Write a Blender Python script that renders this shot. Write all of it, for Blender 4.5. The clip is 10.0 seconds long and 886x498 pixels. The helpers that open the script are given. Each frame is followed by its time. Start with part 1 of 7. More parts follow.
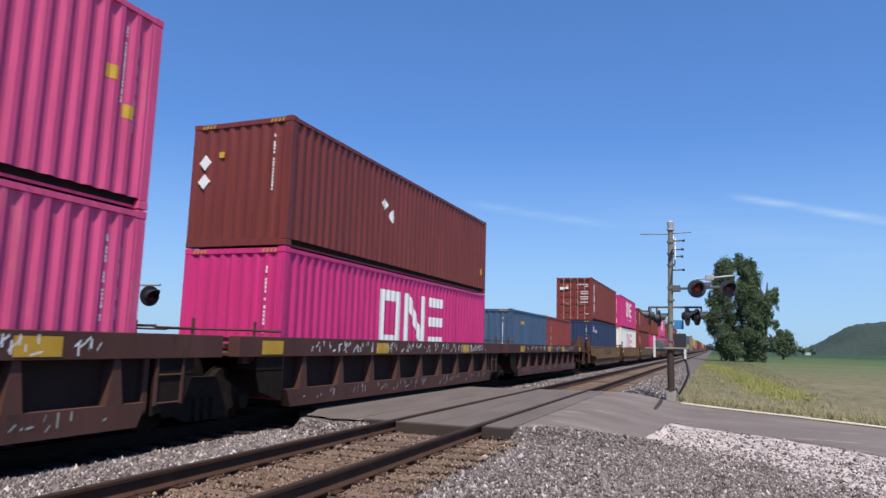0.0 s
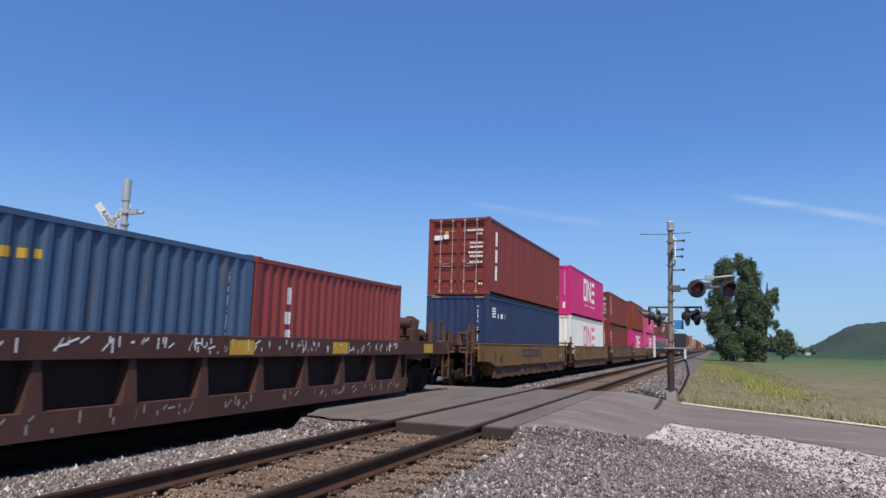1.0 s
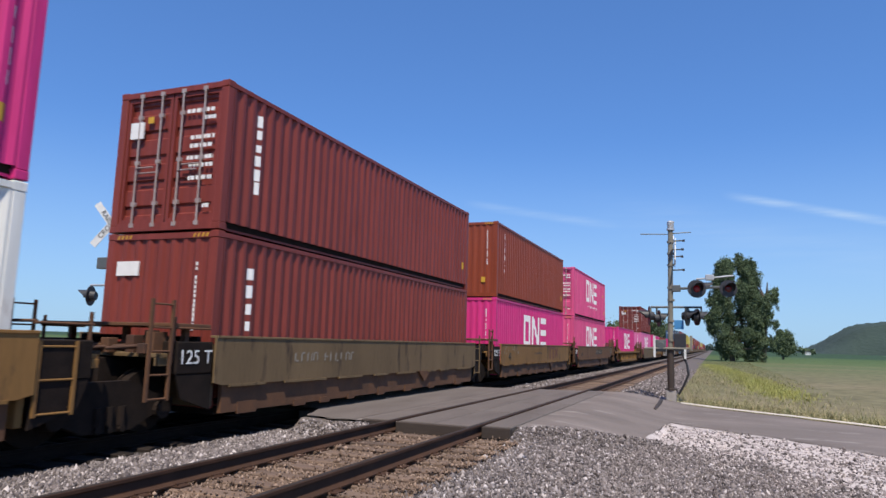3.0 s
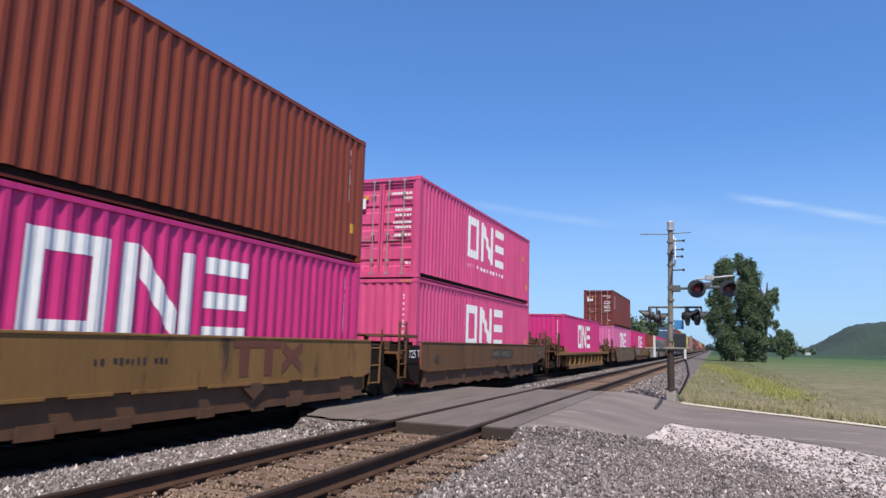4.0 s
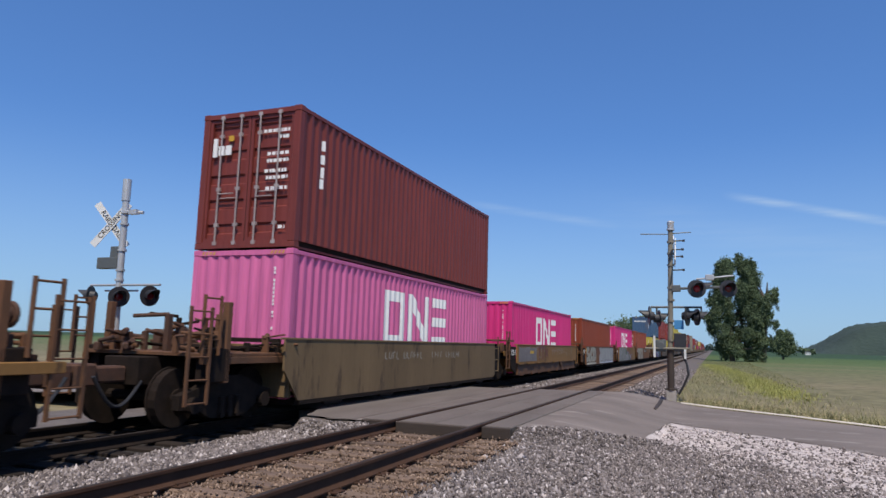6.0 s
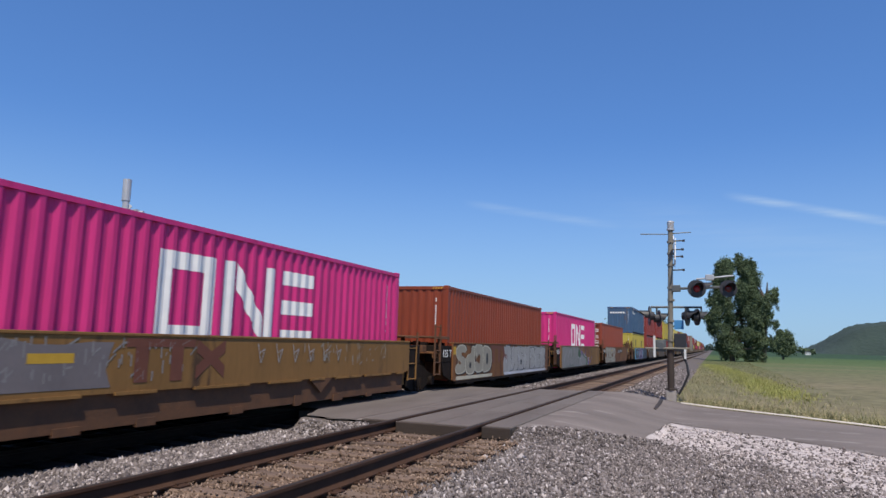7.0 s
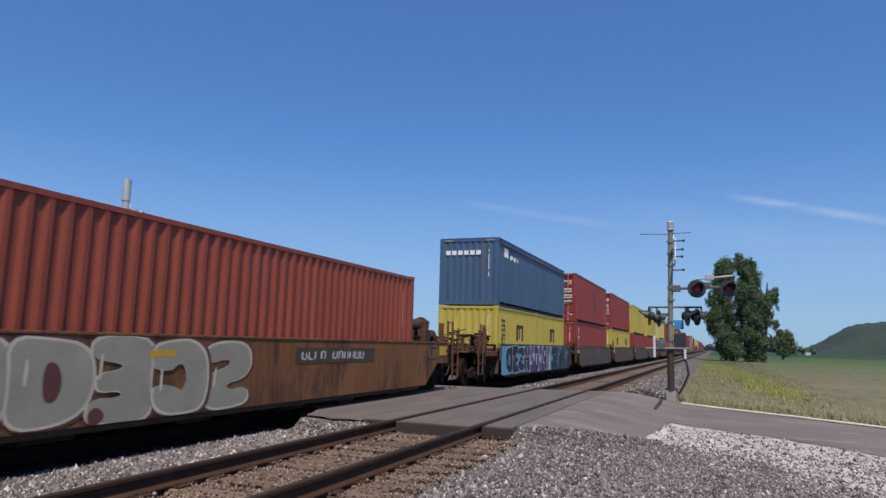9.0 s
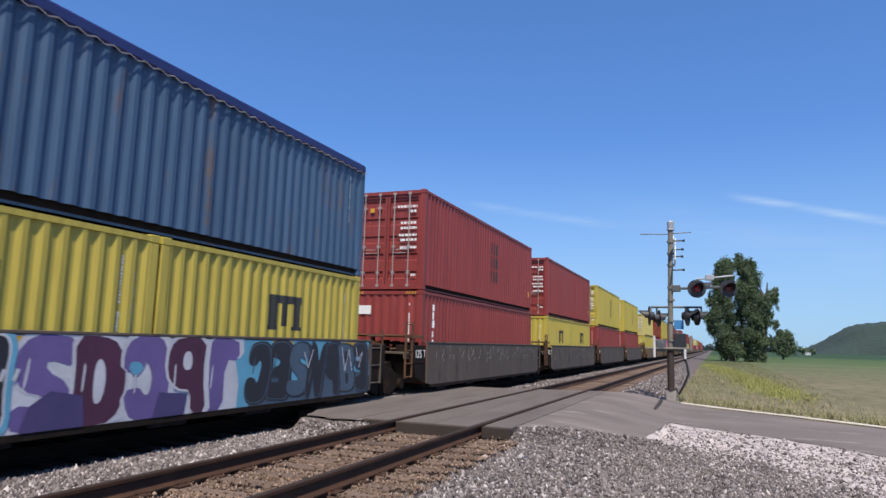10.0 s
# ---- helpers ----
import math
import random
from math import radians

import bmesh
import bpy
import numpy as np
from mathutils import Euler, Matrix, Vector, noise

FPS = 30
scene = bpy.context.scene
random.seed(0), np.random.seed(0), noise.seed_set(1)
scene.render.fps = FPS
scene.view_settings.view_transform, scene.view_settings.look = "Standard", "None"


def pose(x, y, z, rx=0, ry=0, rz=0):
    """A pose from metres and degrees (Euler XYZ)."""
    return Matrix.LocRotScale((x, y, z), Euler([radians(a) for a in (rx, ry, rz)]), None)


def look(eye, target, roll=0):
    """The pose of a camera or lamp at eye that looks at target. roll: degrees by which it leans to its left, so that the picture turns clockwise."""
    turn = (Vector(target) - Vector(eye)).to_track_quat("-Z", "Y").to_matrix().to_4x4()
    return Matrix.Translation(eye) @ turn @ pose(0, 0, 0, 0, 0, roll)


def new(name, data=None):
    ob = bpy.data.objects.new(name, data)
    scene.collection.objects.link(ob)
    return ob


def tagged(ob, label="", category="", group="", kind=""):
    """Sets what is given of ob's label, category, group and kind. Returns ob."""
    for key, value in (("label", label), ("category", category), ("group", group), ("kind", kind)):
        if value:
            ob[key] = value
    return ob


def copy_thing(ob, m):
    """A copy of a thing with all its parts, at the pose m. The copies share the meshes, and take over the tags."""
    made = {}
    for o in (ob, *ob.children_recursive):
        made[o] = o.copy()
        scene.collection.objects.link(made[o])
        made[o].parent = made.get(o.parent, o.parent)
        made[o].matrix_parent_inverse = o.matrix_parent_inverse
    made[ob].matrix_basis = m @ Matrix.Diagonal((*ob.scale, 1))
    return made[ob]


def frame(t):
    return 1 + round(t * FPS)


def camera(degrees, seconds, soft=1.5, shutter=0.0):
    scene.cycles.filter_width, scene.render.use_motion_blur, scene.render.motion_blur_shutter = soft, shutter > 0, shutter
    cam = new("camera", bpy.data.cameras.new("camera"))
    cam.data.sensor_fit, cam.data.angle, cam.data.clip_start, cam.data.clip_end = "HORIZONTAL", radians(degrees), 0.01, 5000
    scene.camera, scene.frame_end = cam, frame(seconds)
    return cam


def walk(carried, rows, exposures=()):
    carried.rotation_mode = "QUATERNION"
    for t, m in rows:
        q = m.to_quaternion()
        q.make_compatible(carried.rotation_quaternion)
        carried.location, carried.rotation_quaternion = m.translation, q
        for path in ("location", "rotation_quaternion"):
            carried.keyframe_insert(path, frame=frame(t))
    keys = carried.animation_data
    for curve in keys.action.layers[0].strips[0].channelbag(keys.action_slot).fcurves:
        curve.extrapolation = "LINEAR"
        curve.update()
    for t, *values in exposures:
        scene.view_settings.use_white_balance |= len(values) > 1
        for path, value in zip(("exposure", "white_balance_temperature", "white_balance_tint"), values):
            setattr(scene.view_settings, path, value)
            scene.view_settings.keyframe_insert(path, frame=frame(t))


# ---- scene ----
# ---- camera ----
EYE = Vector((0.0, 0.0, 1.361))
YAW, PITCH, ROLL = radians(21.972), radians(7.904), 1.622
AIM = Vector((-math.sin(YAW) * math.cos(PITCH), math.cos(YAW) * math.cos(PITCH), math.sin(PITCH)))
cam = camera(66.895, 10.0, soft=1.5, shutter=0.05)
walk(cam, [(0.0, look(EYE, EYE + AIM, ROLL)), (10.0, look(EYE, EYE + AIM, ROLL))], exposures=[(0.0, 0.2), (1.0, 0.07), (1.5, 0.12), (2.0, 0.31), (2.5, 0.16), (4.0, 0.29), (4.5, 0.15), (5.0, 0.0), (5.5, -0.05), (7.0, 0.01), (7.5, -0.09), (9.0, -0.11), (9.5, -0.07), (10.0, 0.2)])

# ---- world and sun ----
SUN_EL, SUN_OFF = radians(59), radians(25)
SUN_DIR = Vector((math.cos(SUN_EL) * math.sin(SUN_OFF), -math.cos(SUN_EL) * math.cos(SUN_OFF), math.sin(SUN_EL)))


def make_world():
    w = bpy.data.worlds.new("sky")
    scene.world = w
    w.use_nodes = True
    nt = w.node_tree
    nt.nodes.clear()
    out = nt.nodes.new("ShaderNodeOutputWorld")
    bg = nt.nodes.new("ShaderNodeBackground")
    sky = nt.nodes.new("ShaderNodeTexSky")
    sky.sky_type = "NISHITA"
    sky.sun_disc = False
    sky.sun_elevation, sky.sun_rotation = SUN_EL, math.pi - SUN_OFF
    sky.air_density, sky.dust_density, sky.ozone_density = 1.0, 0.35, 2.6
    # softer fall-off towards the horizon, deeper blue
    gm = nt.nodes.new("ShaderNodeGamma")
    gm.inputs["Gamma"].default_value = 0.7
    tint = nt.nodes.new("ShaderNodeMix")
    tint.data_type, tint.blend_type = "RGBA", "MULTIPLY"
    tint.inputs[0].default_value = 1.0
    tint.inputs[7].default_value = (0.58, 1.0, 1.7, 1)
    nt.links.new(sky.outputs["Color"], gm.inputs["Color"])
    nt.links.new(gm.outputs["Color"], tint.inputs[6])
    # pale haze towards the horizon
    tc = nt.nodes.new("ShaderNodeTexCoord")
    sep = nt.nodes.new("ShaderNodeSeparateXYZ")
    nt.links.new(tc.outputs["Generated"], sep.inputs[0])
    low = nt.nodes.new("ShaderNodeMapRange")
    low.interpolation_type = "SMOOTHSTEP"
    low.inputs[1].default_value, low.inputs[2].default_value = -0.03, 0.31
    low.inputs[3].default_value, low.inputs[4].default_value = 0.60, 0.0
    nt.links.new(sep.outputs["Z"], low.inputs[0])
    haze = nt.nodes.new("ShaderNodeMix")
    haze.data_type = "RGBA"
    haze.inputs[7].default_value = (3.0, 4.35, 5.7, 1)
    nt.links.new(low.outputs[0], haze.inputs[0])
    nt.links.new(tint.outputs[2], haze.inputs[6])
    col = haze.outputs[2]
    # thin cirrus: two long streaks, ragged along their length, and a faint veil
    mp = nt.nodes.new("ShaderNodeMapping")
    mp.inputs["Rotation"].default_value = (radians(-1.5), radians(9), radians(14))
    mp.inputs["Scale"].default_value = (3.0, 3.0, 34.0)
    nz = nt.nodes.new("ShaderNodeTexNoise")
    nz.inputs["Scale"].default_value, nz.inputs["Detail"].default_value = 2.2, 8.0
    nz.inputs["Roughness"].default_value = 0.6
    nt.links.new(tc.outputs["Generated"], mp.inputs["Vector"])
    nt.links.new(mp.outputs["Vector"], nz.inputs["Vector"])
    for across, centre, width, reach, most in (((-0.2244, 0.2092, -0.9518), (0.135, 0.9735, 0.183), 0.0085, 0.9915, 0.42),
                                               ((-0.1888, 0.1473, -0.9709), (-0.2298, 0.9546, 0.1896), 0.0095, 0.9925, 0.20),
                                               ((-0.20, 0.16, -0.9665), (0.10, 0.965, 0.245), 0.045, 0.955, 0.10)):
        d1 = nt.nodes.new("ShaderNodeVectorMath")
        d1.operation = "DOT_PRODUCT"
        d1.inputs[1].default_value = across
        ab = nt.nodes.new("ShaderNodeMath")
        ab.operation = "ABSOLUTE"
        side = nt.nodes.new("ShaderNodeMapRange")
        side.interpolation_type = "SMOOTHSTEP"
        side.inputs[1].default_value, side.inputs[2].default_value = 0.0, width
        side.inputs[3].default_value, side.inputs[4].default_value = 1.0, 0.0
        d2 = nt.nodes.new("ShaderNodeVectorMath")
        d2.operation = "DOT_PRODUCT"
        d2.inputs[1].default_value = centre
        along = nt.nodes.new("ShaderNodeMapRange")
        along.interpolation_type = "SMOOTHSTEP"
        along.inputs[1].default_value, along.inputs[2].default_value = reach, reach + (1 - reach) * 0.75
        along.inputs[4].default_value = most
        ragged = nt.nodes.new("ShaderNodeMapRange")
        ragged.inputs[1].default_value, ragged.inputs[2].default_value = 0.3, 0.66
        m1 = nt.nodes.new("ShaderNodeMath")
        m1.operation = "MULTIPLY"
        m2 = nt.nodes.new("ShaderNodeMath")
        m2.operation = "MULTIPLY"
        mix = nt.nodes.new("ShaderNodeMix")
        mix.data_type = "RGBA"
        mix.inputs[7].default_value = (4.3, 5.3, 6.4, 1)
        for d in (d1, d2):
            nt.links.new(tc.outputs["Generated"], d.inputs[0])
        nt.links.new(d1.outputs["Value"], ab.inputs[0])
        nt.links.new(ab.outputs[0], side.inputs[0])
        nt.links.new(d2.outputs["Value"], along.inputs[0])
        nt.links.new(nz.outputs["Fac"], ragged.inputs[0])
        nt.links.new(side.outputs[0], m1.inputs[0])
        nt.links.new(along.outputs[0], m1.inputs[1])
        nt.links.new(m1.outputs[0], m2.inputs[0])
        nt.links.new(ragged.outputs[0], m2.inputs[1])
        nt.links.new(m2.outputs[0], mix.inputs[0])
        nt.links.new(col, mix.inputs[6])
        col = mix.outputs[2]
    nt.links.new(col, bg.inputs["Color"])
    bg.inputs["Strength"].default_value = 0.132
    nt.links.new(bg.outputs["Background"], out.inputs["Surface"])


make_world()
sun = new("sun", bpy.data.lights.new("sun", "SUN"))
sun.data.energy, sun.data.angle, sun.data.color = 4.75, radians(0.55), (1.0, 0.905, 0.77)
sun.matrix_world = look(SUN_DIR * 50, Vector((0, 0, 0)))


# ---- materials ----
def surface(name, base, second=None, rough=0.6, metal=0.0, grain=40.0, blotch=3.0, mixing=0.5, bump=0.0, spec=0.5,
            stretch=(1, 1, 1), dirt=None, dirt_at=0.62, spread=0.0, islands=None, emit=0.0, streak=0.0):
    """A procedural surface: base and second colour mixed by noise at two scales, patches of dirt, fine relief."""
    m = bpy.data.materials.new(name)
    m.use_nodes = True
    nt = m.node_tree
    bsdf = nt.nodes["Principled BSDF"]
    bsdf.inputs["Roughness"].default_value = rough
    bsdf.inputs["Metallic"].default_value = metal
    bsdf.inputs["Specular IOR Level"].default_value = spec
    second = second or tuple(c * 0.72 for c in base)
    tc = nt.nodes.new("ShaderNodeTexCoord")
    oi = nt.nodes.new("ShaderNodeObjectInfo")
    add = nt.nodes.new("ShaderNodeVectorMath")
    add.operation = "MULTIPLY_ADD"
    add.inputs[1].default_value = stretch
    sc = nt.nodes.new("ShaderNodeMath")
    sc.operation = "MULTIPLY"
    sc.inputs[1].default_value = 37.0
    nt.links.new(oi.outputs["Random"], sc.inputs[0])
    nt.links.new(tc.outputs["Object"], add.inputs[0])
    nt.links.new(sc.outputs[0], add.inputs[2])
    n1 = nt.nodes.new("ShaderNodeTexNoise")
    n1.inputs["Scale"].default_value, n1.inputs["Detail"].default_value = blotch, 5.0
    n2 = nt.nodes.new("ShaderNodeTexNoise")
    n2.inputs["Scale"].default_value, n2.inputs["Detail"].default_value = grain, 4.0
    for n in (n1, n2):
        nt.links.new(add.outputs[0], n.inputs["Vector"])
    both = nt.nodes.new("ShaderNodeMath")
    both.operation = "MULTIPLY_ADD"
    both.inputs[1].default_value, both.inputs[2].default_value = 0.6, -0.3
    tot = nt.nodes.new("ShaderNodeMath")
    tot.operation = "MULTIPLY_ADD"
    tot.inputs[1].default_value = 1.6
    nt.links.new(n2.outputs["Fac"], both.inputs[0])
    off = nt.nodes.new("ShaderNodeMath")
    off.operation = "ADD"
    off.inputs[1].default_value = mixing - 0.8
    nt.links.new(both.outputs[0], off.inputs[0])
    nt.links.new(n1.outputs["Fac"], tot.inputs[0])
    nt.links.new(off.outputs[0], tot.inputs[2])
    tot.use_clamp = True
    mix = nt.nodes.new("ShaderNodeMix")
    mix.data_type = "RGBA"
    mix.inputs[6].default_value, mix.inputs[7].default_value = (*base, 1), (*second, 1)
    nt.links.new(tot.outputs[0], mix.inputs[0])
    col = mix.outputs[2]
    if dirt:
        n3 = nt.nodes.new("ShaderNodeTexNoise")
        n3.inputs["Scale"].default_value, n3.inputs["Detail"].default_value = blotch * 2.3, 9.0
        n3.inputs["Roughness"].default_value = 0.68
        rp = nt.nodes.new("ShaderNodeValToRGB")
        rp.color_ramp.elements[0].position, rp.color_ramp.elements[1].position = dirt_at, dirt_at + 0.12
        nt.links.new(add.outputs[0], n3.inputs["Vector"])
        nt.links.new(n3.outputs["Fac"], rp.inputs["Fac"])
        mx = nt.nodes.new("ShaderNodeMix")
        mx.data_type = "RGBA"
        mx.inputs[7].default_value = (*dirt, 1)
        nt.links.new(rp.outputs["Color"], mx.inputs[0])
        nt.links.new(col, mx.inputs[6])
        col = mx.outputs[2]
    if streak:
        run = nt.nodes.new("ShaderNodeVectorMath")
        run.operation = "MULTIPLY"
        run.inputs[1].default_value = (9.0, 9.0, 0.55 / max(stretch[2], 0.05))
        n4 = nt.nodes.new("ShaderNodeTexNoise")
        n4.inputs["Scale"].default_value, n4.inputs["Detail"].default_value = 1.0, 6.0
        n4.inputs["Roughness"].default_value = 0.65
        fade = nt.nodes.new("ShaderNodeMapRange")
        fade.inputs[1].default_value, fade.inputs[2].default_value = 0.34, 0.62
        fade.inputs[3].default_value, fade.inputs[4].default_value = 1.0 - streak, 1.0 + 0.35 * streak
        wash = nt.nodes.new("ShaderNodeMix")
        wash.data_type, wash.blend_type = "RGBA", "MULTIPLY"
        wash.inputs[0].default_value = 1.0
        nt.links.new(add.outputs[0], run.inputs[0])
        nt.links.new(run.outputs[0], n4.inputs["Vector"])
        nt.links.new(n4.outputs["Fac"], fade.inputs[0])
        nt.links.new(col, wash.inputs[6])
        nt.links.new(fade.outputs[0], wash.inputs[7])
        col = wash.outputs[2]
    if islands or spread:
        rp = nt.nodes.new("ShaderNodeValToRGB")
        cols = islands or [(1 - spread,) * 3, (1 + spread,) * 3]
        els = rp.color_ramp.elements
        while len(els) < len(cols):
            els.new(0.5)
        for i, c in enumerate(cols):
            els[i].position = i / (len(cols) - 1)
            els[i].color = (*c, 1)
        if islands:
            ge = nt.nodes.new("ShaderNodeNewGeometry")
            nt.links.new(ge.outputs["Random Per Island"], rp.inputs["Fac"])
        else:
            nt.links.new(oi.outputs["Random"], rp.inputs["Fac"])
        mu = nt.nodes.new("ShaderNodeMix")
        mu.data_type, mu.blend_type = "RGBA", "MULTIPLY"
        mu.inputs[0].default_value = 1.0
        nt.links.new(col, mu.inputs[6])
        nt.links.new(rp.outputs["Color"], mu.inputs[7])
        col = mu.outputs[2]
    nt.links.new(col, bsdf.inputs["Base Color"])
    if bump:
        bp = nt.nodes.new("ShaderNodeBump")
        bp.inputs["Strength"].default_value, bp.inputs["Distance"].default_value = 1.0, bump
        nt.links.new(n2.outputs["Fac"], bp.inputs["Height"])
        nt.links.new(bp.outputs["Normal"], bsdf.inputs["Normal"])
    if emit:
        bsdf.inputs["Emission Color"].default_value = (*base, 1)
        bsdf.inputs["Emission Strength"].default_value = emit
    return m


def paint(name, rgb, fade=0.8, rust=(0.10, 0.04, 0.02), at=0.66, rough=0.45, streak=0.18):
    return surface(name, rgb, tuple(c * fade for c in rgb), rough=rough, grain=18, blotch=0.9, stretch=(1, 1, 0.25),
                   dirt=rust, dirt_at=at, bump=0.0015, spec=0.3, streak=streak)


MAGENTA = paint("magenta_paint", (0.62, 0.036, 0.20), 0.86, (0.34, 0.05, 0.11), 0.66)
PINK = paint("faded_pink_paint", (0.69, 0.090, 0.240), 0.84, (0.55, 0.17, 0.21), 0.60, 0.6)
PALE_PINK = paint("pale_pink_paint", (0.63, 0.15, 0.33), 0.9, (0.40, 0.10, 0.18), 0.68, 0.6)
WHITE = paint("white_paint", (0.82, 0.81, 0.75), 0.92, (0.46, 0.38, 0.30), 0.63, 0.45, 0.14)
BROWN = paint("brown_paint", (0.185, 0.040, 0.032), 0.85, (0.09, 0.03, 0.02), 0.63)
MAROON = paint("maroon_paint", (0.215, 0.043, 0.032), 0.85, (0.10, 0.035, 0.03), 0.68)
RUSSET = paint("russet_paint", (0.245, 0.050, 0.022), 0.85, (0.12, 0.04, 0.02), 0.62)
RED = paint("red_paint", (0.265, 0.050, 0.044), 0.85, (0.12, 0.03, 0.025), 0.68)
BRICK = paint("brick_red_paint", (0.29, 0.066, 0.038), 0.85, (0.14, 0.045, 0.03), 0.68)
NAVY = paint("navy_blue_paint", (0.031, 0.047, 0.112), 0.82, (0.06, 0.045, 0.045), 0.62)
STEEL_BLUE = paint("weathered_blue_paint", (0.064, 0.118, 0.205), 0.82, (0.15, 0.10, 0.07), 0.575)
TARP = surface("blue_tarpaulin", (0.022, 0.032, 0.14), rough=0.5, grain=9, blotch=2, bump=0.006)
YELLOW = paint("yellow_paint", (0.50, 0.40, 0.075), 0.86, (0.20, 0.12, 0.045), 0.63)
CREAM = paint("cream_yellow_paint", (0.60, 0.50, 0.16), 0.88, (0.25, 0.17, 0.08), 0.69)
BROWN_TAN = paint("brown_car_paint", (0.190, 0.092, 0.040), 0.62, (0.07, 0.04, 0.022), 0.56, 0.75, 0.05)
TAN = paint("tan_car_paint", (0.285, 0.148, 0.046), 0.62, (0.075, 0.042, 0.022), 0.56, 0.7, 0.05)
DARK_TAN = paint("dark_tan_car_paint", (0.20, 0.132, 0.066), 0.62, (0.055, 0.035, 0.022), 0.55, 0.75, 0.05)
ORANGE_TAN = paint("orange_tan_car_paint", (0.250, 0.108, 0.040), 0.52, (0.085, 0.036, 0.022), 0.49, 0.75, 0.05)
OXIDE = paint("oxide_red_car_paint", (0.105, 0.046, 0.036), 0.6, (0.05, 0.028, 0.022), 0.54, 0.75, 0.05)
# web plates: darker copies of the car paint, with the top chord's shade in them
SHADED_OXIDE_WEB = surface("shaded_oxide_red_web", (0.040, 0.022, 0.018), (0.020, 0.013, 0.011), rough=0.9, grain=20, blotch=2, bump=0.003, spec=0.2)
SHADED_BROWN_WEB = surface("shaded_brown_web", (0.085, 0.056, 0.036), (0.050, 0.034, 0.024), rough=0.9, grain=20, blotch=2, bump=0.003, spec=0.2)
GREY_CAR = paint("grey_grimy_car_paint", (0.140, 0.110, 0.088), 0.6, (0.05, 0.035, 0.03), 0.55, 0.75, 0.05)
CHORD = surface("grimy_brown_chord", (0.150, 0.064, 0.026), (0.070, 0.034, 0.018), rough=0.85, grain=25, blotch=3, bump=0.003)
# grimy black steel, darkened further to include the shade under the cars
SHADED_GRIME = surface("grimy_shaded_steel", (0.009, 0.007, 0.006), (0.026, 0.017, 0.013), rough=0.9, grain=30, blotch=5, bump=0.003, spec=0.15)
RUST = surface("rusty_steel", (0.095, 0.040, 0.021), (0.042, 0.023, 0.016), rough=0.85, grain=40, blotch=6, bump=0.004)
LETTER = surface("white_lettering", (0.80, 0.80, 0.78), (0.70, 0.70, 0.69), rough=0.55, grain=60, blotch=6)
PINK_LETTER = surface("faded_pink_lettering", (0.58, 0.13, 0.27), (0.66, 0.30, 0.38), rough=0.55, grain=60, blotch=5)
BLACK_LETTER = surface("dark_lettering", (0.03, 0.03, 0.03), rough=0.6)
DULL_LETTER = surface("dull_lettering", (0.30, 0.26, 0.20), rough=0.7)
STENCIL_GROUND = surface("worn_black_stencil_ground", (0.040, 0.030, 0.022), (0.085, 0.055, 0.030), rough=0.8, grain=30, blotch=5)
SP_ROPE = surface("grey_rope", (0.26, 0.25, 0.27), rough=0.8)
YELLOW_MARK = surface("yellow_marking", (0.62, 0.36, 0.03), rough=0.6)
BAR_STEEL = surface("galvanised_lock_bar", (0.45, 0.40, 0.38), (0.30, 0.22, 0.2), rough=0.5, metal=0.3)
RUBBER = surface("black_door_seal", (0.02, 0.02, 0.02), rough=0.7)
RAIL = surface("rail_steel", (0.040, 0.022, 0.015), (0.075, 0.038, 0.023), rough=0.75, grain=30, blotch=3, spec=0.2)
RAIL_TOP = surface("worn_rail_head", (0.050, 0.040, 0.036), (0.030, 0.024, 0.022), rough=0.75, spec=0.15, grain=50, blotch=4)
TIE = surface("weathered_tie_wood", (0.185, 0.125, 0.088), (0.085, 0.056, 0.042), rough=0.95, grain=30, blotch=4,
              stretch=(0.12, 1, 1), bump=0.010, spread=0.35)
# tie wood and ballast with the shade under the train in their colour
SHADED_TIE = surface("shaded_tie_wood", (0.030, 0.022, 0.018), (0.016, 0.012, 0.010), rough=0.9, grain=30, blotch=4, stretch=(0.12, 1, 1), bump=0.006, spec=0.2)
SHADED_BED = surface("shaded_ballast", (0.032, 0.027, 0.024), (0.019, 0.016, 0.014), rough=0.9, grain=26, blotch=1.3, bump=0.03)
BALLAST = surface("ballast_bed", (0.15, 0.125, 0.112), (0.08, 0.066, 0.060), rough=0.95, grain=26, blotch=1.3, bump=0.02)
STONE = surface("ballast_stone", (0.195, 0.175, 0.174), (0.122, 0.108, 0.107), rough=0.9, grain=30, blotch=6,
                islands=[(0.3, 0.27, 0.27), (0.5, 0.46, 0.45), (0.72, 0.67, 0.65), (0.95, 0.88, 0.85), (1.1, 1.04, 1.0), (1.3, 1.25, 1.2), (1.5, 1.45, 1.4), (3.4, 3.4, 3.35)])
DUSTY_STONE = surface("rust_dusted_stone", (0.235, 0.165, 0.120), (0.15, 0.10, 0.072), rough=0.92, grain=30, blotch=6,
                      islands=[(0.5, 0.46, 0.44), (0.8, 0.76, 0.74), (1.0, 1.0, 1.0), (1.7, 1.75, 1.8)])
PALE_STONE = surface("pale_stone", (0.52, 0.46, 0.44), (0.36, 0.31, 0.295), rough=0.95, grain=30, blotch=6, islands=[(0.5, 0.5, 0.5), (0.9, 0.9, 0.9), (1.1, 1.1, 1.1), (1.5, 1.5, 1.5)])
PALE_GRAVEL = surface("pale_gravel", (0.60, 0.53, 0.50), (0.36, 0.31, 0.295), rough=0.95, grain=30, blotch=1.6, bump=0.004,
                      dirt=(0.20, 0.165, 0.155), dirt_at=0.50)
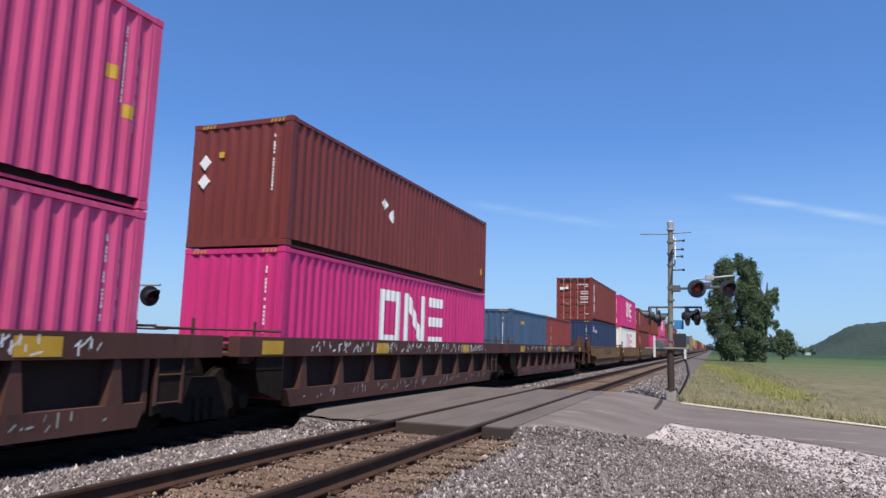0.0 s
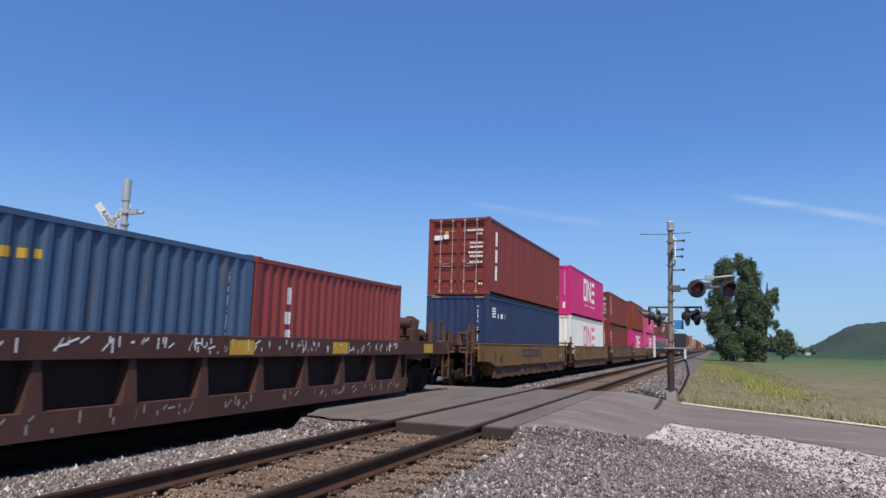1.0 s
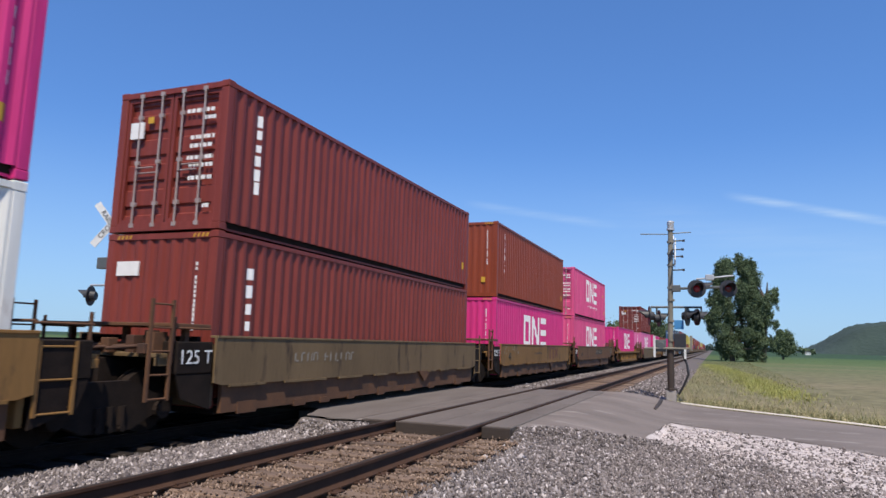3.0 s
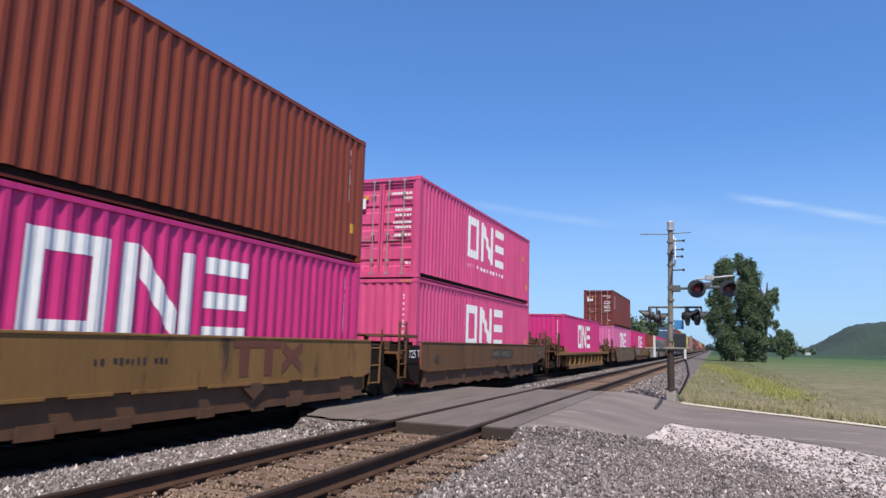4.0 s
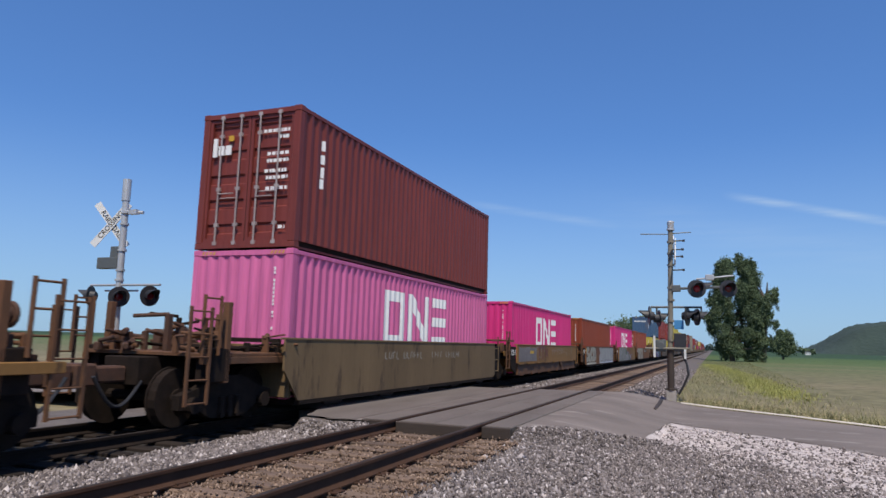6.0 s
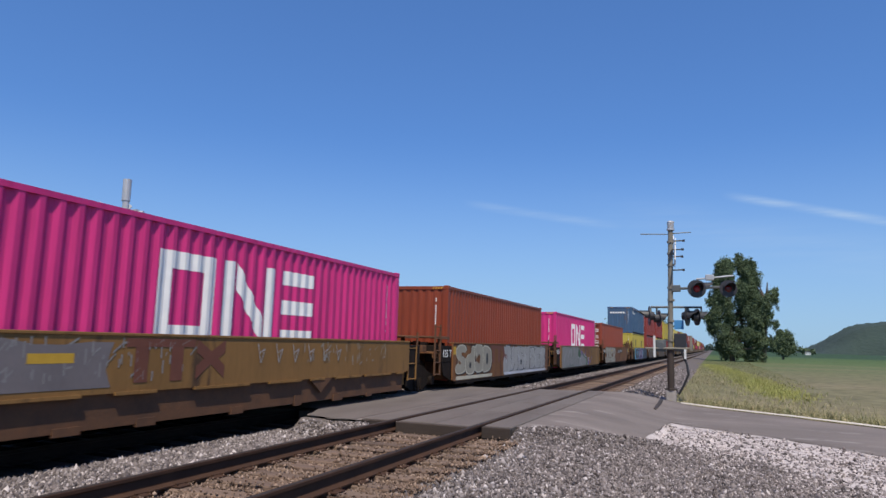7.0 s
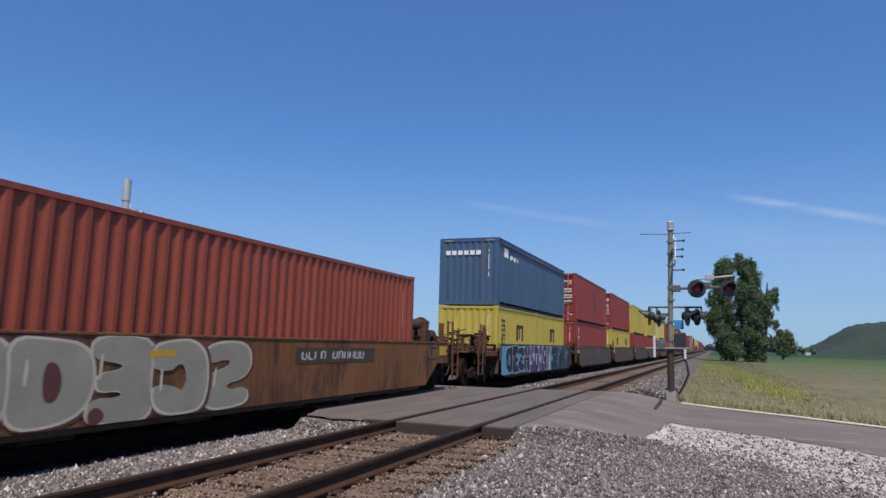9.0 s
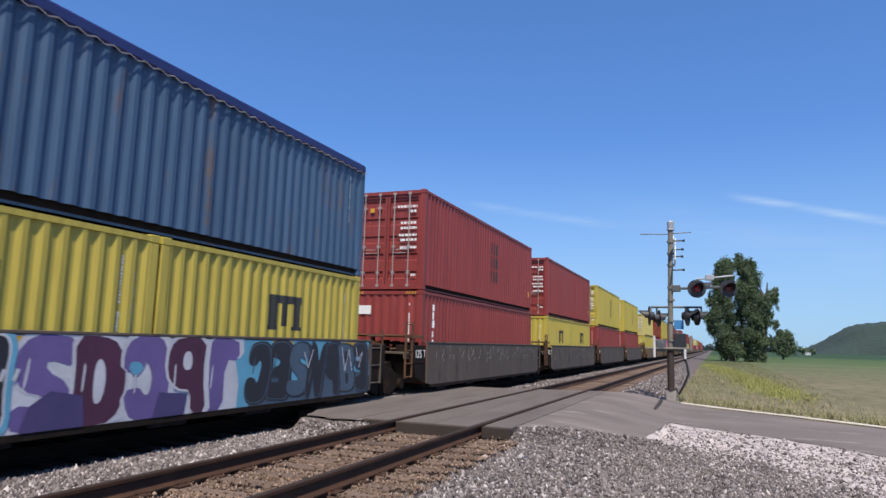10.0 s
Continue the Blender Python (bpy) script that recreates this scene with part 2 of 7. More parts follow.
ASPHALT = surface("old_asphalt", (0.208, 0.172, 0.152), (0.108, 0.088, 0.077), rough=0.92, grain=45, blotch=0.9, stretch=(0.4, 1, 1), bump=0.004,
                  dirt=(0.262, 0.228, 0.208), dirt_at=0.56)
PANEL = surface("worn_crossing_panel", (0.150, 0.126, 0.112), (0.092, 0.074, 0.064), rough=0.9, grain=25, blotch=1.6, stretch=(1, 0.3, 1), bump=0.004)
HEADER = surface("dark_header_timber", (0.030, 0.021, 0.017), (0.050, 0.036, 0.028), rough=0.9, grain=25, blotch=2, stretch=(0.2, 1, 1), bump=0.004)
EDGE = surface("pale_concrete_edge", (0.60, 0.55, 0.47), (0.46, 0.41, 0.34), rough=0.95, grain=20, blotch=2, bump=0.008)


def field_material():
    """Farm field: straw and bare soil by the road, green crop further out, with ragged transitions."""
    m = bpy.data.materials.new("farm_field")
    m.use_nodes = True
    nt = m.node_tree
    bsdf = nt.nodes["Principled BSDF"]
    bsdf.inputs["Roughness"].default_value = 0.95
    bsdf.inputs["Specular IOR Level"].default_value = 0.2
    tc = nt.nodes.new("ShaderNodeTexCoord")
    sep = nt.nodes.new("ShaderNodeSeparateXYZ")
    nt.links.new(tc.outputs["Object"], sep.inputs[0])
    mp = nt.nodes.new("ShaderNodeMapping")
    mp.inputs["Scale"].default_value = (0.3, 1.0, 1.0)
    nt.links.new(tc.outputs["Object"], mp.inputs["Vector"])
    n1 = nt.nodes.new("ShaderNodeTexNoise")
    n1.inputs["Scale"].default_value, n1.inputs["Detail"].default_value = 0.05, 6.0
    n2 = nt.nodes.new("ShaderNodeTexNoise")
    n2.inputs["Scale"].default_value, n2.inputs["Detail"].default_value = 1.6, 6.0
    nt.links.new(mp.outputs["Vector"], n1.inputs["Vector"])
    nt.links.new(tc.outputs["Object"], n2.inputs["Vector"])
    a = nt.nodes.new("ShaderNodeMath")
    a.operation = "MULTIPLY_ADD"
    a.inputs[1].default_value, a.inputs[2].default_value = 0.60, -0.31
    nt.links.new(n1.outputs["Fac"], a.inputs[0])
    b = nt.nodes.new("ShaderNodeMath")
    b.operation = "MULTIPLY_ADD"
    b.inputs[1].default_value = 1 / 300
    nt.links.new(sep.outputs["Y"], b.inputs[0])
    nt.links.new(a.outputs[0], b.inputs[2])
    rp = nt.nodes.new("ShaderNodeValToRGB")
    stops = [(0.04, (0.22, 0.185, 0.11)), (0.10, (0.178, 0.154, 0.090)), (0.19, (0.152, 0.144, 0.077)), (0.27, (0.126, 0.138, 0.064)),
             (0.42, (0.090, 0.128, 0.046)), (0.75, (0.066, 0.108, 0.036)), (0.95, (0.036, 0.068, 0.033))]
    els = rp.color_ramp.elements
    while len(els) < len(stops):
        els.new(0.5)
    for e, (pos, c) in zip(els, stops):
        e.position, e.color = pos, (*c, 1)
    nt.links.new(b.outputs[0], rp.inputs["Fac"])
    mr = nt.nodes.new("ShaderNodeMapRange")
    mr.inputs[1].default_value, mr.inputs[2].default_value = 0.3, 0.7
    mr.inputs[3].default_value, mr.inputs[4].default_value = 0.62, 1.28
    nt.links.new(n2.outputs["Fac"], mr.inputs[0])
    mu = nt.nodes.new("ShaderNodeMix")
    mu.data_type, mu.blend_type = "RGBA", "MULTIPLY"
    mu.inputs[0].default_value = 1.0
    nt.links.new(rp.outputs["Color"], mu.inputs[6])
    nt.links.new(mr.outputs[0], mu.inputs[7])
    nt.links.new(mu.outputs[2], bsdf.inputs["Base Color"])
    bp = nt.nodes.new("ShaderNodeBump")
    bp.inputs["Distance"].default_value = 0.05
    nt.links.new(n2.outputs["Fac"], bp.inputs["Height"])
    nt.links.new(bp.outputs["Normal"], bsdf.inputs["Normal"])
    return m


FIELD = field_material()
GRASS = surface("tall_dry_grass", (0.40, 0.33, 0.205), (0.19, 0.205, 0.10), rough=0.9, grain=0.9, blotch=0.35,
                islands=[(0.35, 0.48, 0.30), (0.6, 0.68, 0.5), (1.0, 1.0, 1.0), (1.2, 1.15, 1.05), (1.6, 1.5, 1.45)])
FIELD_GRASS = surface("dull_green_grass", (0.145, 0.165, 0.070), (0.22, 0.195, 0.105), rough=0.9, grain=2, blotch=0.12,
                      islands=[(0.6, 0.65, 0.6), (1.0, 1.0, 1.0), (1.25, 1.2, 1.1)])
WEED = surface("yellow_green_weeds", (0.36, 0.35, 0.10), (0.24, 0.26, 0.085), rough=0.9, grain=2, blotch=0.3,
               islands=[(0.6, 0.65, 0.6), (1.0, 1.0, 1.0), (1.3, 1.25, 1.0)])
LEAF = surface("cottonwood_leaves", (0.124, 0.165, 0.092), (0.084, 0.116, 0.066), rough=0.85, spec=0.1, grain=2, blotch=0.3,
               islands=[(0.82, 0.85, 0.85), (0.97, 0.97, 0.97), (1.03, 1.03, 1.0), (1.15, 1.14, 1.1)])
BARK = surface("grey_bark", (0.13, 0.10, 0.075), (0.07, 0.055, 0.042), rough=0.95, grain=14, blotch=2, stretch=(1, 1, 0.2), bump=0.02)
FOREST = surface("far_forest", (0.036, 0.058, 0.046), (0.026, 0.044, 0.038), rough=1.0, grain=0.16, blotch=0.02, bump=3.0)
GALV = surface("galvanised_pole", (0.56, 0.57, 0.58), (0.36, 0.36, 0.36), rough=0.42, metal=0.35, grain=30, blotch=3, stretch=(1, 1, 0.3))
POLE_TAN = surface("weathered_mast", (0.28, 0.26, 0.21), (0.13, 0.115, 0.09), rough=0.7, metal=0.0, grain=22, blotch=3, stretch=(1, 1, 0.3))
BLACK = surface("black_signal_paint", (0.018, 0.018, 0.022), (0.03, 0.03, 0.034), rough=0.5)
DARK_BROWN = surface("dark_brown_mast_base", (0.05, 0.034, 0.026), rough=0.7)
RED_LENS = surface("red_lens", (0.12, 0.006, 0.008), rough=0.15)
RED_LIT = surface("lit_red_lens", (0.26, 0.012, 0.02), rough=0.2, emit=0.03)
SIGN_WHITE = surface("sign_white", (0.74, 0.74, 0.72), rough=0.5)
SIGN_BLUE = surface("sign_blue", (0.06, 0.25, 0.52), rough=0.5)
GREY_BOX = surface("grey_sheet_metal", (0.12, 0.13, 0.13), rough=0.5, metal=0.2)
CONCRETE = surface("concrete_base", (0.38, 0.34, 0.31), rough=0.9, grain=30, blotch=4, bump=0.004)


# ---- mesh tools ----
def box(bm, x0, x1, y0, y1, z0, z1):
    v = [bm.verts.new((x, y, z)) for z in (z0, z1) for y in (y0, y1) for x in (x0, x1)]
    for f in ((0, 2, 3, 1), (4, 5, 7, 6), (0, 1, 5, 4), (2, 6, 7, 3), (0, 4, 6, 2), (1, 3, 7, 5)):
        bm.faces.new([v[i] for i in f])


def rod(bm, a, b, r, n=8, r2=None):
    a, b = Vector(a), Vector(b)
    q = (b - a).to_track_quat("Z", "Y")
    r2 = r if r2 is None else r2
    rings = []
    for p, rr in ((a, r), (b, r2)):
        rings.append([bm.verts.new(p + q @ Vector((rr * math.cos(2 * math.pi * k / n), rr * math.sin(2 * math.pi * k / n), 0))) for k in range(n)])
    for k in range(n):
        bm.faces.new((rings[0][k], rings[0][(k + 1) % n], rings[1][(k + 1) % n], rings[1][k]))
    bm.faces.new(rings[0][::-1])
    bm.faces.new(rings[1])


def prism(bm, outline, lo, hi, axis="x"):
    """A flat outline of (a, b) pairs pulled along an axis from lo to hi."""
    def at(a, b, c):
        return {"x": (c, a, b), "y": (a, c, b), "z": (a, b, c)}[axis]
    v0 = [bm.verts.new(at(a, b, lo)) for a, b in outline]
    v1 = [bm.verts.new(at(a, b, hi)) for a, b in outline]
    n = len(outline)
    for k in range(n):
        bm.faces.new((v0[k], v0[(k + 1) % n], v1[(k + 1) % n], v1[k]))
    bm.faces.new(v0[::-1])
    bm.faces.new(v1)


def dome(bm, c, axis, r, depth, n=12, rings=4):
    q = Vector(axis).to_track_quat("Z", "Y")
    c = Vector(c)
    last = None
    for i in range(rings):
        a = math.pi / 2 * i / rings
        ring = [bm.verts.new(c + q @ Vector((r * math.cos(a) * math.cos(2 * math.pi * k / n), r * math.cos(a) * math.sin(2 * math.pi * k / n), depth * math.sin(a)))) for k in range(n)]
        if last:
            for k in range(n):
                bm.faces.new((last[k], last[(k + 1) % n], ring[(k + 1) % n], ring[k]))
        last = ring
    top = bm.verts.new(c + q @ Vector((0, 0, depth)))
    for k in range(n):
        bm.faces.new((last[k], last[(k + 1) % n], top))


def to_mesh(bm, name, bevel=0.0):
    if bevel:
        bmesh.ops.bevel(bm, geom=bm.edges[:], offset=bevel, segments=1, affect="EDGES", clamp_overlap=True)
    bmesh.ops.recalc_face_normals(bm, faces=bm.faces[:])
    me = bpy.data.meshes.new(name)
    bm.to_mesh(me)
    bm.free()
    me.materials.append(None)
    return me


def place(name, me, material, parent=None, label=""):
    ob = new(name, me)
    if len(me.materials) == 0:
        me.materials.append(None)
    ob.material_slots[0].link = "OBJECT"
    ob.material_slots[0].material = material
    if parent is not None:
        ob.parent = parent
    return tagged(ob, label=label)


SMALL = {"side_lettering", "end_lettering", "door_lettering", "small_lettering", "scrawl", "low_scrawl", "stencil_bars", "white_mark", "yellow_mark",
         "dark_lettering", "height_stripes", "end_mark", "door_mark"}


def part(name, bm, material, parent=None, label="", bevel=0.0):
    ob = place(name, to_mesh(bm, name, bevel), material, parent, label)
    return tagged(ob, kind="stuff") if name in SMALL else ob


def thing(name, label, category, group="", at=(0, 0, 0)):
    ob = new(name)
    ob.location = at
    return tagged(ob, label=label, category=category, group=group)


MESHES = {}


def shared(key, name, build, bevel=0.0):
    """One mesh per key: alike parts share it."""
    if key not in MESHES:
        bm = bmesh.new()
        build(bm)
        MESHES[key] = to_mesh(bm, name, bevel)
    return MESHES[key]


def from_arrays(name, verts, faces):
    me = bpy.data.meshes.new(name)
    nv, nf, k = len(verts), len(faces), faces.shape[1]
    me.vertices.add(nv)
    me.vertices.foreach_set("co", np.ascontiguousarray(verts, dtype=np.float32).ravel())
    me.loops.add(nf * k)
    me.loops.foreach_set("vertex_index", np.ascontiguousarray(faces, dtype=np.int32).ravel())
    me.polygons.add(nf)
    me.polygons.foreach_set("loop_start", np.arange(0, nf * k, k, dtype=np.int32))
    me.polygons.foreach_set("loop_total", np.full(nf, k, dtype=np.int32))
    me.update()
    me.validate()
    return me


def text_mesh(words, size):
    cu = bpy.data.curves.new("text", "FONT")
    cu.body, cu.size, cu.align_x, cu.align_y, cu.extrude = words, size, "CENTER", "CENTER", 0.003
    ob = bpy.data.objects.new("text", cu)
    scene.collection.objects.link(ob)
    dg = bpy.context.evaluated_depsgraph_get()
    me = bpy.data.meshes.new_from_object(ob.evaluated_get(dg))
    bpy.data.objects.remove(ob)
    me.materials.clear()
    me.materials.append(None)
    return me


# ---- ground, road and track ----
GROUND_Z = -0.45
NEAR_RAILS = (-3.741 + 0.035, -3.741 - 1.505 + 0.035)
NEAR_TRACK, TRAIN_X = -4.46, -8.763
TRAIN_RAIL_Z = -0.10


def structure(ob, label, category):
    return tagged(ob, label=label, category=category, kind="structure")


def sheet(name, pairs, material, z_of, label, category, across=10, steps=6, wobble=0.0):
    """A strip between two edges given as pairs of plan points, with its height from z_of(x, y)."""
    near = [Vector((*a, 0)) for a, b in pairs]
    far = [Vector((*b, 0)) for a, b in pairs]
    verts, rows = [], 0
    for i in range(len(pairs) - 1):
        for k in range(steps + (1 if i == len(pairs) - 2 else 0)):
            f = k / steps
            a, b = near[i].lerp(near[i + 1], f), far[i].lerp(far[i + 1], f)
            for j in range(across + 1):
                p = a.lerp(b, j / across)
                if wobble and j in (0, across):
                    p += Vector((noise.noise(p * 1.7), noise.noise(p * 1.7 + Vector((9, 0, 0))), 0)) * wobble
                verts.append((p.x, p.y, z_of(p.x, p.y)))
            rows += 1
    faces = [(r * (across + 1) + c, r * (across + 1) + c + 1, (r + 1) * (across + 1) + c + 1, (r + 1) * (across + 1) + c)
             for r in range(rows - 1) for c in range(across)]
    me = from_arrays(name, np.array(verts), np.array(faces))
    ob = place(name, me, material)
    for poly in me.polygons:
        poly.use_smooth = True
    return structure(ob, label, category)


def build_ground():
    bm = bmesh.new()
    ys = [-300, -60, -20, 0, 20, 40, 60, 90, 140, 250, 600, 1500, 4500]
    xs = [-4500, -1500, -400, -120, -40, -16, -8, -2, 2, 8, 20, 50, 120, 400, 1500, 4500]
    grid = [[bm.verts.new((x, y, GROUND_Z)) for x in xs] for y in ys]
    for i in range(len(ys) - 1):
        for j in range(len(xs) - 1):
            bm.faces.new((grid[i][j], grid[i][j + 1], grid[i + 1][j + 1], grid[i + 1][j]))
    structure(part("ground", bm, FIELD), "flat green and straw-brown farm field reaching the horizon", "field")
    # ballast shoulder of both tracks
    bm = bmesh.new()
    outline = [(-14.2, -0.6), (-14.0, -0.44), (-12.2, -0.34), (-6.15, -0.34), (-5.75, -0.25), (-2.75, -0.24), (-1.5, -0.43), (-1.2, -0.6)]
    for y0, y1 in ((-60, 5), (5, 10.9), (10.9, 21), (21, 60), (60, 200), (200, 2500)):
        prism(bm, outline, y0, y1, "y")
    bmesh.ops.remove_doubles(bm, verts=bm.verts[:], dist=0.0005)
    structure(part("ballast_bed", bm, BALLAST), "grey-brown crushed stone ballast under the two tracks", "ballast")
    # bed of the busy track, with the train's shade put into its colour
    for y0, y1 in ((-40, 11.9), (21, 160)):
        sheet("track_bed", [((-10.2, y0), (-10.2, y1)), ((-8.8, y0), (-8.8, y1)), ((-7.46, y0), (-7.46, y1))], SHADED_BED,
              lambda x, y: -0.327 + 0.01 * noise.noise(Vector((x * 3, y * 3, 0))), "ballast bed of the busy track, darkened for the train's shade", "ballast", 40, 6)
    # gravel apron by the camera
    sheet("gravel_apron", [((-1.9, -6), (5, -6)), ((-1.9, 4), (6, 2)), ((-1.9, 10), (4.5, 9)), ((-1.9, 13.6), (-0.6, 13.6))], BALLAST,
          lambda x, y: -0.415 + 0.02 * noise.noise(Vector((x, y, 0))), "grey crushed stone spread beside the track", "gravel", 12, 8)


def road_z(x, y):
    if x < -2.9:
        return -0.035 if x > -13.5 else max(-0.40, -0.035 + (x + 13.5) * 0.05)
    f = min(1.0, (x + 2.9) / 2.4)
    return -0.035 + (-0.375 + 0.035) * (f * f * (3 - 2 * f)) + 0.012 * noise.noise(Vector((x * 0.6, y * 0.6, 3)))


ROAD = [((-60, 9), (-60, 15)), ((-14, 12.1), (-14, 20)), ((-7.45, 12.0), (-7.45, 20.75)), ((-6.92, 10.75), (-6.92, 20.83)), ((-6.3, 10.6), (-6.3, 20.9)), ((-3.1, 11.35), (-3.1, 22.0)),
        ((-1.25, 13.2), (-1.2, 23.1)), ((-0.95, 16.9), (-0.9, 22.9)), ((0.1, 16.3), (0.55, 21.6)), ((1.4, 15.3), (1.95, 20.6)), ((2.7, 13.9), (3.75, 18.95)), ((8, 9.6), (9.2, 14.2)), ((26, -3), (27, 1.5))]


def bank_z(x, y):
    """Height of the banked stones along the near road edge right of the empty track."""
    edge = 11.35 + max(0.0, x + 3.1) * 1.0
    f = min(1.0, max(0.0, 1 + (y - edge) / 0.85))
    low = float(bed_z(x))
    return low + (road_z(x, y) - 0.012 - low) * f * f * (3 - 2 * f)


def bed_z(x):
    return np.interp(x, [-14.0, -12.2, -6.15, -5.75, -2.75, -1.5, 0.0], [-0.44, -0.33, -0.33, -0.24, -0.24, -0.415, -0.415])


def shoulder_z(x, y):
    """The pale shoulder rises from the gravel to the road edge."""
    edge = float(np.interp(x, [-1.25, -0.95, 0.1, 1.4, 2.7, 8, 26], [13.2, 16.9, 16.3, 15.3, 13.9, 9.6, -3]))
    f = min(1.0, max(0.0, 1 - (edge - y) / 1.5))
    return -0.408 + (road_z(x, y) - 0.008 + 0.408) * f + 0.008 * noise.noise(Vector((x * 2, y * 2, 5)))


def build_road():
    sheet("road", ROAD, ASPHALT, road_z, "worn grey asphalt road over the level crossing", "road", 14, 10, 0.10)
    slab = [((-7.44, 12.02), (-7.44, 20.72)), ((-6.92, 10.80), (-6.92, 20.80)), ((-6.3, 10.64), (-6.3, 20.86)), ((-5.93, 10.76), (-5.93, 20.94))]
    sheet("crossing_slab", slab, PANEL, lambda x, y: road_z(x, y) + 0.006, "worn dark grey paving between the two tracks", "road", 14, 4)
    bank = [((-6.98, 10.35), (-6.98, 10.8)), ((-6.3, 10.25), (-6.3, 10.66)), ((-5.9, 10.3), (-5.9, 10.72))]
    sheet("gravel_bank", bank, BALLAST, lambda x, y: -0.335 + 0.27 * min(1, max(0, (y - 10.25) / 0.4)), "stone bank up to the road between the tracks", "gravel", 6, 6)
    bank = [((-3.1, 10.6), (-3.1, 11.5)), ((-2.6, 11.0), (-2.55, 12.0)), ((-1.85, 11.7), (-1.8, 12.75)), ((-1.0, 12.4), (-1.0, 13.6))]
    sheet("gravel_bank", bank, BALLAST, bank_z, "stone bank up to the road edge", "gravel", 8, 8)
    pairs = [((-1.38, 13.0), (-1.25, 13.3)), ((-0.92, 13.1), (-0.95, 17.0)), ((0.1, 11.3), (0.1, 16.4)), ((1.1, 9.4), (1.4, 15.4)), ((2.0, 8.0), (2.7, 14.0)), ((7, 4.0), (8, 9.7)), ((22, -9), (26, -2.9))]
    sheet("gravel_shoulder", pairs, PALE_GRAVEL, shoulder_z,
          "pale dusty gravel shoulder beside the road", "gravel", 10, 10, 0.35)
    edge = [((-1.05, 23.0), (-1.0, 23.45)), ((0.55, 21.5), (0.7, 21.9)), ((1.95, 20.5), (2.1, 20.85)), ((3.75, 18.85), (3.95, 19.2)), ((9.2, 14.1), (9.45, 14.4)), ((27, 1.4), (27.2, 1.7))]
    sheet("road_edge", edge, EDGE, lambda x, y: -0.345, "pale sandy concrete edge along the road", "kerb", 3, 14, 0.05)


def rail(x, z, name_label, body=RAIL, head=RAIL_TOP):
    bm = bmesh.new()
    prof = [(-0.070, -0.172), (0.070, -0.172), (0.070, -0.158), (0.012, -0.135), (0.009, -0.045), (0.035, -0.034), (0.036, -0.003), (0.030, 0.0),
            (-0.030, 0.0), (-0.036, -0.003), (-0.035, -0.034), (-0.009, -0.045), (-0.012, -0.135), (-0.070, -0.158)]
    for y0, y1 in ((-60, 0), (0, 30), (30, 120), (120, 2400)):
        prism(bm, prof, y0, y1, "y")
    bmesh.ops.remove_doubles(bm, verts=bm.verts[:], dist=0.0002)
    ob = thing("rail", name_label, "rail", "rails of the two tracks", (x, 0, z))
    part("rail_body", bm, body, ob)
    bm = bmesh.new()
    box(bm, -0.027, 0.027, -60, 2400, 0.0, 0.003)
    part("running_surface", bm, head, ob, "worn steel running surface")


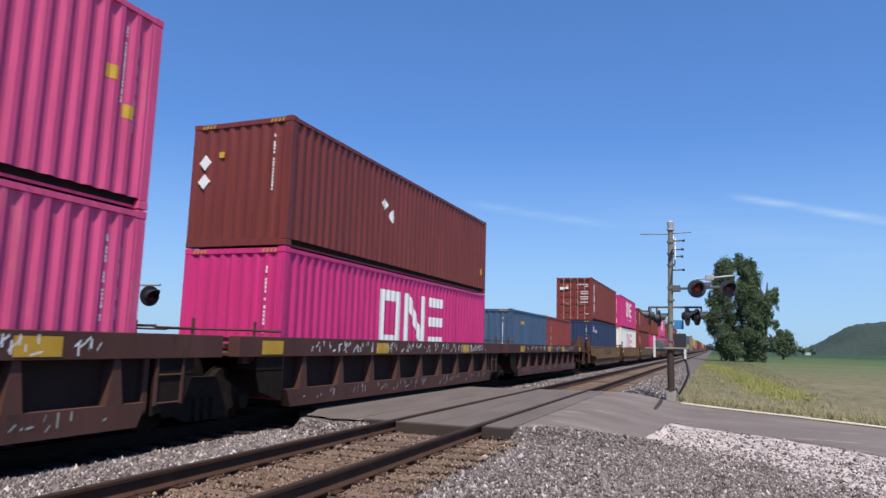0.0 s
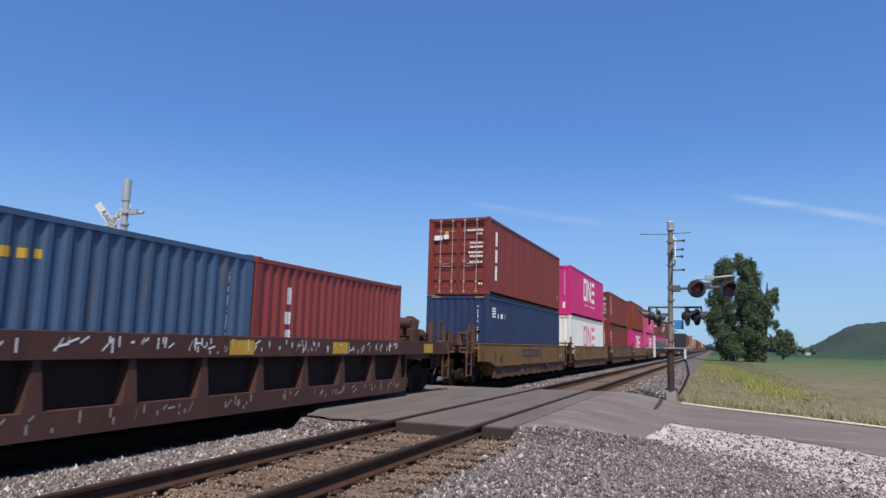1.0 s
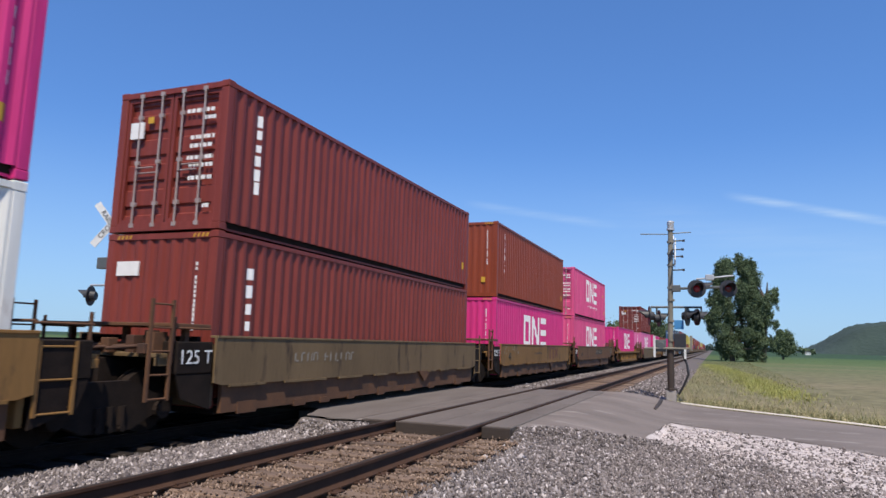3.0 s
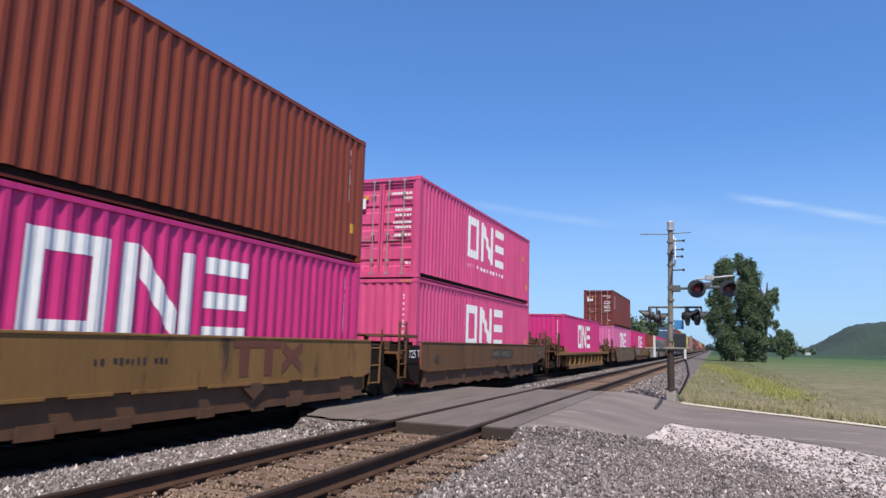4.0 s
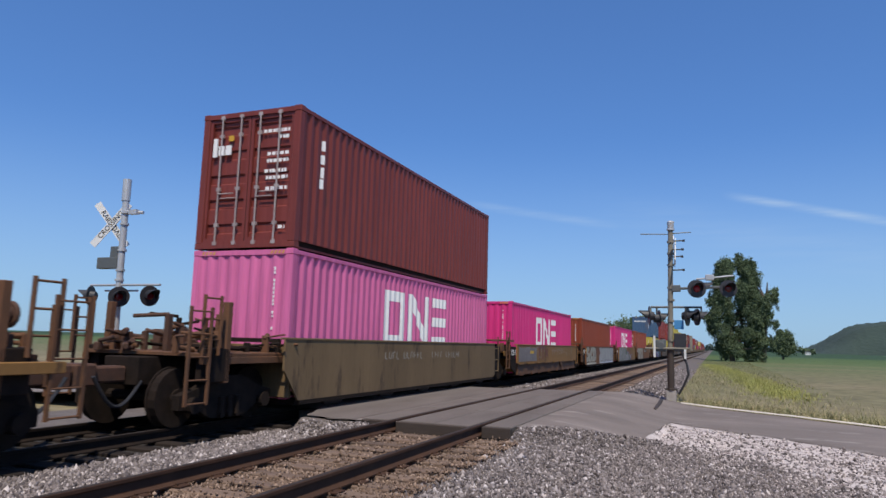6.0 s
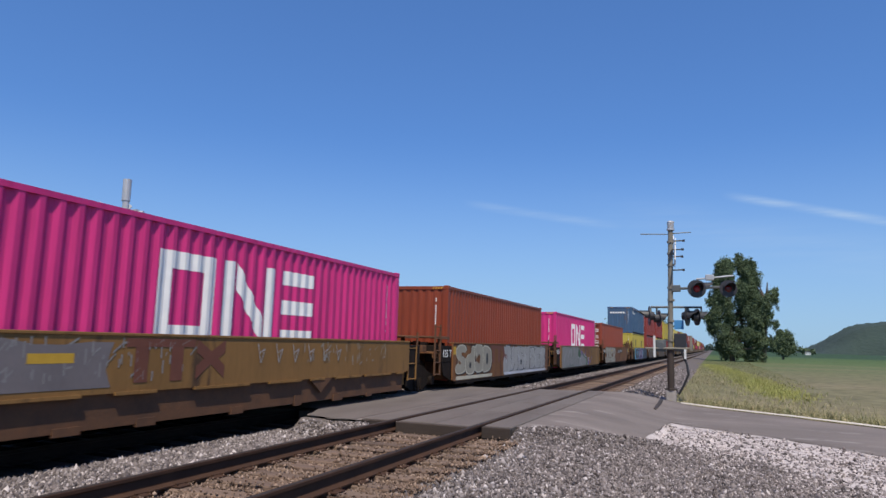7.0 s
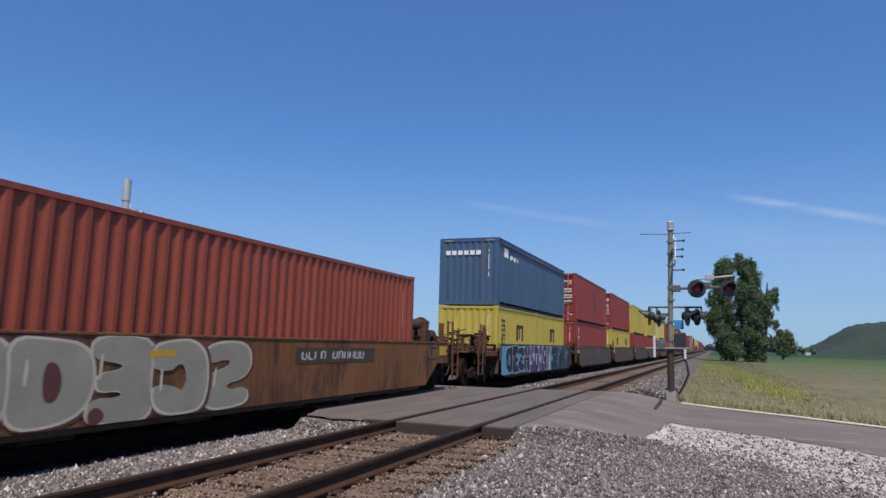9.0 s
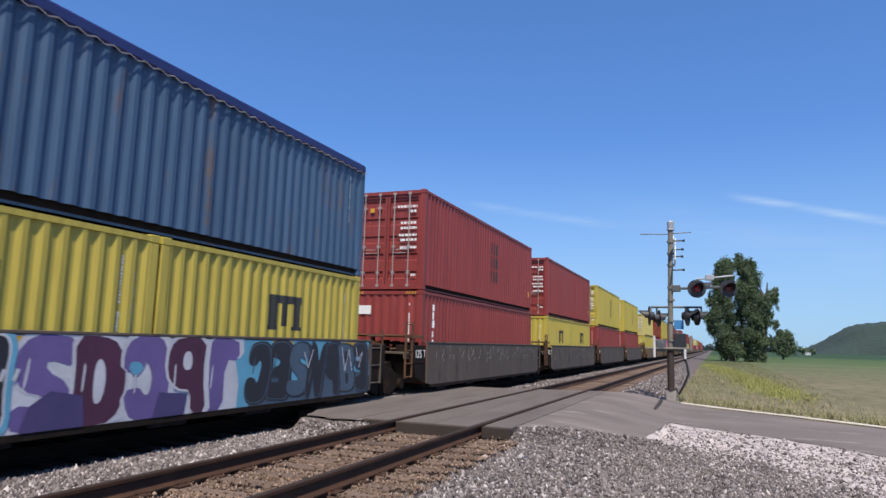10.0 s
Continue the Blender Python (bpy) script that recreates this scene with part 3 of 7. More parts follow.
def build_track():
    for x in NEAR_RAILS:
        rail(x, 0.0, "dark rust-brown steel rail of the empty track")
    # near-black body colour stands in for the shade on these rails
    for x in (TRAIN_X - 0.7525, TRAIN_X + 0.7525):
        rail(x, TRAIN_RAIL_Z, "dark steel rail under the train", SHADED_GRIME)
    bm = bmesh.new()
    box(bm, -1.30, 1.30, -0.115, 0.115, -0.19, 0.0)
    tie = to_mesh(bm, "tie", 0.012)
    rng = random.Random(4)
    bed = thing("tie_row", "row of weathered wooden ties under the empty track", "railway ties")
    bed2 = thing("tie_row", "row of dark wooden ties under the train", "railway ties")
    for k in range(150):
        y = -6.0 + 0.53 * k
        if not 10.7 < y < 21.2:
            ob = place("tie", tie, TIE, bed)
            ob.location = (NEAR_TRACK + rng.uniform(-0.06, 0.06), y + rng.uniform(-0.03, 0.03), -0.178 + rng.uniform(-0.012, 0.004))
            ob.rotation_euler = (0, 0, radians(rng.uniform(-1.5, 1.5)))
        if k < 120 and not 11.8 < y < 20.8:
            # ties under the train: shade is in the near-black colour
            ob = place("tie", tie, SHADED_TIE, bed2)
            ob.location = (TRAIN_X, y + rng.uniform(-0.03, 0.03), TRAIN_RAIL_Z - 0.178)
    # tie plates and anchors
    bm = bmesh.new()
    for k in range(150):
        y = -6.0 + 0.53 * k
        if 10.7 < y < 21.2:
            continue
        for x in NEAR_RAILS:
            box(bm, x - 0.17, x + 0.17, y - 0.09, y + 0.09, -0.178, -0.166)
            for s in (-1, 1):
                box(bm, x + s * 0.085 - 0.012, x + s * 0.085 + 0.012, y - 0.05, y - 0.025, -0.17, -0.145)
                box(bm, x + s * 0.075 - 0.02, x + s * 0.075 + 0.02, y + 0.125, y + 0.16, -0.205, -0.155)
    ob = part("tie_plates", bm, RAIL)
    tagged(ob, "dark rusty tie plates, spikes and rail anchors", "tie plates", kind="stuff")
    # crossing panels between and beside the rails
    deck = thing("crossing_deck", "dark timber and rubber panels between the crossing rails", "crossing panels")
    a, b = NEAR_RAILS
    for x0, x1 in ((b + 0.11, (a + b) / 2 - 0.006), ((a + b) / 2 + 0.006, a - 0.11), (a + 0.10, a + 0.56), (b - 0.56, b - 0.10)):
        for k in range(4):
            bm = bmesh.new()
            y0 = (10.86 if x1 < a else 11.05) + 2.55 * k
            box(bm, x0, x1, y0, y0 + 2.535, -0.20, -0.012)
            part("panel", bm, PANEL, deck, bevel=0.012)
        bm = bmesh.new()
        y0 = 10.86 if x1 < a else 11.05
        box(bm, x0 - 0.02, x1 + 0.02, y0 - 0.13, y0 - 0.006, -0.21, -0.018)
        part("header_timber", bm, HEADER, deck, "dark timber header at the panel end", 0.012)
    for x0, x1 in ((TRAIN_X - 0.64, TRAIN_X + 0.64), (TRAIN_X + 0.86, TRAIN_X + 1.32)):
        for k in range(4):
            bm = bmesh.new()
            y0 = 11.95 + 2.2 * k
            box(bm, x0, x1, y0, y0 + 2.185, -0.3, TRAIN_RAIL_Z - 0.0)
            part("panel", bm, PANEL, deck, bevel=0.012)


def stones(name, rng, xy, z, size, material, label):
    """Loose crushed stones, each a small uneven solid."""
    ico = np.array([(1, 0, 0), (-1, 0, 0), (0, 1, 0), (0, -1, 0), (0, 0, 1), (0, 0, -1)], dtype=float)
    tri = np.array([(0, 2, 4), (2, 1, 4), (1, 3, 4), (3, 0, 4), (2, 0, 5), (1, 2, 5), (3, 1, 5), (0, 3, 5)])
    n = len(xy)
    v = ico[None] * rng.uniform(0.7, 1.35, (n, 6, 1)) + rng.normal(0, 0.28, (n, 6, 3))
    v *= rng.uniform(0.6, 1.3, (n, 1, 3))
    ang = rng.uniform(0, 2 * math.pi, n)
    c, s = np.cos(ang), np.sin(ang)
    x, y = v[:, :, 0].copy(), v[:, :, 1].copy()
    v[:, :, 0], v[:, :, 1] = x * c[:, None] - y * s[:, None], x * s[:, None] + y * c[:, None]
    v *= (rng.lognormal(0, 0.35, (n, 1, 1)) * size)
    v[:, :, :2] += xy[:, None]
    v[:, :, 2] += z[:, None]
    f = (tri[None] + (np.arange(n) * 6)[:, None, None]).reshape(-1, 3)
    ob = place(name, from_arrays(name, v.reshape(-1, 3), f), material)
    tagged(ob, label, "gravel", kind="stuff")


def build_stones():
    rng = np.random.default_rng(7)
    # beside the empty track, towards the camera
    n = 125000
    xy = np.column_stack([rng.uniform(-3.1, 2.6, n), 4.6 + 9.8 * rng.random(n) ** 1.1])
    pale = np.clip((xy[:, 1] - (10.9 - 1.4 * xy[:, 0])) / 2.4, 0, 1) * (xy[:, 0] > -1.2)
    keep = (xy[:, 1] < 11.40 + np.clip(xy[:, 0] + 3.1, 0, 2) * 1.0) & (rng.random(n) > 0.9 * pale)
    xy = xy[keep]
    zz = np.array([bank_z(a, b) if a < -0.9 else max(-0.415, shoulder_z(a, b) - 0.004) for a, b in xy])
    stones("ballast_stones", rng, xy, zz + rng.uniform(-0.015, 0.018, len(xy)), 0.0165, STONE, "loose grey and white crushed ballast stones")
    # between the tracks
    n = 44000
    xy = np.column_stack([rng.uniform(-7.48, -5.55, n), rng.uniform(3.5, 10.62, n)])
    stones("ballast_stones", rng, xy, bed_z(xy[:, 0]) + (-0.035 - bed_z(xy[:, 0])) * 0.85 * np.clip((xy[:, 1] - 10.25) / 0.4, 0, 1) * np.clip((xy[:, 0] + 7.15) / 0.25, 0, 1) + 0.004 + rng.uniform(-0.015, 0.02, n), 0.0185, STONE,
           "loose light grey ballast stones between the tracks")
    # inside the empty track and at its tie ends, rust-dusted
    n = 46000
    xy = np.column_stack([rng.uniform(-5.65, -2.9, n), rng.uniform(3.5, 10.85, n)])
    gap = np.abs(((xy[:, 1] + 6.0 + 0.265) % 0.53) - 0.265)
    keep = (np.abs(xy[:, 0] - NEAR_RAILS[0]) > 0.09) & (np.abs(xy[:, 0] - NEAR_RAILS[1]) > 0.09) & ((gap > 0.11) | (rng.random(n) < 0.07) | (xy[:, 0] > -3.15))
    xy, gap = xy[keep], gap[keep]
    z = np.where(gap > 0.12, -0.222, -0.174) + rng.uniform(-0.02, 0.010, len(xy))
    stones("dusty_stones", rng, xy, z, 0.0145, DUSTY_STONE, "rust-dusted stones between the ties")
    # past the crossing
    n = 42000
    xy = np.column_stack([rng.uniform(-7.6, -1.3, n), 21.6 + 40 * rng.random(n) ** 1.6])
    xy = xy[((xy[:, 0] < -5.5) & (xy[:, 0] > -7.45)) | (xy[:, 0] > -3.3)]
    xy = xy[xy[:, 1] > 22.3 + np.clip(xy[:, 0] + 3.1, 0, 2) * 0.5]
    stones("ballast_stones", rng, xy, bed_z(xy[:, 0]) + rng.uniform(-0.015, 0.025, len(xy)), 0.024, STONE, "loose grey ballast stones past the crossing")
    # scattered over the pale shoulder, pale and dark
    n = 9000
    xy = np.column_stack([rng.uniform(-1.4, 5.0, n), rng.uniform(6, 16.2, n)])
    d = xy[:, 1] - (13.2 - 1.4 * xy[:, 0])
    keep = (d > -1.6) & (rng.random(n) < np.clip((d + 1.6) / 1.8, 0.1, 1)) & (xy[:, 1] < 16.5 - 0.9 * np.clip(xy[:, 0] + 0.2, 0, 9)) & (xy[:, 0] > -1.05)
    stones("pale_stones", rng, xy[keep], np.array([shoulder_z(a, b) for a, b in xy[keep]]) + 0.002 + rng.uniform(-0.01, 0.008, keep.sum()), 0.016, PALE_STONE, "small pale dusty stones on the shoulder")
    n = 4200
    xy = np.column_stack([rng.uniform(-1.4, 5.0, n), rng.uniform(7, 16.2, n)])
    keep = (xy[:, 1] > 11.4 - 1.3 * xy[:, 0]) & (xy[:, 1] < 16.6 - 0.9 * np.clip(xy[:, 0] + 0.2, 0, 9)) & (xy[:, 0] > -1.1)
    xy = xy[keep]
    stones("shoulder_stones", rng, xy, np.array([shoulder_z(a, b) for a, b in xy]) + 0.006, 0.020, STONE, "scattered small stones on the pale shoulder")


def blades(name, rng, xy, z, height, width, material, label, lean=0.6):
    n = len(xy)
    ang = rng.uniform(0, 2 * math.pi, n)
    h = height * rng.lognormal(0, 0.3, n)
    d = np.column_stack([np.cos(ang), np.sin(ang)]) * (width * 0.5)
    tip = rng.normal(0, lean, (n, 2)) * h[:, None]
    v = np.zeros((n, 5, 3))
    v[:, 0, :2], v[:, 1, :2] = xy - d, xy + d
    v[:, 2, :2], v[:, 3, :2] = xy + d * 0.7 + tip * 0.45, xy - d * 0.7 + tip * 0.45
    v[:, 4, :2] = xy + tip
    v[:, 2:4, 2], v[:, 4, 2] = (h * 0.6)[:, None], h
    v[:, :, 2] += z
    base = (np.arange(n) * 5)[:, None]
    f = np.concatenate([base + np.array([0, 1, 2]), base + np.array([0, 2, 3]), base + np.array([3, 2, 4])])
    ob = place(name, from_arrays(name, v.reshape(-1, 3), f), material)
    tagged(ob, label, "grass", kind="stuff")


def build_grass():
    rng = np.random.default_rng(11)
    n = 16000
    y = 19 + 60 * rng.random(n) ** 1.7
    xy = np.column_stack([-1.3 + 16 * rng.random(n) ** 1.5, y])
    far = np.interp(xy[:, 0], [-1.1, 1.2, 3.8, 9.2, 15], [23.6, 21.6, 19.5, 14.7, 10.0])
    xy = xy[(xy[:, 1] > far) & (xy[:, 0] < 3.2 + 2.0 * rng.random(len(xy)))]
    blades("roadside_grass", rng, xy, GROUND_Z, 0.13, 0.013, GRASS, "tall straw-coloured and green roadside grass")
    n = 11000
    c = rng.random(n)
    xy = np.column_stack([np.interp(c, [0, 0.6, 1], [-0.5, 2.0, 2.8]) + rng.normal(0, 0.6, n), np.interp(c, [0, 0.6, 1], [88, 47, 30]) + rng.normal(0, 2.2, n)])
    blades("yellow_weeds", rng, xy, GROUND_Z, 0.11, 0.024, WEED, "bright yellow-green band of weeds")
    n = 7000
    xy = np.column_stack([-1.2 + 6 * rng.random(n), 38 + 75 * rng.random(n)])
    blades("field_grass", rng, xy, GROUND_Z, 0.08, 0.03, FIELD_GRASS, "green field grass towards the trees")
    n = 5000
    t = rng.random(n)
    xy = np.column_stack([np.interp(t, [0, 0.25, 0.5, 1], [-1.0, 1.3, 3.8, 10.5]), np.interp(t, [0, 0.25, 0.5, 1], [23.7, 21.6, 19.4, 13.6])]) + np.abs(rng.normal(0, 0.7, (n, 2))) * [0.8, 1.0] + [0.05, 0.1]
    blades("dry_verge_grass", rng, xy, GROUND_Z, 0.20, 0.013, GRASS, "sparse straw grass along the road edge")


def crown_points(rng, blobs, n):
    """Leaf places: most near the skin of many small clumps, thinning outwards."""
    w = np.array([b[3] ** 1.6 * b[4] for b in blobs])
    pick = rng.choice(len(blobs), n, p=w / w.sum())
    b = np.array(blobs)[pick]
    d = rng.normal(0, 1, (n, 3))
    d /= np.linalg.norm(d, axis=1)[:, None]
    r = rng.random(n) ** 0.5 * (1 + 0.22 * rng.normal(0, 1, n))
    return b[:, :3] + d * r[:, None] * b[:, [3, 3, 4]]


def envelope(rng, left, right, z0, z1, count, size, depth):
    """Upright foliage clumps that fill an outline: left and right give the half widths by height."""
    out = []
    zl, xl = zip(*left)
    zr, xr = zip(*right)
    while len(out) < count:
        z = rng.uniform(z0, z1)
        a, b = float(np.interp(z, zl, xl)) + 0.45 * math.sin(2.3 * z), float(np.interp(z, zr, xr)) + 0.4 * math.sin(1.9 * z + 2)
        r = size * rng.uniform(0.55, 1.25) * min(1.0, 0.35 + (b - a) / (5 * size))
        if b - a < r:
            continue
        f = rng.random()
        f = f if rng.random() < 0.4 else (0.5 + math.copysign(0.5 - 0.5 * abs(2 * f - 1) ** 2.2, f - 0.5))
        x = a + 0.6 * r + (b - a - 1.2 * r) * f + rng.normal(0, 0.32)
        out.append((x, rng.uniform(-depth, depth) * math.sqrt(max(0.1, 1 - (2 * f - 1) ** 2)), z, r, r * rng.uniform(1.1, 1.8)))
    return out


def tree(name, at, trunk_h, blobs, leaves, leaf, seed, label, group="", trunks=((0, 0),)):
    rng = np.random.default_rng(seed)
    top = thing(name, label, "tree", group, at)
    for i, (tx, ty) in enumerate(trunks):
        bm = bmesh.new()
        r0 = 0.018 * trunk_h + 0.16
        rod(bm, (tx, ty, -0.2), (tx * 1.1, ty, trunk_h * 0.35), r0 * 1.15, 9, r0 * 0.8)
        rod(bm, (tx * 1.1, ty, trunk_h * 0.34), (tx * 1.3, ty, trunk_h), r0 * 0.8, 9, r0 * 0.22)
        for b in blobs[i::len(trunks)][:14]:
            z0 = max(trunk_h * 0.2, min(trunk_h * 0.8, b[2] - b[4] * 0.9))
            rod(bm, (tx * 1.15, ty, z0), (b[0], b[1], b[2]), r0 * 0.38, 6, r0 * 0.1)
        part("trunk", bm, BARK, top)
    clumps = []
    for x, y, z, r, h in blobs:
        clumps.append((x, y, z, r * 0.88, h * 0.88))
        for _ in range(7):
            d = rng.normal(0, 1, 3)
            d /= np.linalg.norm(d)
            k = rng.uniform(0.18, 0.40)
            clumps.append((x + d[0] * r * 0.78, y + d[1] * r * 0.78, max(k * h, z + d[2] * h * 0.8), r * k, h * k))
    p = crown_points(rng, clumps, leaves)
    n = len(p)
    u = rng.normal(0, 1, (n, 3))
    u /= np.linalg.norm(u, axis=1)[:, None]
    w = np.cross(u, rng.normal(0, 1, (n, 3)))
    w /= np.linalg.norm(w, axis=1)[:, None]
    s = leaf * rng.lognormal(0, 0.35, n)[:, None]
    v = np.stack([p - u * s, p + w * s * 0.6, p + u * s, p - w * s * 0.6], axis=1).reshape(-1, 3)
    f = np.arange(n * 4).reshape(n, 4)
    place("crown", from_arrays("crown", v, f), LEAF, top)


def build_far():
    # cottonwood clump beside the track
    rng = np.random.default_rng(31)
    blobs = envelope(rng, [(0, -3.4), (3.6, -3.7), (5.2, -4.9), (7.5, -5.3), (10.0, -4.3), (13.0, -3.7), (15.6, -2.9), (17.3, -1.2)],
                     [(0, 3.4), (4.0, 3.7), (9.0, 3.6), (12.0, 3.2), (15.0, 2.6), (17.3, 1.2)], 0.8, 16.2, 165, 1.0, 2.6)
    blobs += envelope(rng, [(3.5, 2.6), (8.0, 2.8), (11.0, 3.2), (12.6, 4.4)], [(3.5, 4.6), (5.6, 5.2), (8.0, 6.1), (10.2, 6.6), (12.9, 5.0)], 3.0, 12.0, 34, 0.65, 1.6)
    tree("cottonwood_tree", (4.1, 122, GROUND_Z), 13, blobs, 210000, 0.092, 3, "tall dense dark green cottonwood clump by the track", "", ((-1.2, 0), (1.2, 0.5), (3.4, 0)))
    small = [(0, 0, 4.2, 1.9, 2.2), (1.2, 0, 5.0, 1.3, 1.9), (-1.4, 0, 3.2, 1.5, 1.7), (2.0, 0, 3.0, 1.2, 1.9), (0.3, 0, 2.0, 2.0, 1.4), (-0.4, 0, 6.0, 1.0, 1.1)]
    tree("field_tree", (15.2, 178, GROUND_Z), 4.8, small, 16000, 0.15, 5, "smaller dark green tree at the field edge", "far field trees")
    # trees across the tracks, seen over the train
    for i, (x, y, h) in enumerate(((-26, 190, 9.5), (-23, 196, 11), (-20, 192, 10.5), (-16.5, 198, 12), (-13.5, 200, 11.5), (-30, 200, 8))):
        b = [(0, 0, h * 0.62, 3.0, h * 0.36), (1.8, 0, h * 0.5, 2.4, h * 0.3), (-1.9, 0, h * 0.48, 2.5, h * 0.3), (0.3, 0, h * 0.25, 3.2, h * 0.25)]
        tree("lineside_tree", (x, y, GROUND_Z), h * 0.7, b, 4200, 0.24, 20 + i, "green broadleaf tree beyond the train", "trees across the tracks")
    for i, (x, y, h) in enumerate(((10.6, 470, 7.5), (60.5, 560, 6.0), (66, 565, 5.0))):
        b = [(0, 0, h * 0.6, 3.0, h * 0.4), (1.5, 0, h * 0.4, 2.4, h * 0.35)]
        tree("far_field_tree", (x, y, GROUND_Z), h * 0.7, b, 400, 0.6, 50 + i, "small distant tree on the plain", "far field trees")
    house = thing("farmhouse", "tiny white farmhouse far across the field", "house", "", (63.5, 556, GROUND_Z))
    bm = bmesh.new()
    box(bm, -1.7, 1.7, -2, 2, 0, 2.0)
    part("wall", bm, SIGN_WHITE, house)
    bm = bmesh.new()
    prism(bm, [(-1.95, 1.96), (1.95, 1.96), (0, 3.0)], -2.2, 2.2, "y")
    part("roof", bm, GREY_BOX, house, "grey gabled roof")
    for x in (-0.9, 0.9):
        bm = bmesh.new()
        box(bm, x - 0.3, x + 0.3, -2.03, -1.98, 0.8, 1.5)
        part("window", bm, BLACK, house)
    # wooded hill
    rng = np.random.default_rng(2)
    nx, ny = 150, 26
    xs, ys = np.linspace(150, 900, nx), np.linspace(1450, 1900, ny)
    prof = np.interp(xs, [150, 192, 214, 236, 257, 280, 308, 420, 640, 900], [0, 4, 20, 38, 53, 64, 68, 82, 60, 10])
    X, Y = np.meshgrid(xs, ys)
    k = np.interp(ys, [1450, 1475, 1540, 1660, 1900], [0, 0.35, 0.86, 1.0, 0.6])
    Z = prof[None] * k[:, None]
    Z += np.where(Z > 1, rng.normal(0, 1.3, Z.shape), 0)
    v = np.column_stack([X.ravel(), Y.ravel(), Z.ravel() + GROUND_Z - 0.5])
    f = np.array([(r * nx + c, r * nx + c + 1, (r + 1) * nx + c + 1, (r + 1) * nx + c) for r in range(ny - 1) for c in range(nx - 1)])
    hill = place("hill", from_arrays("hill", v, f), FOREST)
    structure(hill, "low wooded dark green hill across the plain", "hill")
    # distant wood along the horizon
    n = 5200
    p = np.column_stack([rng.uniform(-1500, 1500, n), rng.uniform(1900, 2050, n), np.abs(rng.normal(0, 5.5, n)) + GROUND_Z])
    s = rng.uniform(3, 8, (n, 1))
    u = rng.normal(0, 1, (n, 3)); u /= np.linalg.norm(u, axis=1)[:, None]
    w = np.cross(u, rng.normal(0, 1, (n, 3))); w /= np.linalg.norm(w, axis=1)[:, None]
    v = np.stack([p - u * s, p + w * s, p + u * s, p - w * s], axis=1).reshape(-1, 3)
    ob = place("far_woods", from_arrays("far_woods", v, np.arange(n * 4).reshape(n, 4)), FOREST)
    tagged(ob, "thin dark line of woods on the horizon", "woods", kind="stuff")


# ---- crossing signals ----
def lamp_head(parent, c, facing, lens, r=0.30):
    """A round backboard with a hooded red lamp."""
    f = Vector(facing).normalized()
    c = Vector(c)
    bm = bmesh.new()
    rod(bm, c - f * 0.015, c + f * 0.015, r, 20)
    rod(bm, c - f * 0.16, c - f * 0.015, 0.13, 14, 0.16)
    head = part("backboard", bm, BLACK, parent, "round black backboard")
    bm = bmesh.new()
    dome(bm, c + f * 0.016, f, 0.115, 0.04, 16, 4)
    part("lens", bm, lens, head, "red glass lens")
    bm = bmesh.new()
    q = f.to_track_quat("Z", "Y")
    n = 14
    ring = []
    for k in range(n + 1):
        a = math.pi * (-0.12 + 1.24 * k / n)
        d = q @ Vector((math.cos(a), math.sin(a), 0))
        reach = 0.14 + 0.24 * max(0, math.sin(a))
        ring.append((bm.verts.new(c + d * 0.17 + f * 0.015), bm.verts.new(c + d * 0.17 + f * reach), bm.verts.new(c + d * 0.178 + f * reach), bm.verts.new(c + d * 0.178 + f * 0.015)))
    for k in range(n):
        for i in range(4):
            bm.faces.new((ring[k][i], ring[k][(i + 1) % 4], ring[k + 1][(i + 1) % 4], ring[k + 1][i]))
    part("hood", bm, BLACK, head)


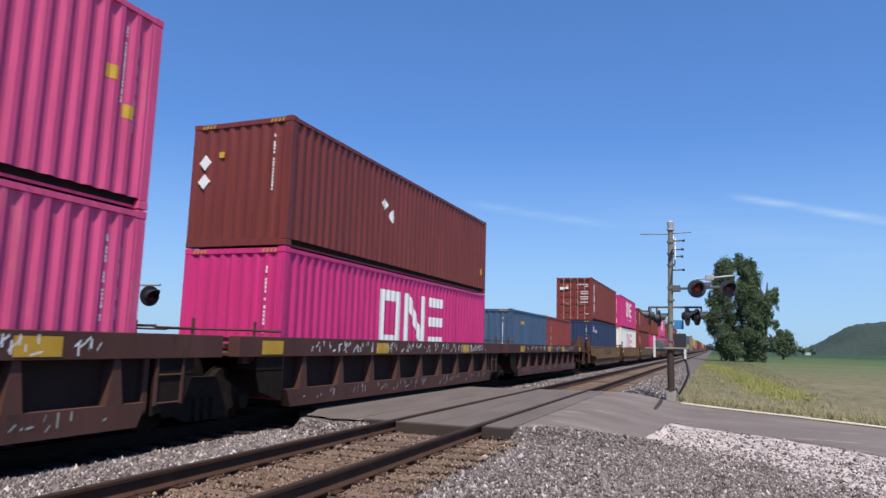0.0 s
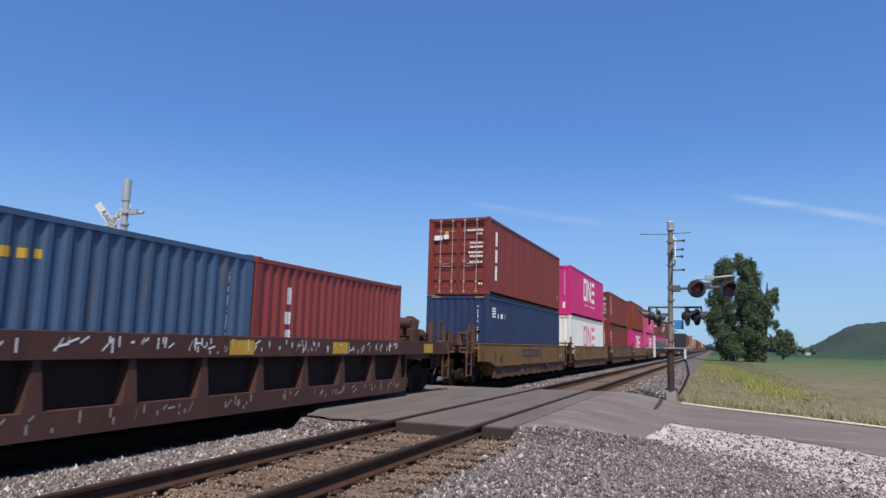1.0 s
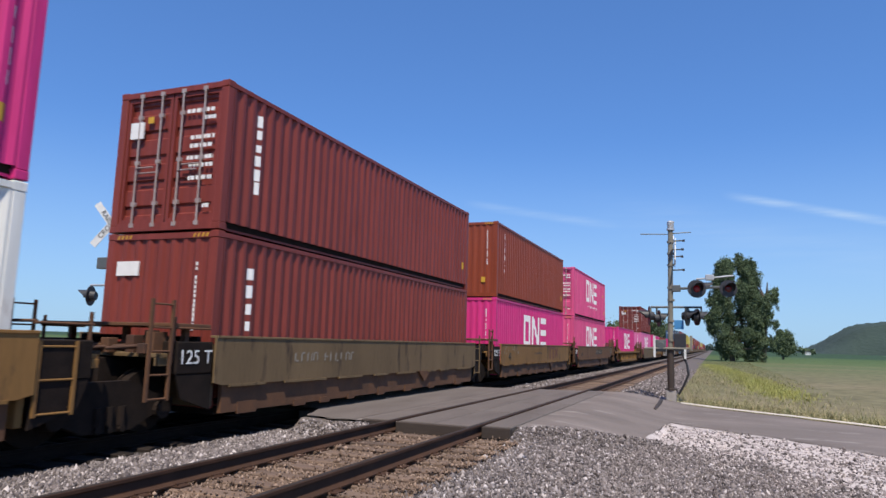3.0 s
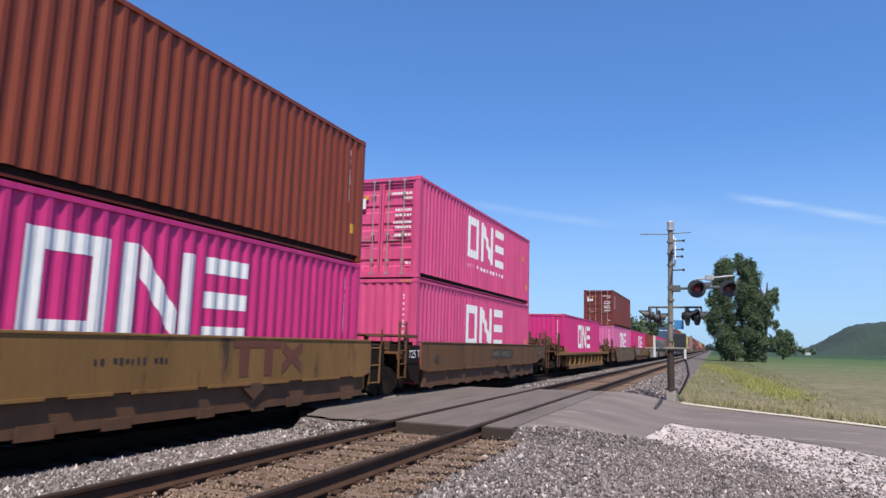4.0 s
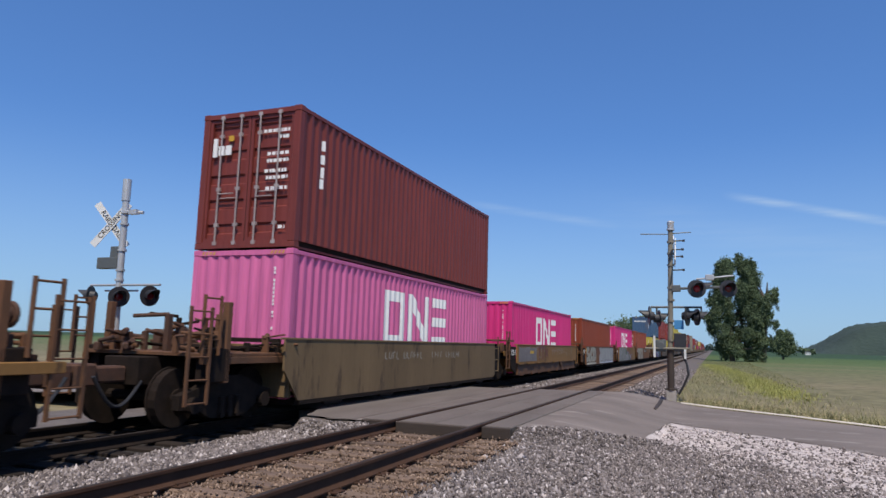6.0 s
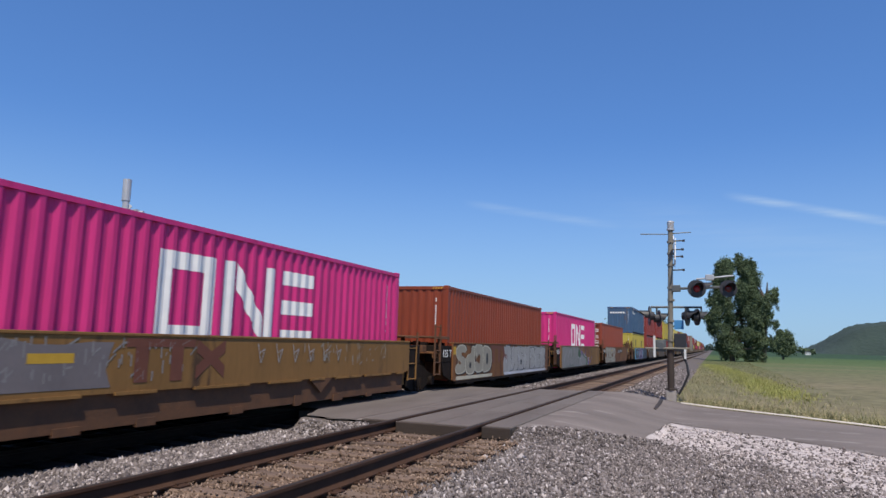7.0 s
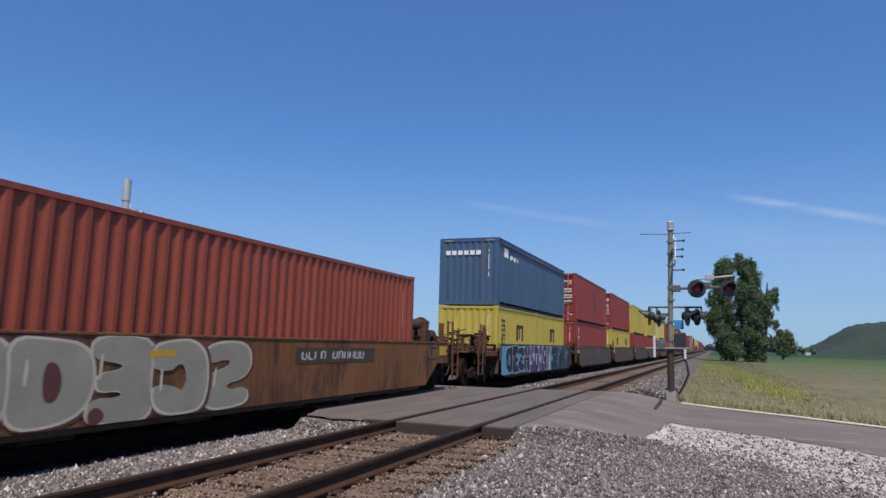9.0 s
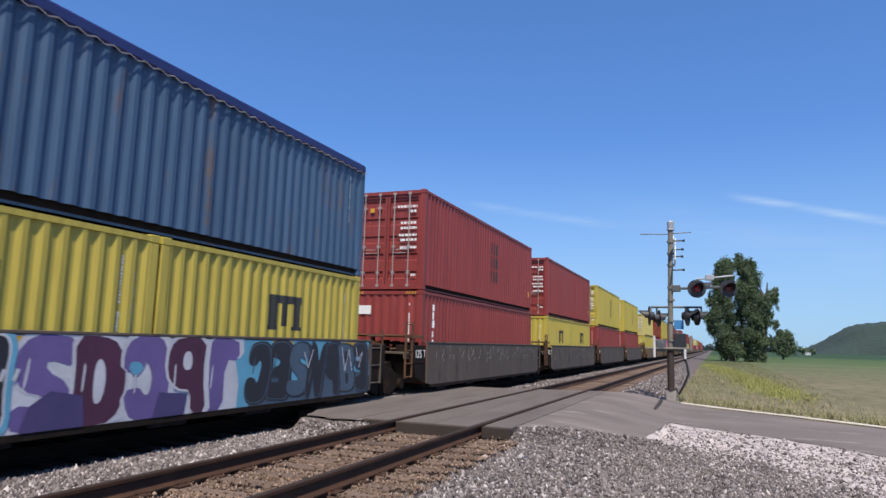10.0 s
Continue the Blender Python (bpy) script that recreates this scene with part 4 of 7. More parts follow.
def near_signal():
    ob = thing("crossing_signal", "tall weathered crossing signal mast with hooded red lamps and bell", "crossing signal", "crossing signals", (-1.34, 24.0, GROUND_Z + 0.10))
    z = -(GROUND_Z + 0.10)

    def at(x, y, h):
        return (x + 1.34, y - 24.0, h + z)
    bm = bmesh.new()
    box(bm, -0.16, 0.16, -0.16, 0.16, -0.1, 0.34)
    part("foundation", bm, CONCRETE, ob, "pale concrete foundation", 0.02)
    bm = bmesh.new()
    rod(bm, (0, 0, 0.33), (0, 0, 1.70), 0.115, 14)
    rod(bm, (0, 0, 0.33), (0, 0, 0.40), 0.19, 14)
    part("mast_base", bm, DARK_BROWN, ob, "dark brown lower mast sleeve")
    bm = bmesh.new()
    rod(bm, (0, 0, 1.69), (0.07, 0, 5.78), 0.085, 14)
    for h in (1.95, 2.6, 3.3, 3.72, 4.5, 4.9, 5.3):
        rod(bm, (0.02 + h * 0.008, 0, h), (0.02 + h * 0.008, 0, h + 0.07), 0.115, 14)
    part("mast", bm, POLE_TAN, ob)
    bm = bmesh.new()
    rod(bm, (0.075, 0, 5.74), (0.075, 0, 5.80), 0.13, 14)
    rod(bm, (0.075, 0, 5.80), (0.075, 0, 6.02), 0.10, 14, 0.125)
    dome(bm, (0.075, 0, 6.02), (0, 0, 1), 0.125, 0.05, 14, 3)
    part("bell", bm, GALV, ob, "grey bell at the mast head")
    # cross boards seen on edge
    for s in (-1, 1):
        bm = bmesh.new()
        prism(bm, [(-0.6, -0.11), (0.6, -0.11), (0.6, 0.11), (-0.6, 0.11)], -0.012, 0.012, "x")
        bmesh.ops.rotate(bm, verts=bm.verts[:], cent=(0, 0, 0), matrix=Matrix.Rotation(radians(45 * s), 3, "X"))
        bmesh.ops.rotate(bm, verts=bm.verts[:], cent=(0, 0, 0), matrix=Matrix.Rotation(radians(1.2), 3, "Z"))
        bmesh.ops.translate(bm, verts=bm.verts[:], vec=(0.20 + 0.02 * s, -0.05, 5.0))
        part("cross_board", bm, SIGN_WHITE, ob, "white cross board seen on its edge")
    bm = bmesh.new()
    rod(bm, (-0.92, -0.05, 5.63), (0.07, 0, 5.60), 0.018, 6)
    rod(bm, (0.07, 0, 5.62), (0.72, 0.05, 5.66), 0.018, 6)
    part("top_arm", bm, GREY_BOX, ob)
    for h, l in ((5.36, 0.46), (5.06, 0.42), (4.82, 0.40), (4.36, 0.44)):
        bm = bmesh.new()
        rod(bm, (0.05, 0, h), (0.05 + l, 0, h + 0.01), 0.024, 6)
        box(bm, l - 0.01, l + 0.07, -0.04, 0.04, h - 0.03, h + 0.04)
        part("sign_bracket", bm, BLACK, ob)
    # lower and upper lamp arms
    bm = bmesh.new()
    rod(bm, (0.05, -0.05, 3.72), (2.0, -0.25, 3.76), 0.045, 10)
    part("upper_lamp_arm", bm, GREY_BOX, ob)
    bm = bmesh.new()
    box(bm, 0.08, 0.36, -0.12, 0.06, 3.62, 3.84)
    part("arm_clamp", bm, GREY_BOX, ob, bevel=0.015)
    bm = bmesh.new()
    box(bm, 1.15, 1.42, -0.34, -0.12, 3.98, 4.16)
    part("junction_box", bm, GALV, ob, "pale junction box", 0.015)
    bm = bmesh.new()
    rod(bm, (0.86, -0.2, 4.02), (2.0, -0.3, 4.12), 0.03, 8)
    part("conduit_arm", bm, GALV, ob)
    lamp_head(ob, at(-0.46, 23.62, 3.34), (0.28, -0.95, 0), RED_LIT)
    lamp_head(ob, at(0.50, 23.62, 3.34), (0.28, -0.95, 0), RED_LENS, 0.28)
    lamp_head(ob, at(-0.30, 24.2, 3.42), (0.9, 0.4, 0.05), RED_LENS, 0.2)
    bm = bmesh.new()
    rod(bm, (-0.62, 0, 3.10), (1.02, 0, 3.10), 0.035, 8)
    for x in (-0.62, -0.42, 0.55, 1.0):
        rod(bm, (x, 0, 3.10), (x, 0, 2.88), 0.03, 8)
    part("lower_lamp_arm", bm, GREY_BOX, ob)
    lamp_head(ob, (-0.66, -0.05, 2.80), (-0.97, -0.2, 0), RED_LENS, 0.33)
    lamp_head(ob, (-0.36, 0.08, 2.72), (0.94, 0.34, 0), RED_LENS, 0.28)
    lamp_head(ob, (0.56, -0.06, 2.80), (0.97, -0.22, 0), RED_LENS, 0.33)
    lamp_head(ob, (0.86, 0.06, 2.78), (0.90, 0.42, 0), RED_LENS, 0.28)
    bm = bmesh.new()
    box(bm, 0.14, 0.44, -0.10, -0.08, 2.36, 2.66)
    part("small_sign", bm, SIGN_BLUE, ob, "small blue notice plate", 0.004)
    bm = bmesh.new()
    box(bm, 0.12, 0.50, -0.16, 0.18, 1.62, 2.22)
    part("relay_box", bm, BLACK, ob, "black relay box", 0.02)
    bm = bmesh.new()
    box(bm, -0.48, -0.14, -0.14, 0.14, 1.60, 2.0)
    rod(bm, (-0.30, -0.2, 1.80), (-0.30, 0.2, 1.80), 0.14, 12)
    part("gate_mechanism", bm, GREY_BOX, ob, "grey gate mechanism housing", 0.02)
    bm = bmesh.new()
    rod(bm, (-0.80, -0.18, 1.70), (0.66, -0.14, 1.73), 0.035, 8)
    box(bm, 0.62, 0.70, -0.2, -0.1, 1.66, 2.15)
    part("counterweight_arm", bm, POLE_TAN, ob)
    for x, z0, z1 in ((-0.50, 1.40, 2.12), (0.47, 1.38, 1.70)):
        bm = bmesh.new()
        box(bm, x - 0.035, x + 0.035, -0.22, -0.16, z0, z1)
        part("white_post", bm, SIGN_WHITE, ob, "white painted stub", 0.008)
    bm = bmesh.new()
    pts = [(0.36, -0.1, 1.62), (0.52, -0.14, 1.2), (0.56, -0.16, 0.9), (0.40, -0.14, 0.5), (0.24, -0.12, 0.22)]
    for p, q in zip(pts, pts[1:]):
        rod(bm, p, q, 0.04, 8)
    part("conduit", bm, BLACK, ob, "bent black cable conduit")
    # dark rod lying at the road side
    bm = bmesh.new()
    rod(bm, (0, 0, 0.0), (-0.01, 2.7, 0.08), 0.05, 10)
    st = part("fallen_stub", bm, DARK_BROWN)
    st.location = (-1.49, 19.0, -0.27)
    tagged(st, "dark rod lying on the asphalt by the mast", "metal stub")


def far_signal():
    ob = thing("crossing_signal", "grey galvanised crossing mast with white cross boards across the tracks", "crossing signal", "crossing signals", (-16.42, 15.0, GROUND_Z))
    z = -GROUND_Z
    bm = bmesh.new()
    rod(bm, (0, 0, 0), (-0.10, 0, 5.98 + z), 0.10, 14)
    rod(bm, (-0.10, 0, 5.35 + z), (-0.11, 0, 6.02 + z), 0.125, 14)
    for h in (2.9, 3.2, 3.8, 4.6, 4.95):
        rod(bm, (-0.06, 0, h + z), (-0.06, 0, h + 0.06 + z), 0.13, 14)
    part("mast", bm, GALV, ob)
    for s, words in ((-1, "RAILROAD"), (1, "CROSSING")):
        turn = Matrix.Translation((-0.93, 0.30 - 0.02 * s, 4.70 + z)) @ Matrix.Rotation(radians(22), 4, "Z") @ Matrix.Rotation(radians(52 * s), 4, "Y").inverted()
        bm = bmesh.new()
        box(bm, -0.84, 0.84, -0.012, 0.012, -0.11, 0.11)
        bmesh.ops.transform(bm, matrix=turn, verts=bm.verts[:])
        b = part("cross_board", bm, SIGN_WHITE, ob, "white cross board with black words")
        me = text_mesh(words, 0.22)
        me.transform(turn @ Matrix.Translation((0, -0.016, 0)) @ Matrix.Rotation(radians(90), 4, "X"))
        place("lettering", me, BLACK_LETTER, b)
    bm = bmesh.new()
    box(bm, -0.95, -0.14, -0.10, 0.14, 3.28 + z, 3.62 + z)
    box(bm, -0.46, -0.14, -0.08, 0.10, 3.60 + z, 3.95 + z)
    part("sign_box", bm, GREY_BOX, ob, "grey tracks plate and box", 0.015)
    bm = bmesh.new()
    rod(bm, (0, 0, 5.02 + z), (0.55, 0.1, 4.98 + z), 0.05, 8)
    box(bm, 0.12, 0.42, -0.07, 0.07, 4.92 + z, 5.06 + z)
    part("top_arm", bm, GALV, ob)
    bm = bmesh.new()
    rod(bm, (-1.2, 0, 2.78 + z), (1.55, 0, 2.78 + z), 0.035, 8)
    rod(bm, (-0.7, 0.1, 2.62 + z), (0.6, 0.1, 2.62 + z), 0.03, 8)
    part("lamp_arm", bm, GALV, ob)
    lamp_head(ob, (-1.05, -0.1, 2.45 + z), (-0.9, -0.4, 0), RED_LENS)
    lamp_head(ob, (0.15, -0.15, 2.42 + z), (0.85, -0.5, 0), RED_LENS)
    lamp_head(ob, (1.28, -0.1, 2.45 + z), (0.95, -0.2, 0), RED_LENS)
    bm = bmesh.new()
    box(bm, -0.25, 0.25, -0.25, 0.25, 0, 0.5)
    part("foundation", bm, CONCRETE, ob, bevel=0.02)


build_ground()
build_road()
build_track()
build_far()
near_signal()
far_signal()


# ---- containers ----
WID, LOW, HIGH = 2.438, 2.591, 2.896
PITCH_C, DEPTH = 0.278, 0.042


def corrugation(y0, y1):
    """Break points (along, depth) of a pressed steel wall from y0 to y1."""
    n = max(1, round((y1 - y0) / PITCH_C))
    p = (y1 - y0) / n
    pts = [(y0, 0.0)]
    for k in range(n):
        a = y0 + k * p
        pts += [(a + 0.13 * p, 0.0), (a + 0.37 * p, -DEPTH), (a + 0.63 * p, -DEPTH), (a + 0.87 * p, 0.0)]
    pts.append((y1, 0.0))
    return pts


def wall(bm, pts, base, z0, z1, axis, sign):
    """A corrugated wall: axis 'x' for a side (runs along y), 'y' for an end (runs along x)."""
    lo, hi = [], []
    for a, d in pts:
        o = sign * (base + d)
        for z, store in ((z0, lo), (z1, hi)):
            store.append(bm.verts.new((o, a, z) if axis == "x" else (a, o, z)))
    for k in range(len(pts) - 1):
        bm.faces.new((lo[k], lo[k + 1], hi[k + 1], hi[k]))


def side_marks(bm, shapes, L, base=WID / 2 - 0.006, flat=False, lift=0.004):
    """Painted shapes that follow the pressed side: (y0, y1, low0, high0, low1, high1), measured from the front end."""
    pts = [(-L / 2 + 0.17, 0.0), (L / 2 - 0.17, 0.0)] if flat else corrugation(-L / 2 + 0.17, L / 2 - 0.17)
    ys, ds = [p[0] for p in pts], [p[1] for p in pts]
    for y0, y1, l0, h0, l1, h1 in shapes:
        a, b = y0 - L / 2, y1 - L / 2
        cut = [a] + [y for y in ys if a + 1e-4 < y < b - 1e-4] + [b]
        last = None
        for y in cut:
            f = (y - a) / (b - a)
            x = base + float(np.interp(y, ys, ds)) + lift
            pair = (bm.verts.new((x, y, l0 + (l1 - l0) * f)), bm.verts.new((x, y, h0 + (h1 - h0) * f)))
            if last:
                bm.faces.new((last[0], pair[0], pair[1], last[1]))
            last = pair


def rect(y0, y1, z0, z1):
    return (y0, y1, z0, z1, z0, z1)


def big_mark(z0, z1, y=4.02):
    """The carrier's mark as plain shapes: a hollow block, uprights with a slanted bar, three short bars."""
    h, w = z1 - z0, 0.27
    o = [rect(y, y + w, z0, z1), rect(y + w, y + 1.0, z1 - w, z1), rect(y + w, y + 1.0, z0, z0 + w), rect(y + 1.0, y + 1.27, z0, z1)]
    n = [rect(y + 1.46, y + 1.73, z0, z1), (y + 1.80, y + 2.55, z1 - 0.46, z1, z0, z0 + 0.46), rect(y + 2.62, y + 2.89, z0, z1)]
    e = [rect(y + 3.10, y + 4.16, z0 + f * (h - w), z0 + f * (h - w) + w) for f in (0, 0.5, 1)]
    return o + n + e


def small_bars(y0, y1, z0, z1, n, seed):
    """A row of unreadable small lettering as plain bars."""
    rng = random.Random(seed)
    out, y, p = [], y0, (y1 - y0) / n
    for k in range(n):
        if n < 10 or rng.random() < 0.8:
            out.append(rect(y + 0.15 * p, y + p * rng.uniform(0.5, 0.8), z0 + rng.uniform(0, 0.3) * (z1 - z0), z1 - rng.uniform(0, 0.2) * (z1 - z0)))
        y += p
    return out


def slant_bars(y0, y1, z0, z1, n, seed):
    """A row of unreadable leaning stencil strokes as plain bars, with a gap after the first group."""
    rng = random.Random(seed)
    out, p = [], (y1 - y0) / (n + 1)
    for k in range(n):
        y = y0 + p * (k + (1 if k >= 4 else 0))
        w, z = p * 0.26, z0 + rng.uniform(0, 0.12) * (z1 - z0)
        out.append((y, y + w, z, z + 0.8 * (z1 - z), z + 0.2 * (z1 - z), z1))
        if rng.random() < 0.75:
            zz = rng.choice((z, (z + z1) / 2 - 0.012, z1 - 0.03))
            out.append(rect(y + w, y + 0.66 * p, zz, zz + 0.03))
        if rng.random() < 0.5:
            out.append((y + 0.66 * p, y + 0.66 * p + w * 0.7, z, z + 0.75 * (z1 - z), z + 0.2 * (z1 - z), z1))
    return out


def column_bars(y0, y1, z0, z1, n, seed):
    """A column of unreadable lettering as plain bars."""
    rng = random.Random(seed)
    p = (z1 - z0) / n
    return [rect(y0 + rng.uniform(0, 0.3) * (y1 - y0), y1 - rng.uniform(0, 0.2) * (y1 - y0), z0 + k * p + rng.uniform(0.05, 0.2) * p, z0 + k * p + p * rng.uniform(0.7, 0.98)) for k in range(n) if n < 8 or rng.random() < 0.82]


def container(label, L, H, paint_mat, front="panel", marks=(), end_marks=(), seed=0, soft_top=None, group="shipping containers"):
    """A corrugated steel box. Its origin is the middle of its floor; its front end faces -y."""
    ob = thing("shipping_container", label, "container", group)
    half, hw = L / 2, WID / 2
    for s in (-1, 1):
        me = shared(("side", L, H, s), "side_wall", lambda bm: wall(bm, corrugation(-half + 0.17, half - 0.17), hw - 0.006, 0.15, H - 0.10, "x", s))
        place("side_wall", me, paint_mat, ob)
        me = shared(("top_rail", L, H, s), "top_rail", lambda bm: box(bm, s * hw - (0.06 if s > 0 else 0), s * hw + (0.06 if s < 0 else 0), -half + 0.16, half - 0.16, H - 0.10, H - 0.022))
        place("top_rail", me, paint_mat, ob)
        me = shared(("bottom_rail", L, s), "bottom_rail", lambda bm: box(bm, s * (hw - 0.10) - 0.015, s * (hw - 0.10) + 0.015, -half + 0.16, half - 0.16, 0.012, 0.155))
        place("bottom_rail", me, paint_mat, ob)
        for e in (-1, 1):
            me = shared(("post", H, s, e, L), "corner_post", lambda bm: box(bm, min(s * hw, s * (hw - 0.16)), max(s * hw, s * (hw - 0.16)), min(e * half, e * (half - 0.165)), max(e * half, e * (half - 0.165)), 0.118, H - 0.118), 0.012)
            place("corner_post", me, paint_mat, ob)
            for z in (0.0, H - 0.118):
                me = shared(("cast", s, e, L), "corner_casting", lambda bm: box(bm, min(s * (hw + 0.004), s * (hw - 0.166)), max(s * (hw + 0.004), s * (hw - 0.166)), min(e * (half + 0.004), e * (half - 0.178)), max(e * (half + 0.004), e * (half - 0.178)), 0, 0.118), 0.01)
                c = place("corner_casting", me, paint_mat, ob)
                c.location = (0, 0, z)
    me = shared(("roof", L), "roof", lambda bm: box(bm, -hw + 0.06, hw - 0.06, -half + 0.08, half - 0.08, -0.07, -0.025))
    c = place("roof", me, soft_top or paint_mat, ob)
    c.location = (0, 0, H)
    me = shared(("base", L), "floor_pan", lambda bm: box(bm, -hw + 0.08, hw - 0.08, -half + 0.08, half - 0.08, 0.05, 0.16))
    place("floor_pan", me, SHADED_GRIME, ob)
    for e in (-1, 1):
        me = shared(("sill", L, e), "end_sill", lambda bm: box(bm, -hw + 0.15, hw - 0.15, min(e * half, e * (half - 0.09)), max(e * half, e * (half - 0.09)), 0.012, 0.15))
        place("end_sill", me, paint_mat, ob)
        me = shared(("header", L, H, e), "end_header", lambda bm: box(bm, -hw + 0.15, hw - 0.15, min(e * half, e * (half - 0.07)), max(e * half, e * (half - 0.07)), H - 0.12, H - 0.02))
        place("end_header", me, paint_mat, ob)
        if e == 1 or front == "panel":
            me = shared(("end", L, H, e), "end_wall", lambda bm: wall(bm, [(a, d * 0.7) for a, d in corrugation(-hw + 0.15, hw - 0.15)], half - 0.012, 0.14, H - 0.11, "y", e))
            place("end_wall", me, paint_mat, ob)
    if front == "doors":
        for s in (-1, 1):
            def leaf(bm):
                x0, x1 = (0.012, hw - 0.165) if s > 0 else (-hw + 0.165, -0.012)
                zs = [0.16, 0.34]
                n = 5
                hgt = (H - 0.30) / n
                y = -half + 0.075
                prof = [(0.16, 0)]
                for k in range(n):
                    a = 0.16 + k * hgt
                    prof += [(a + 0.30 * hgt, 0), (a + 0.36 * hgt, 0.032), (a + 0.66 * hgt, 0.032), (a + 0.72 * hgt, 0)]
                prof.append((H - 0.13, 0))
                l0 = [bm.verts.new((x0 + 0.06, y + d, z)) for z, d in prof]
                l1 = [bm.verts.new((x1 - 0.06, y + d, z)) for z, d in prof]
                for k in range(len(prof) - 1):
                    bm.faces.new((l0[k], l1[k], l1[k + 1], l0[k + 1]))
                for a, b in ((x0, x0 + 0.065), (x1 - 0.065, x1)):
                    box(bm, a, b, -half + 0.03, -half + 0.09, 0.155, H - 0.125)
                for a, b in ((0.155, 0.23), (H - 0.20, H - 0.125)):
                    box(bm, x0, x1, -half + 0.034, -half + 0.09, a, b)
            d = place("door", shared(("leaf", L, H, s), "door", leaf), paint_mat, ob)
            for k, x in enumerate((0.24, 0.72)):
                def bar(bm):
                    rod(bm, (s * x, -half + 0.005, 0.08), (s * x, -half + 0.005, H - 0.06), 0.019, 8)
                    for z in (0.12, 0.5, 1.25, H - 0.5, H - 0.1):
                        box(bm, s * x - 0.05, s * x + 0.05, -half - 0.005, -half + 0.04, z - 0.035, z + 0.035)
                    rod(bm, (s * x, -half - 0.015, 1.05 + 0.1 * k), (s * x + s * (0.4 if k == 0 else -0.4), -half - 0.015, 1.05 + 0.1 * k), 0.014, 6)
                place("lock_bar", shared(("bar", L, H, s, k), "lock_bar", bar), BAR_STEEL, d, "galvanised locking bar")
        bm = bmesh.new()
        box(bm, -0.012, 0.012, -half + 0.05, -half + 0.08, 0.16, H - 0.13)
        part("door_seal", bm, RUBBER, ob)
        rng = random.Random(seed + 5)
        bm = bmesh.new()
        y = -half + 0.026
        for z, w in ((H - 0.52, 0.62), (H - 0.66, 0.26), (H - 1.0, 0.5), (H - 1.15, 0.5), (H - 1.36, 0.55), (H - 1.5, 0.5), (H - 1.72, 0.5), (0.38, 0.14)):
            x = 0.95 - w
            while x < 0.95:
                step = rng.uniform(0.05, 0.13)
                box(bm, x, min(0.96, x + step * 0.72), y - 0.008, y, z, z + 0.07)
                x += step
        part("door_lettering", bm, LETTER, ob, "small white lettering on the door")
        bm = bmesh.new()
        box(bm, -0.55, -0.42, y - 0.008, y, H - 0.62, H - 0.50)
        part("warning_label", bm, YELLOW_MARK, ob)
    else:
        bm = bmesh.new()
        for (yy, _, l0, h0, l1, h1) in column_bars(0, 1, H * 0.42, H - 0.36, 17, seed + 2):
            box(bm, 0.805, 0.838, -half - 0.004, -half + 0.012, l0, h0)
        part("end_lettering", bm, LETTER, ob, "column of small white lettering")
        # black and yellow height stripes
        for s in (-1, 1):
            bm = bmesh.new()
            for k in range(4):
                x = s * (0.98 - 0.09 * k)
                prism(bm, [(x - 0.02, H - 0.105), (x + 0.02, H - 0.105), (x + 0.05, H - 0.04), (x + 0.01, H - 0.04)], -half - 0.003, -half + 0.004, "y")
            part("height_stripes", bm, YELLOW_MARK, ob)
    for shape_set, mat, name, text in marks:
        groups = [shape_set]
        if name == "carrier_mark":
            groups = [shape_set[:4]] + [[q] for q in shape_set[4:]]
        elif name in ("dark_mark", "placard"):
            groups = [[q] for q in shape_set] if name == "dark_mark" else [shape_set[:2], shape_set[2:]]
        for g in groups:
            bm = bmesh.new()
            side_marks(bm, g, L)
            part(name, bm, mat, ob, text)
    for boxes, mat, name, text in end_marks:
        bm = bmesh.new()
        for x0, x1, z0, z1 in boxes:
            if name == "diamond_placard":
                xm, zm = (x0 + x1) / 2, (z0 + z1) / 2
                prism(bm, [(x0, zm), (xm, z0), (x1, zm), (xm, z1)], -half - 0.006, -half + 0.02, "y")
            else:
                box(bm, x0, x1, -half - 0.006, -half + 0.02, z0, z1)
        part(name, bm, mat, ob, text)
    bm = bmesh.new()
    side_marks(bm, column_bars(L - 0.62, L - 0.58, H * 0.45, H - 0.35, 22, seed) + column_bars(L - 0.40, L - 0.37, H * 0.35, H - 0.5, 5, seed + 1), L)
    part("side_lettering", bm, LETTER, ob, "column of small white lettering")
    if random.Random(seed).random() < 0.6:
        bm = bmesh.new()
        side_marks(bm, [rect(L - 0.52, L - 0.36, 0.62, 0.84)], L)
        part("warning_label", bm, YELLOW_MARK, ob, "small yellow warning label")
    if soft_top:
        bm = bmesh.new()
        box(bm, -hw - 0.02, hw + 0.02, -half + 0.02, half - 0.02, H - 0.16, H + 0.03)
        part("tarpaulin", bm, soft_top, ob, "blue tarpaulin cover laced over the top", 0.03)
        for s in (-1, 1):
            bm = bmesh.new()
            n = int(L / 0.28)
            for k in range(n):
                y = -half + 0.15 + k * 0.28
                rod(bm, (s * (hw + 0.028), y, H - 0.15), (s * (hw + 0.028), y + 0.14, H - 0.20), 0.012, 5)
                rod(bm, (s * (hw + 0.028), y + 0.14, H - 0.20), (s * (hw + 0.028), y + 0.28, H - 0.15), 0.012, 5)
            part("lacing", bm, SP_ROPE, ob, "grey lacing rope under the cover edge")
    return ob


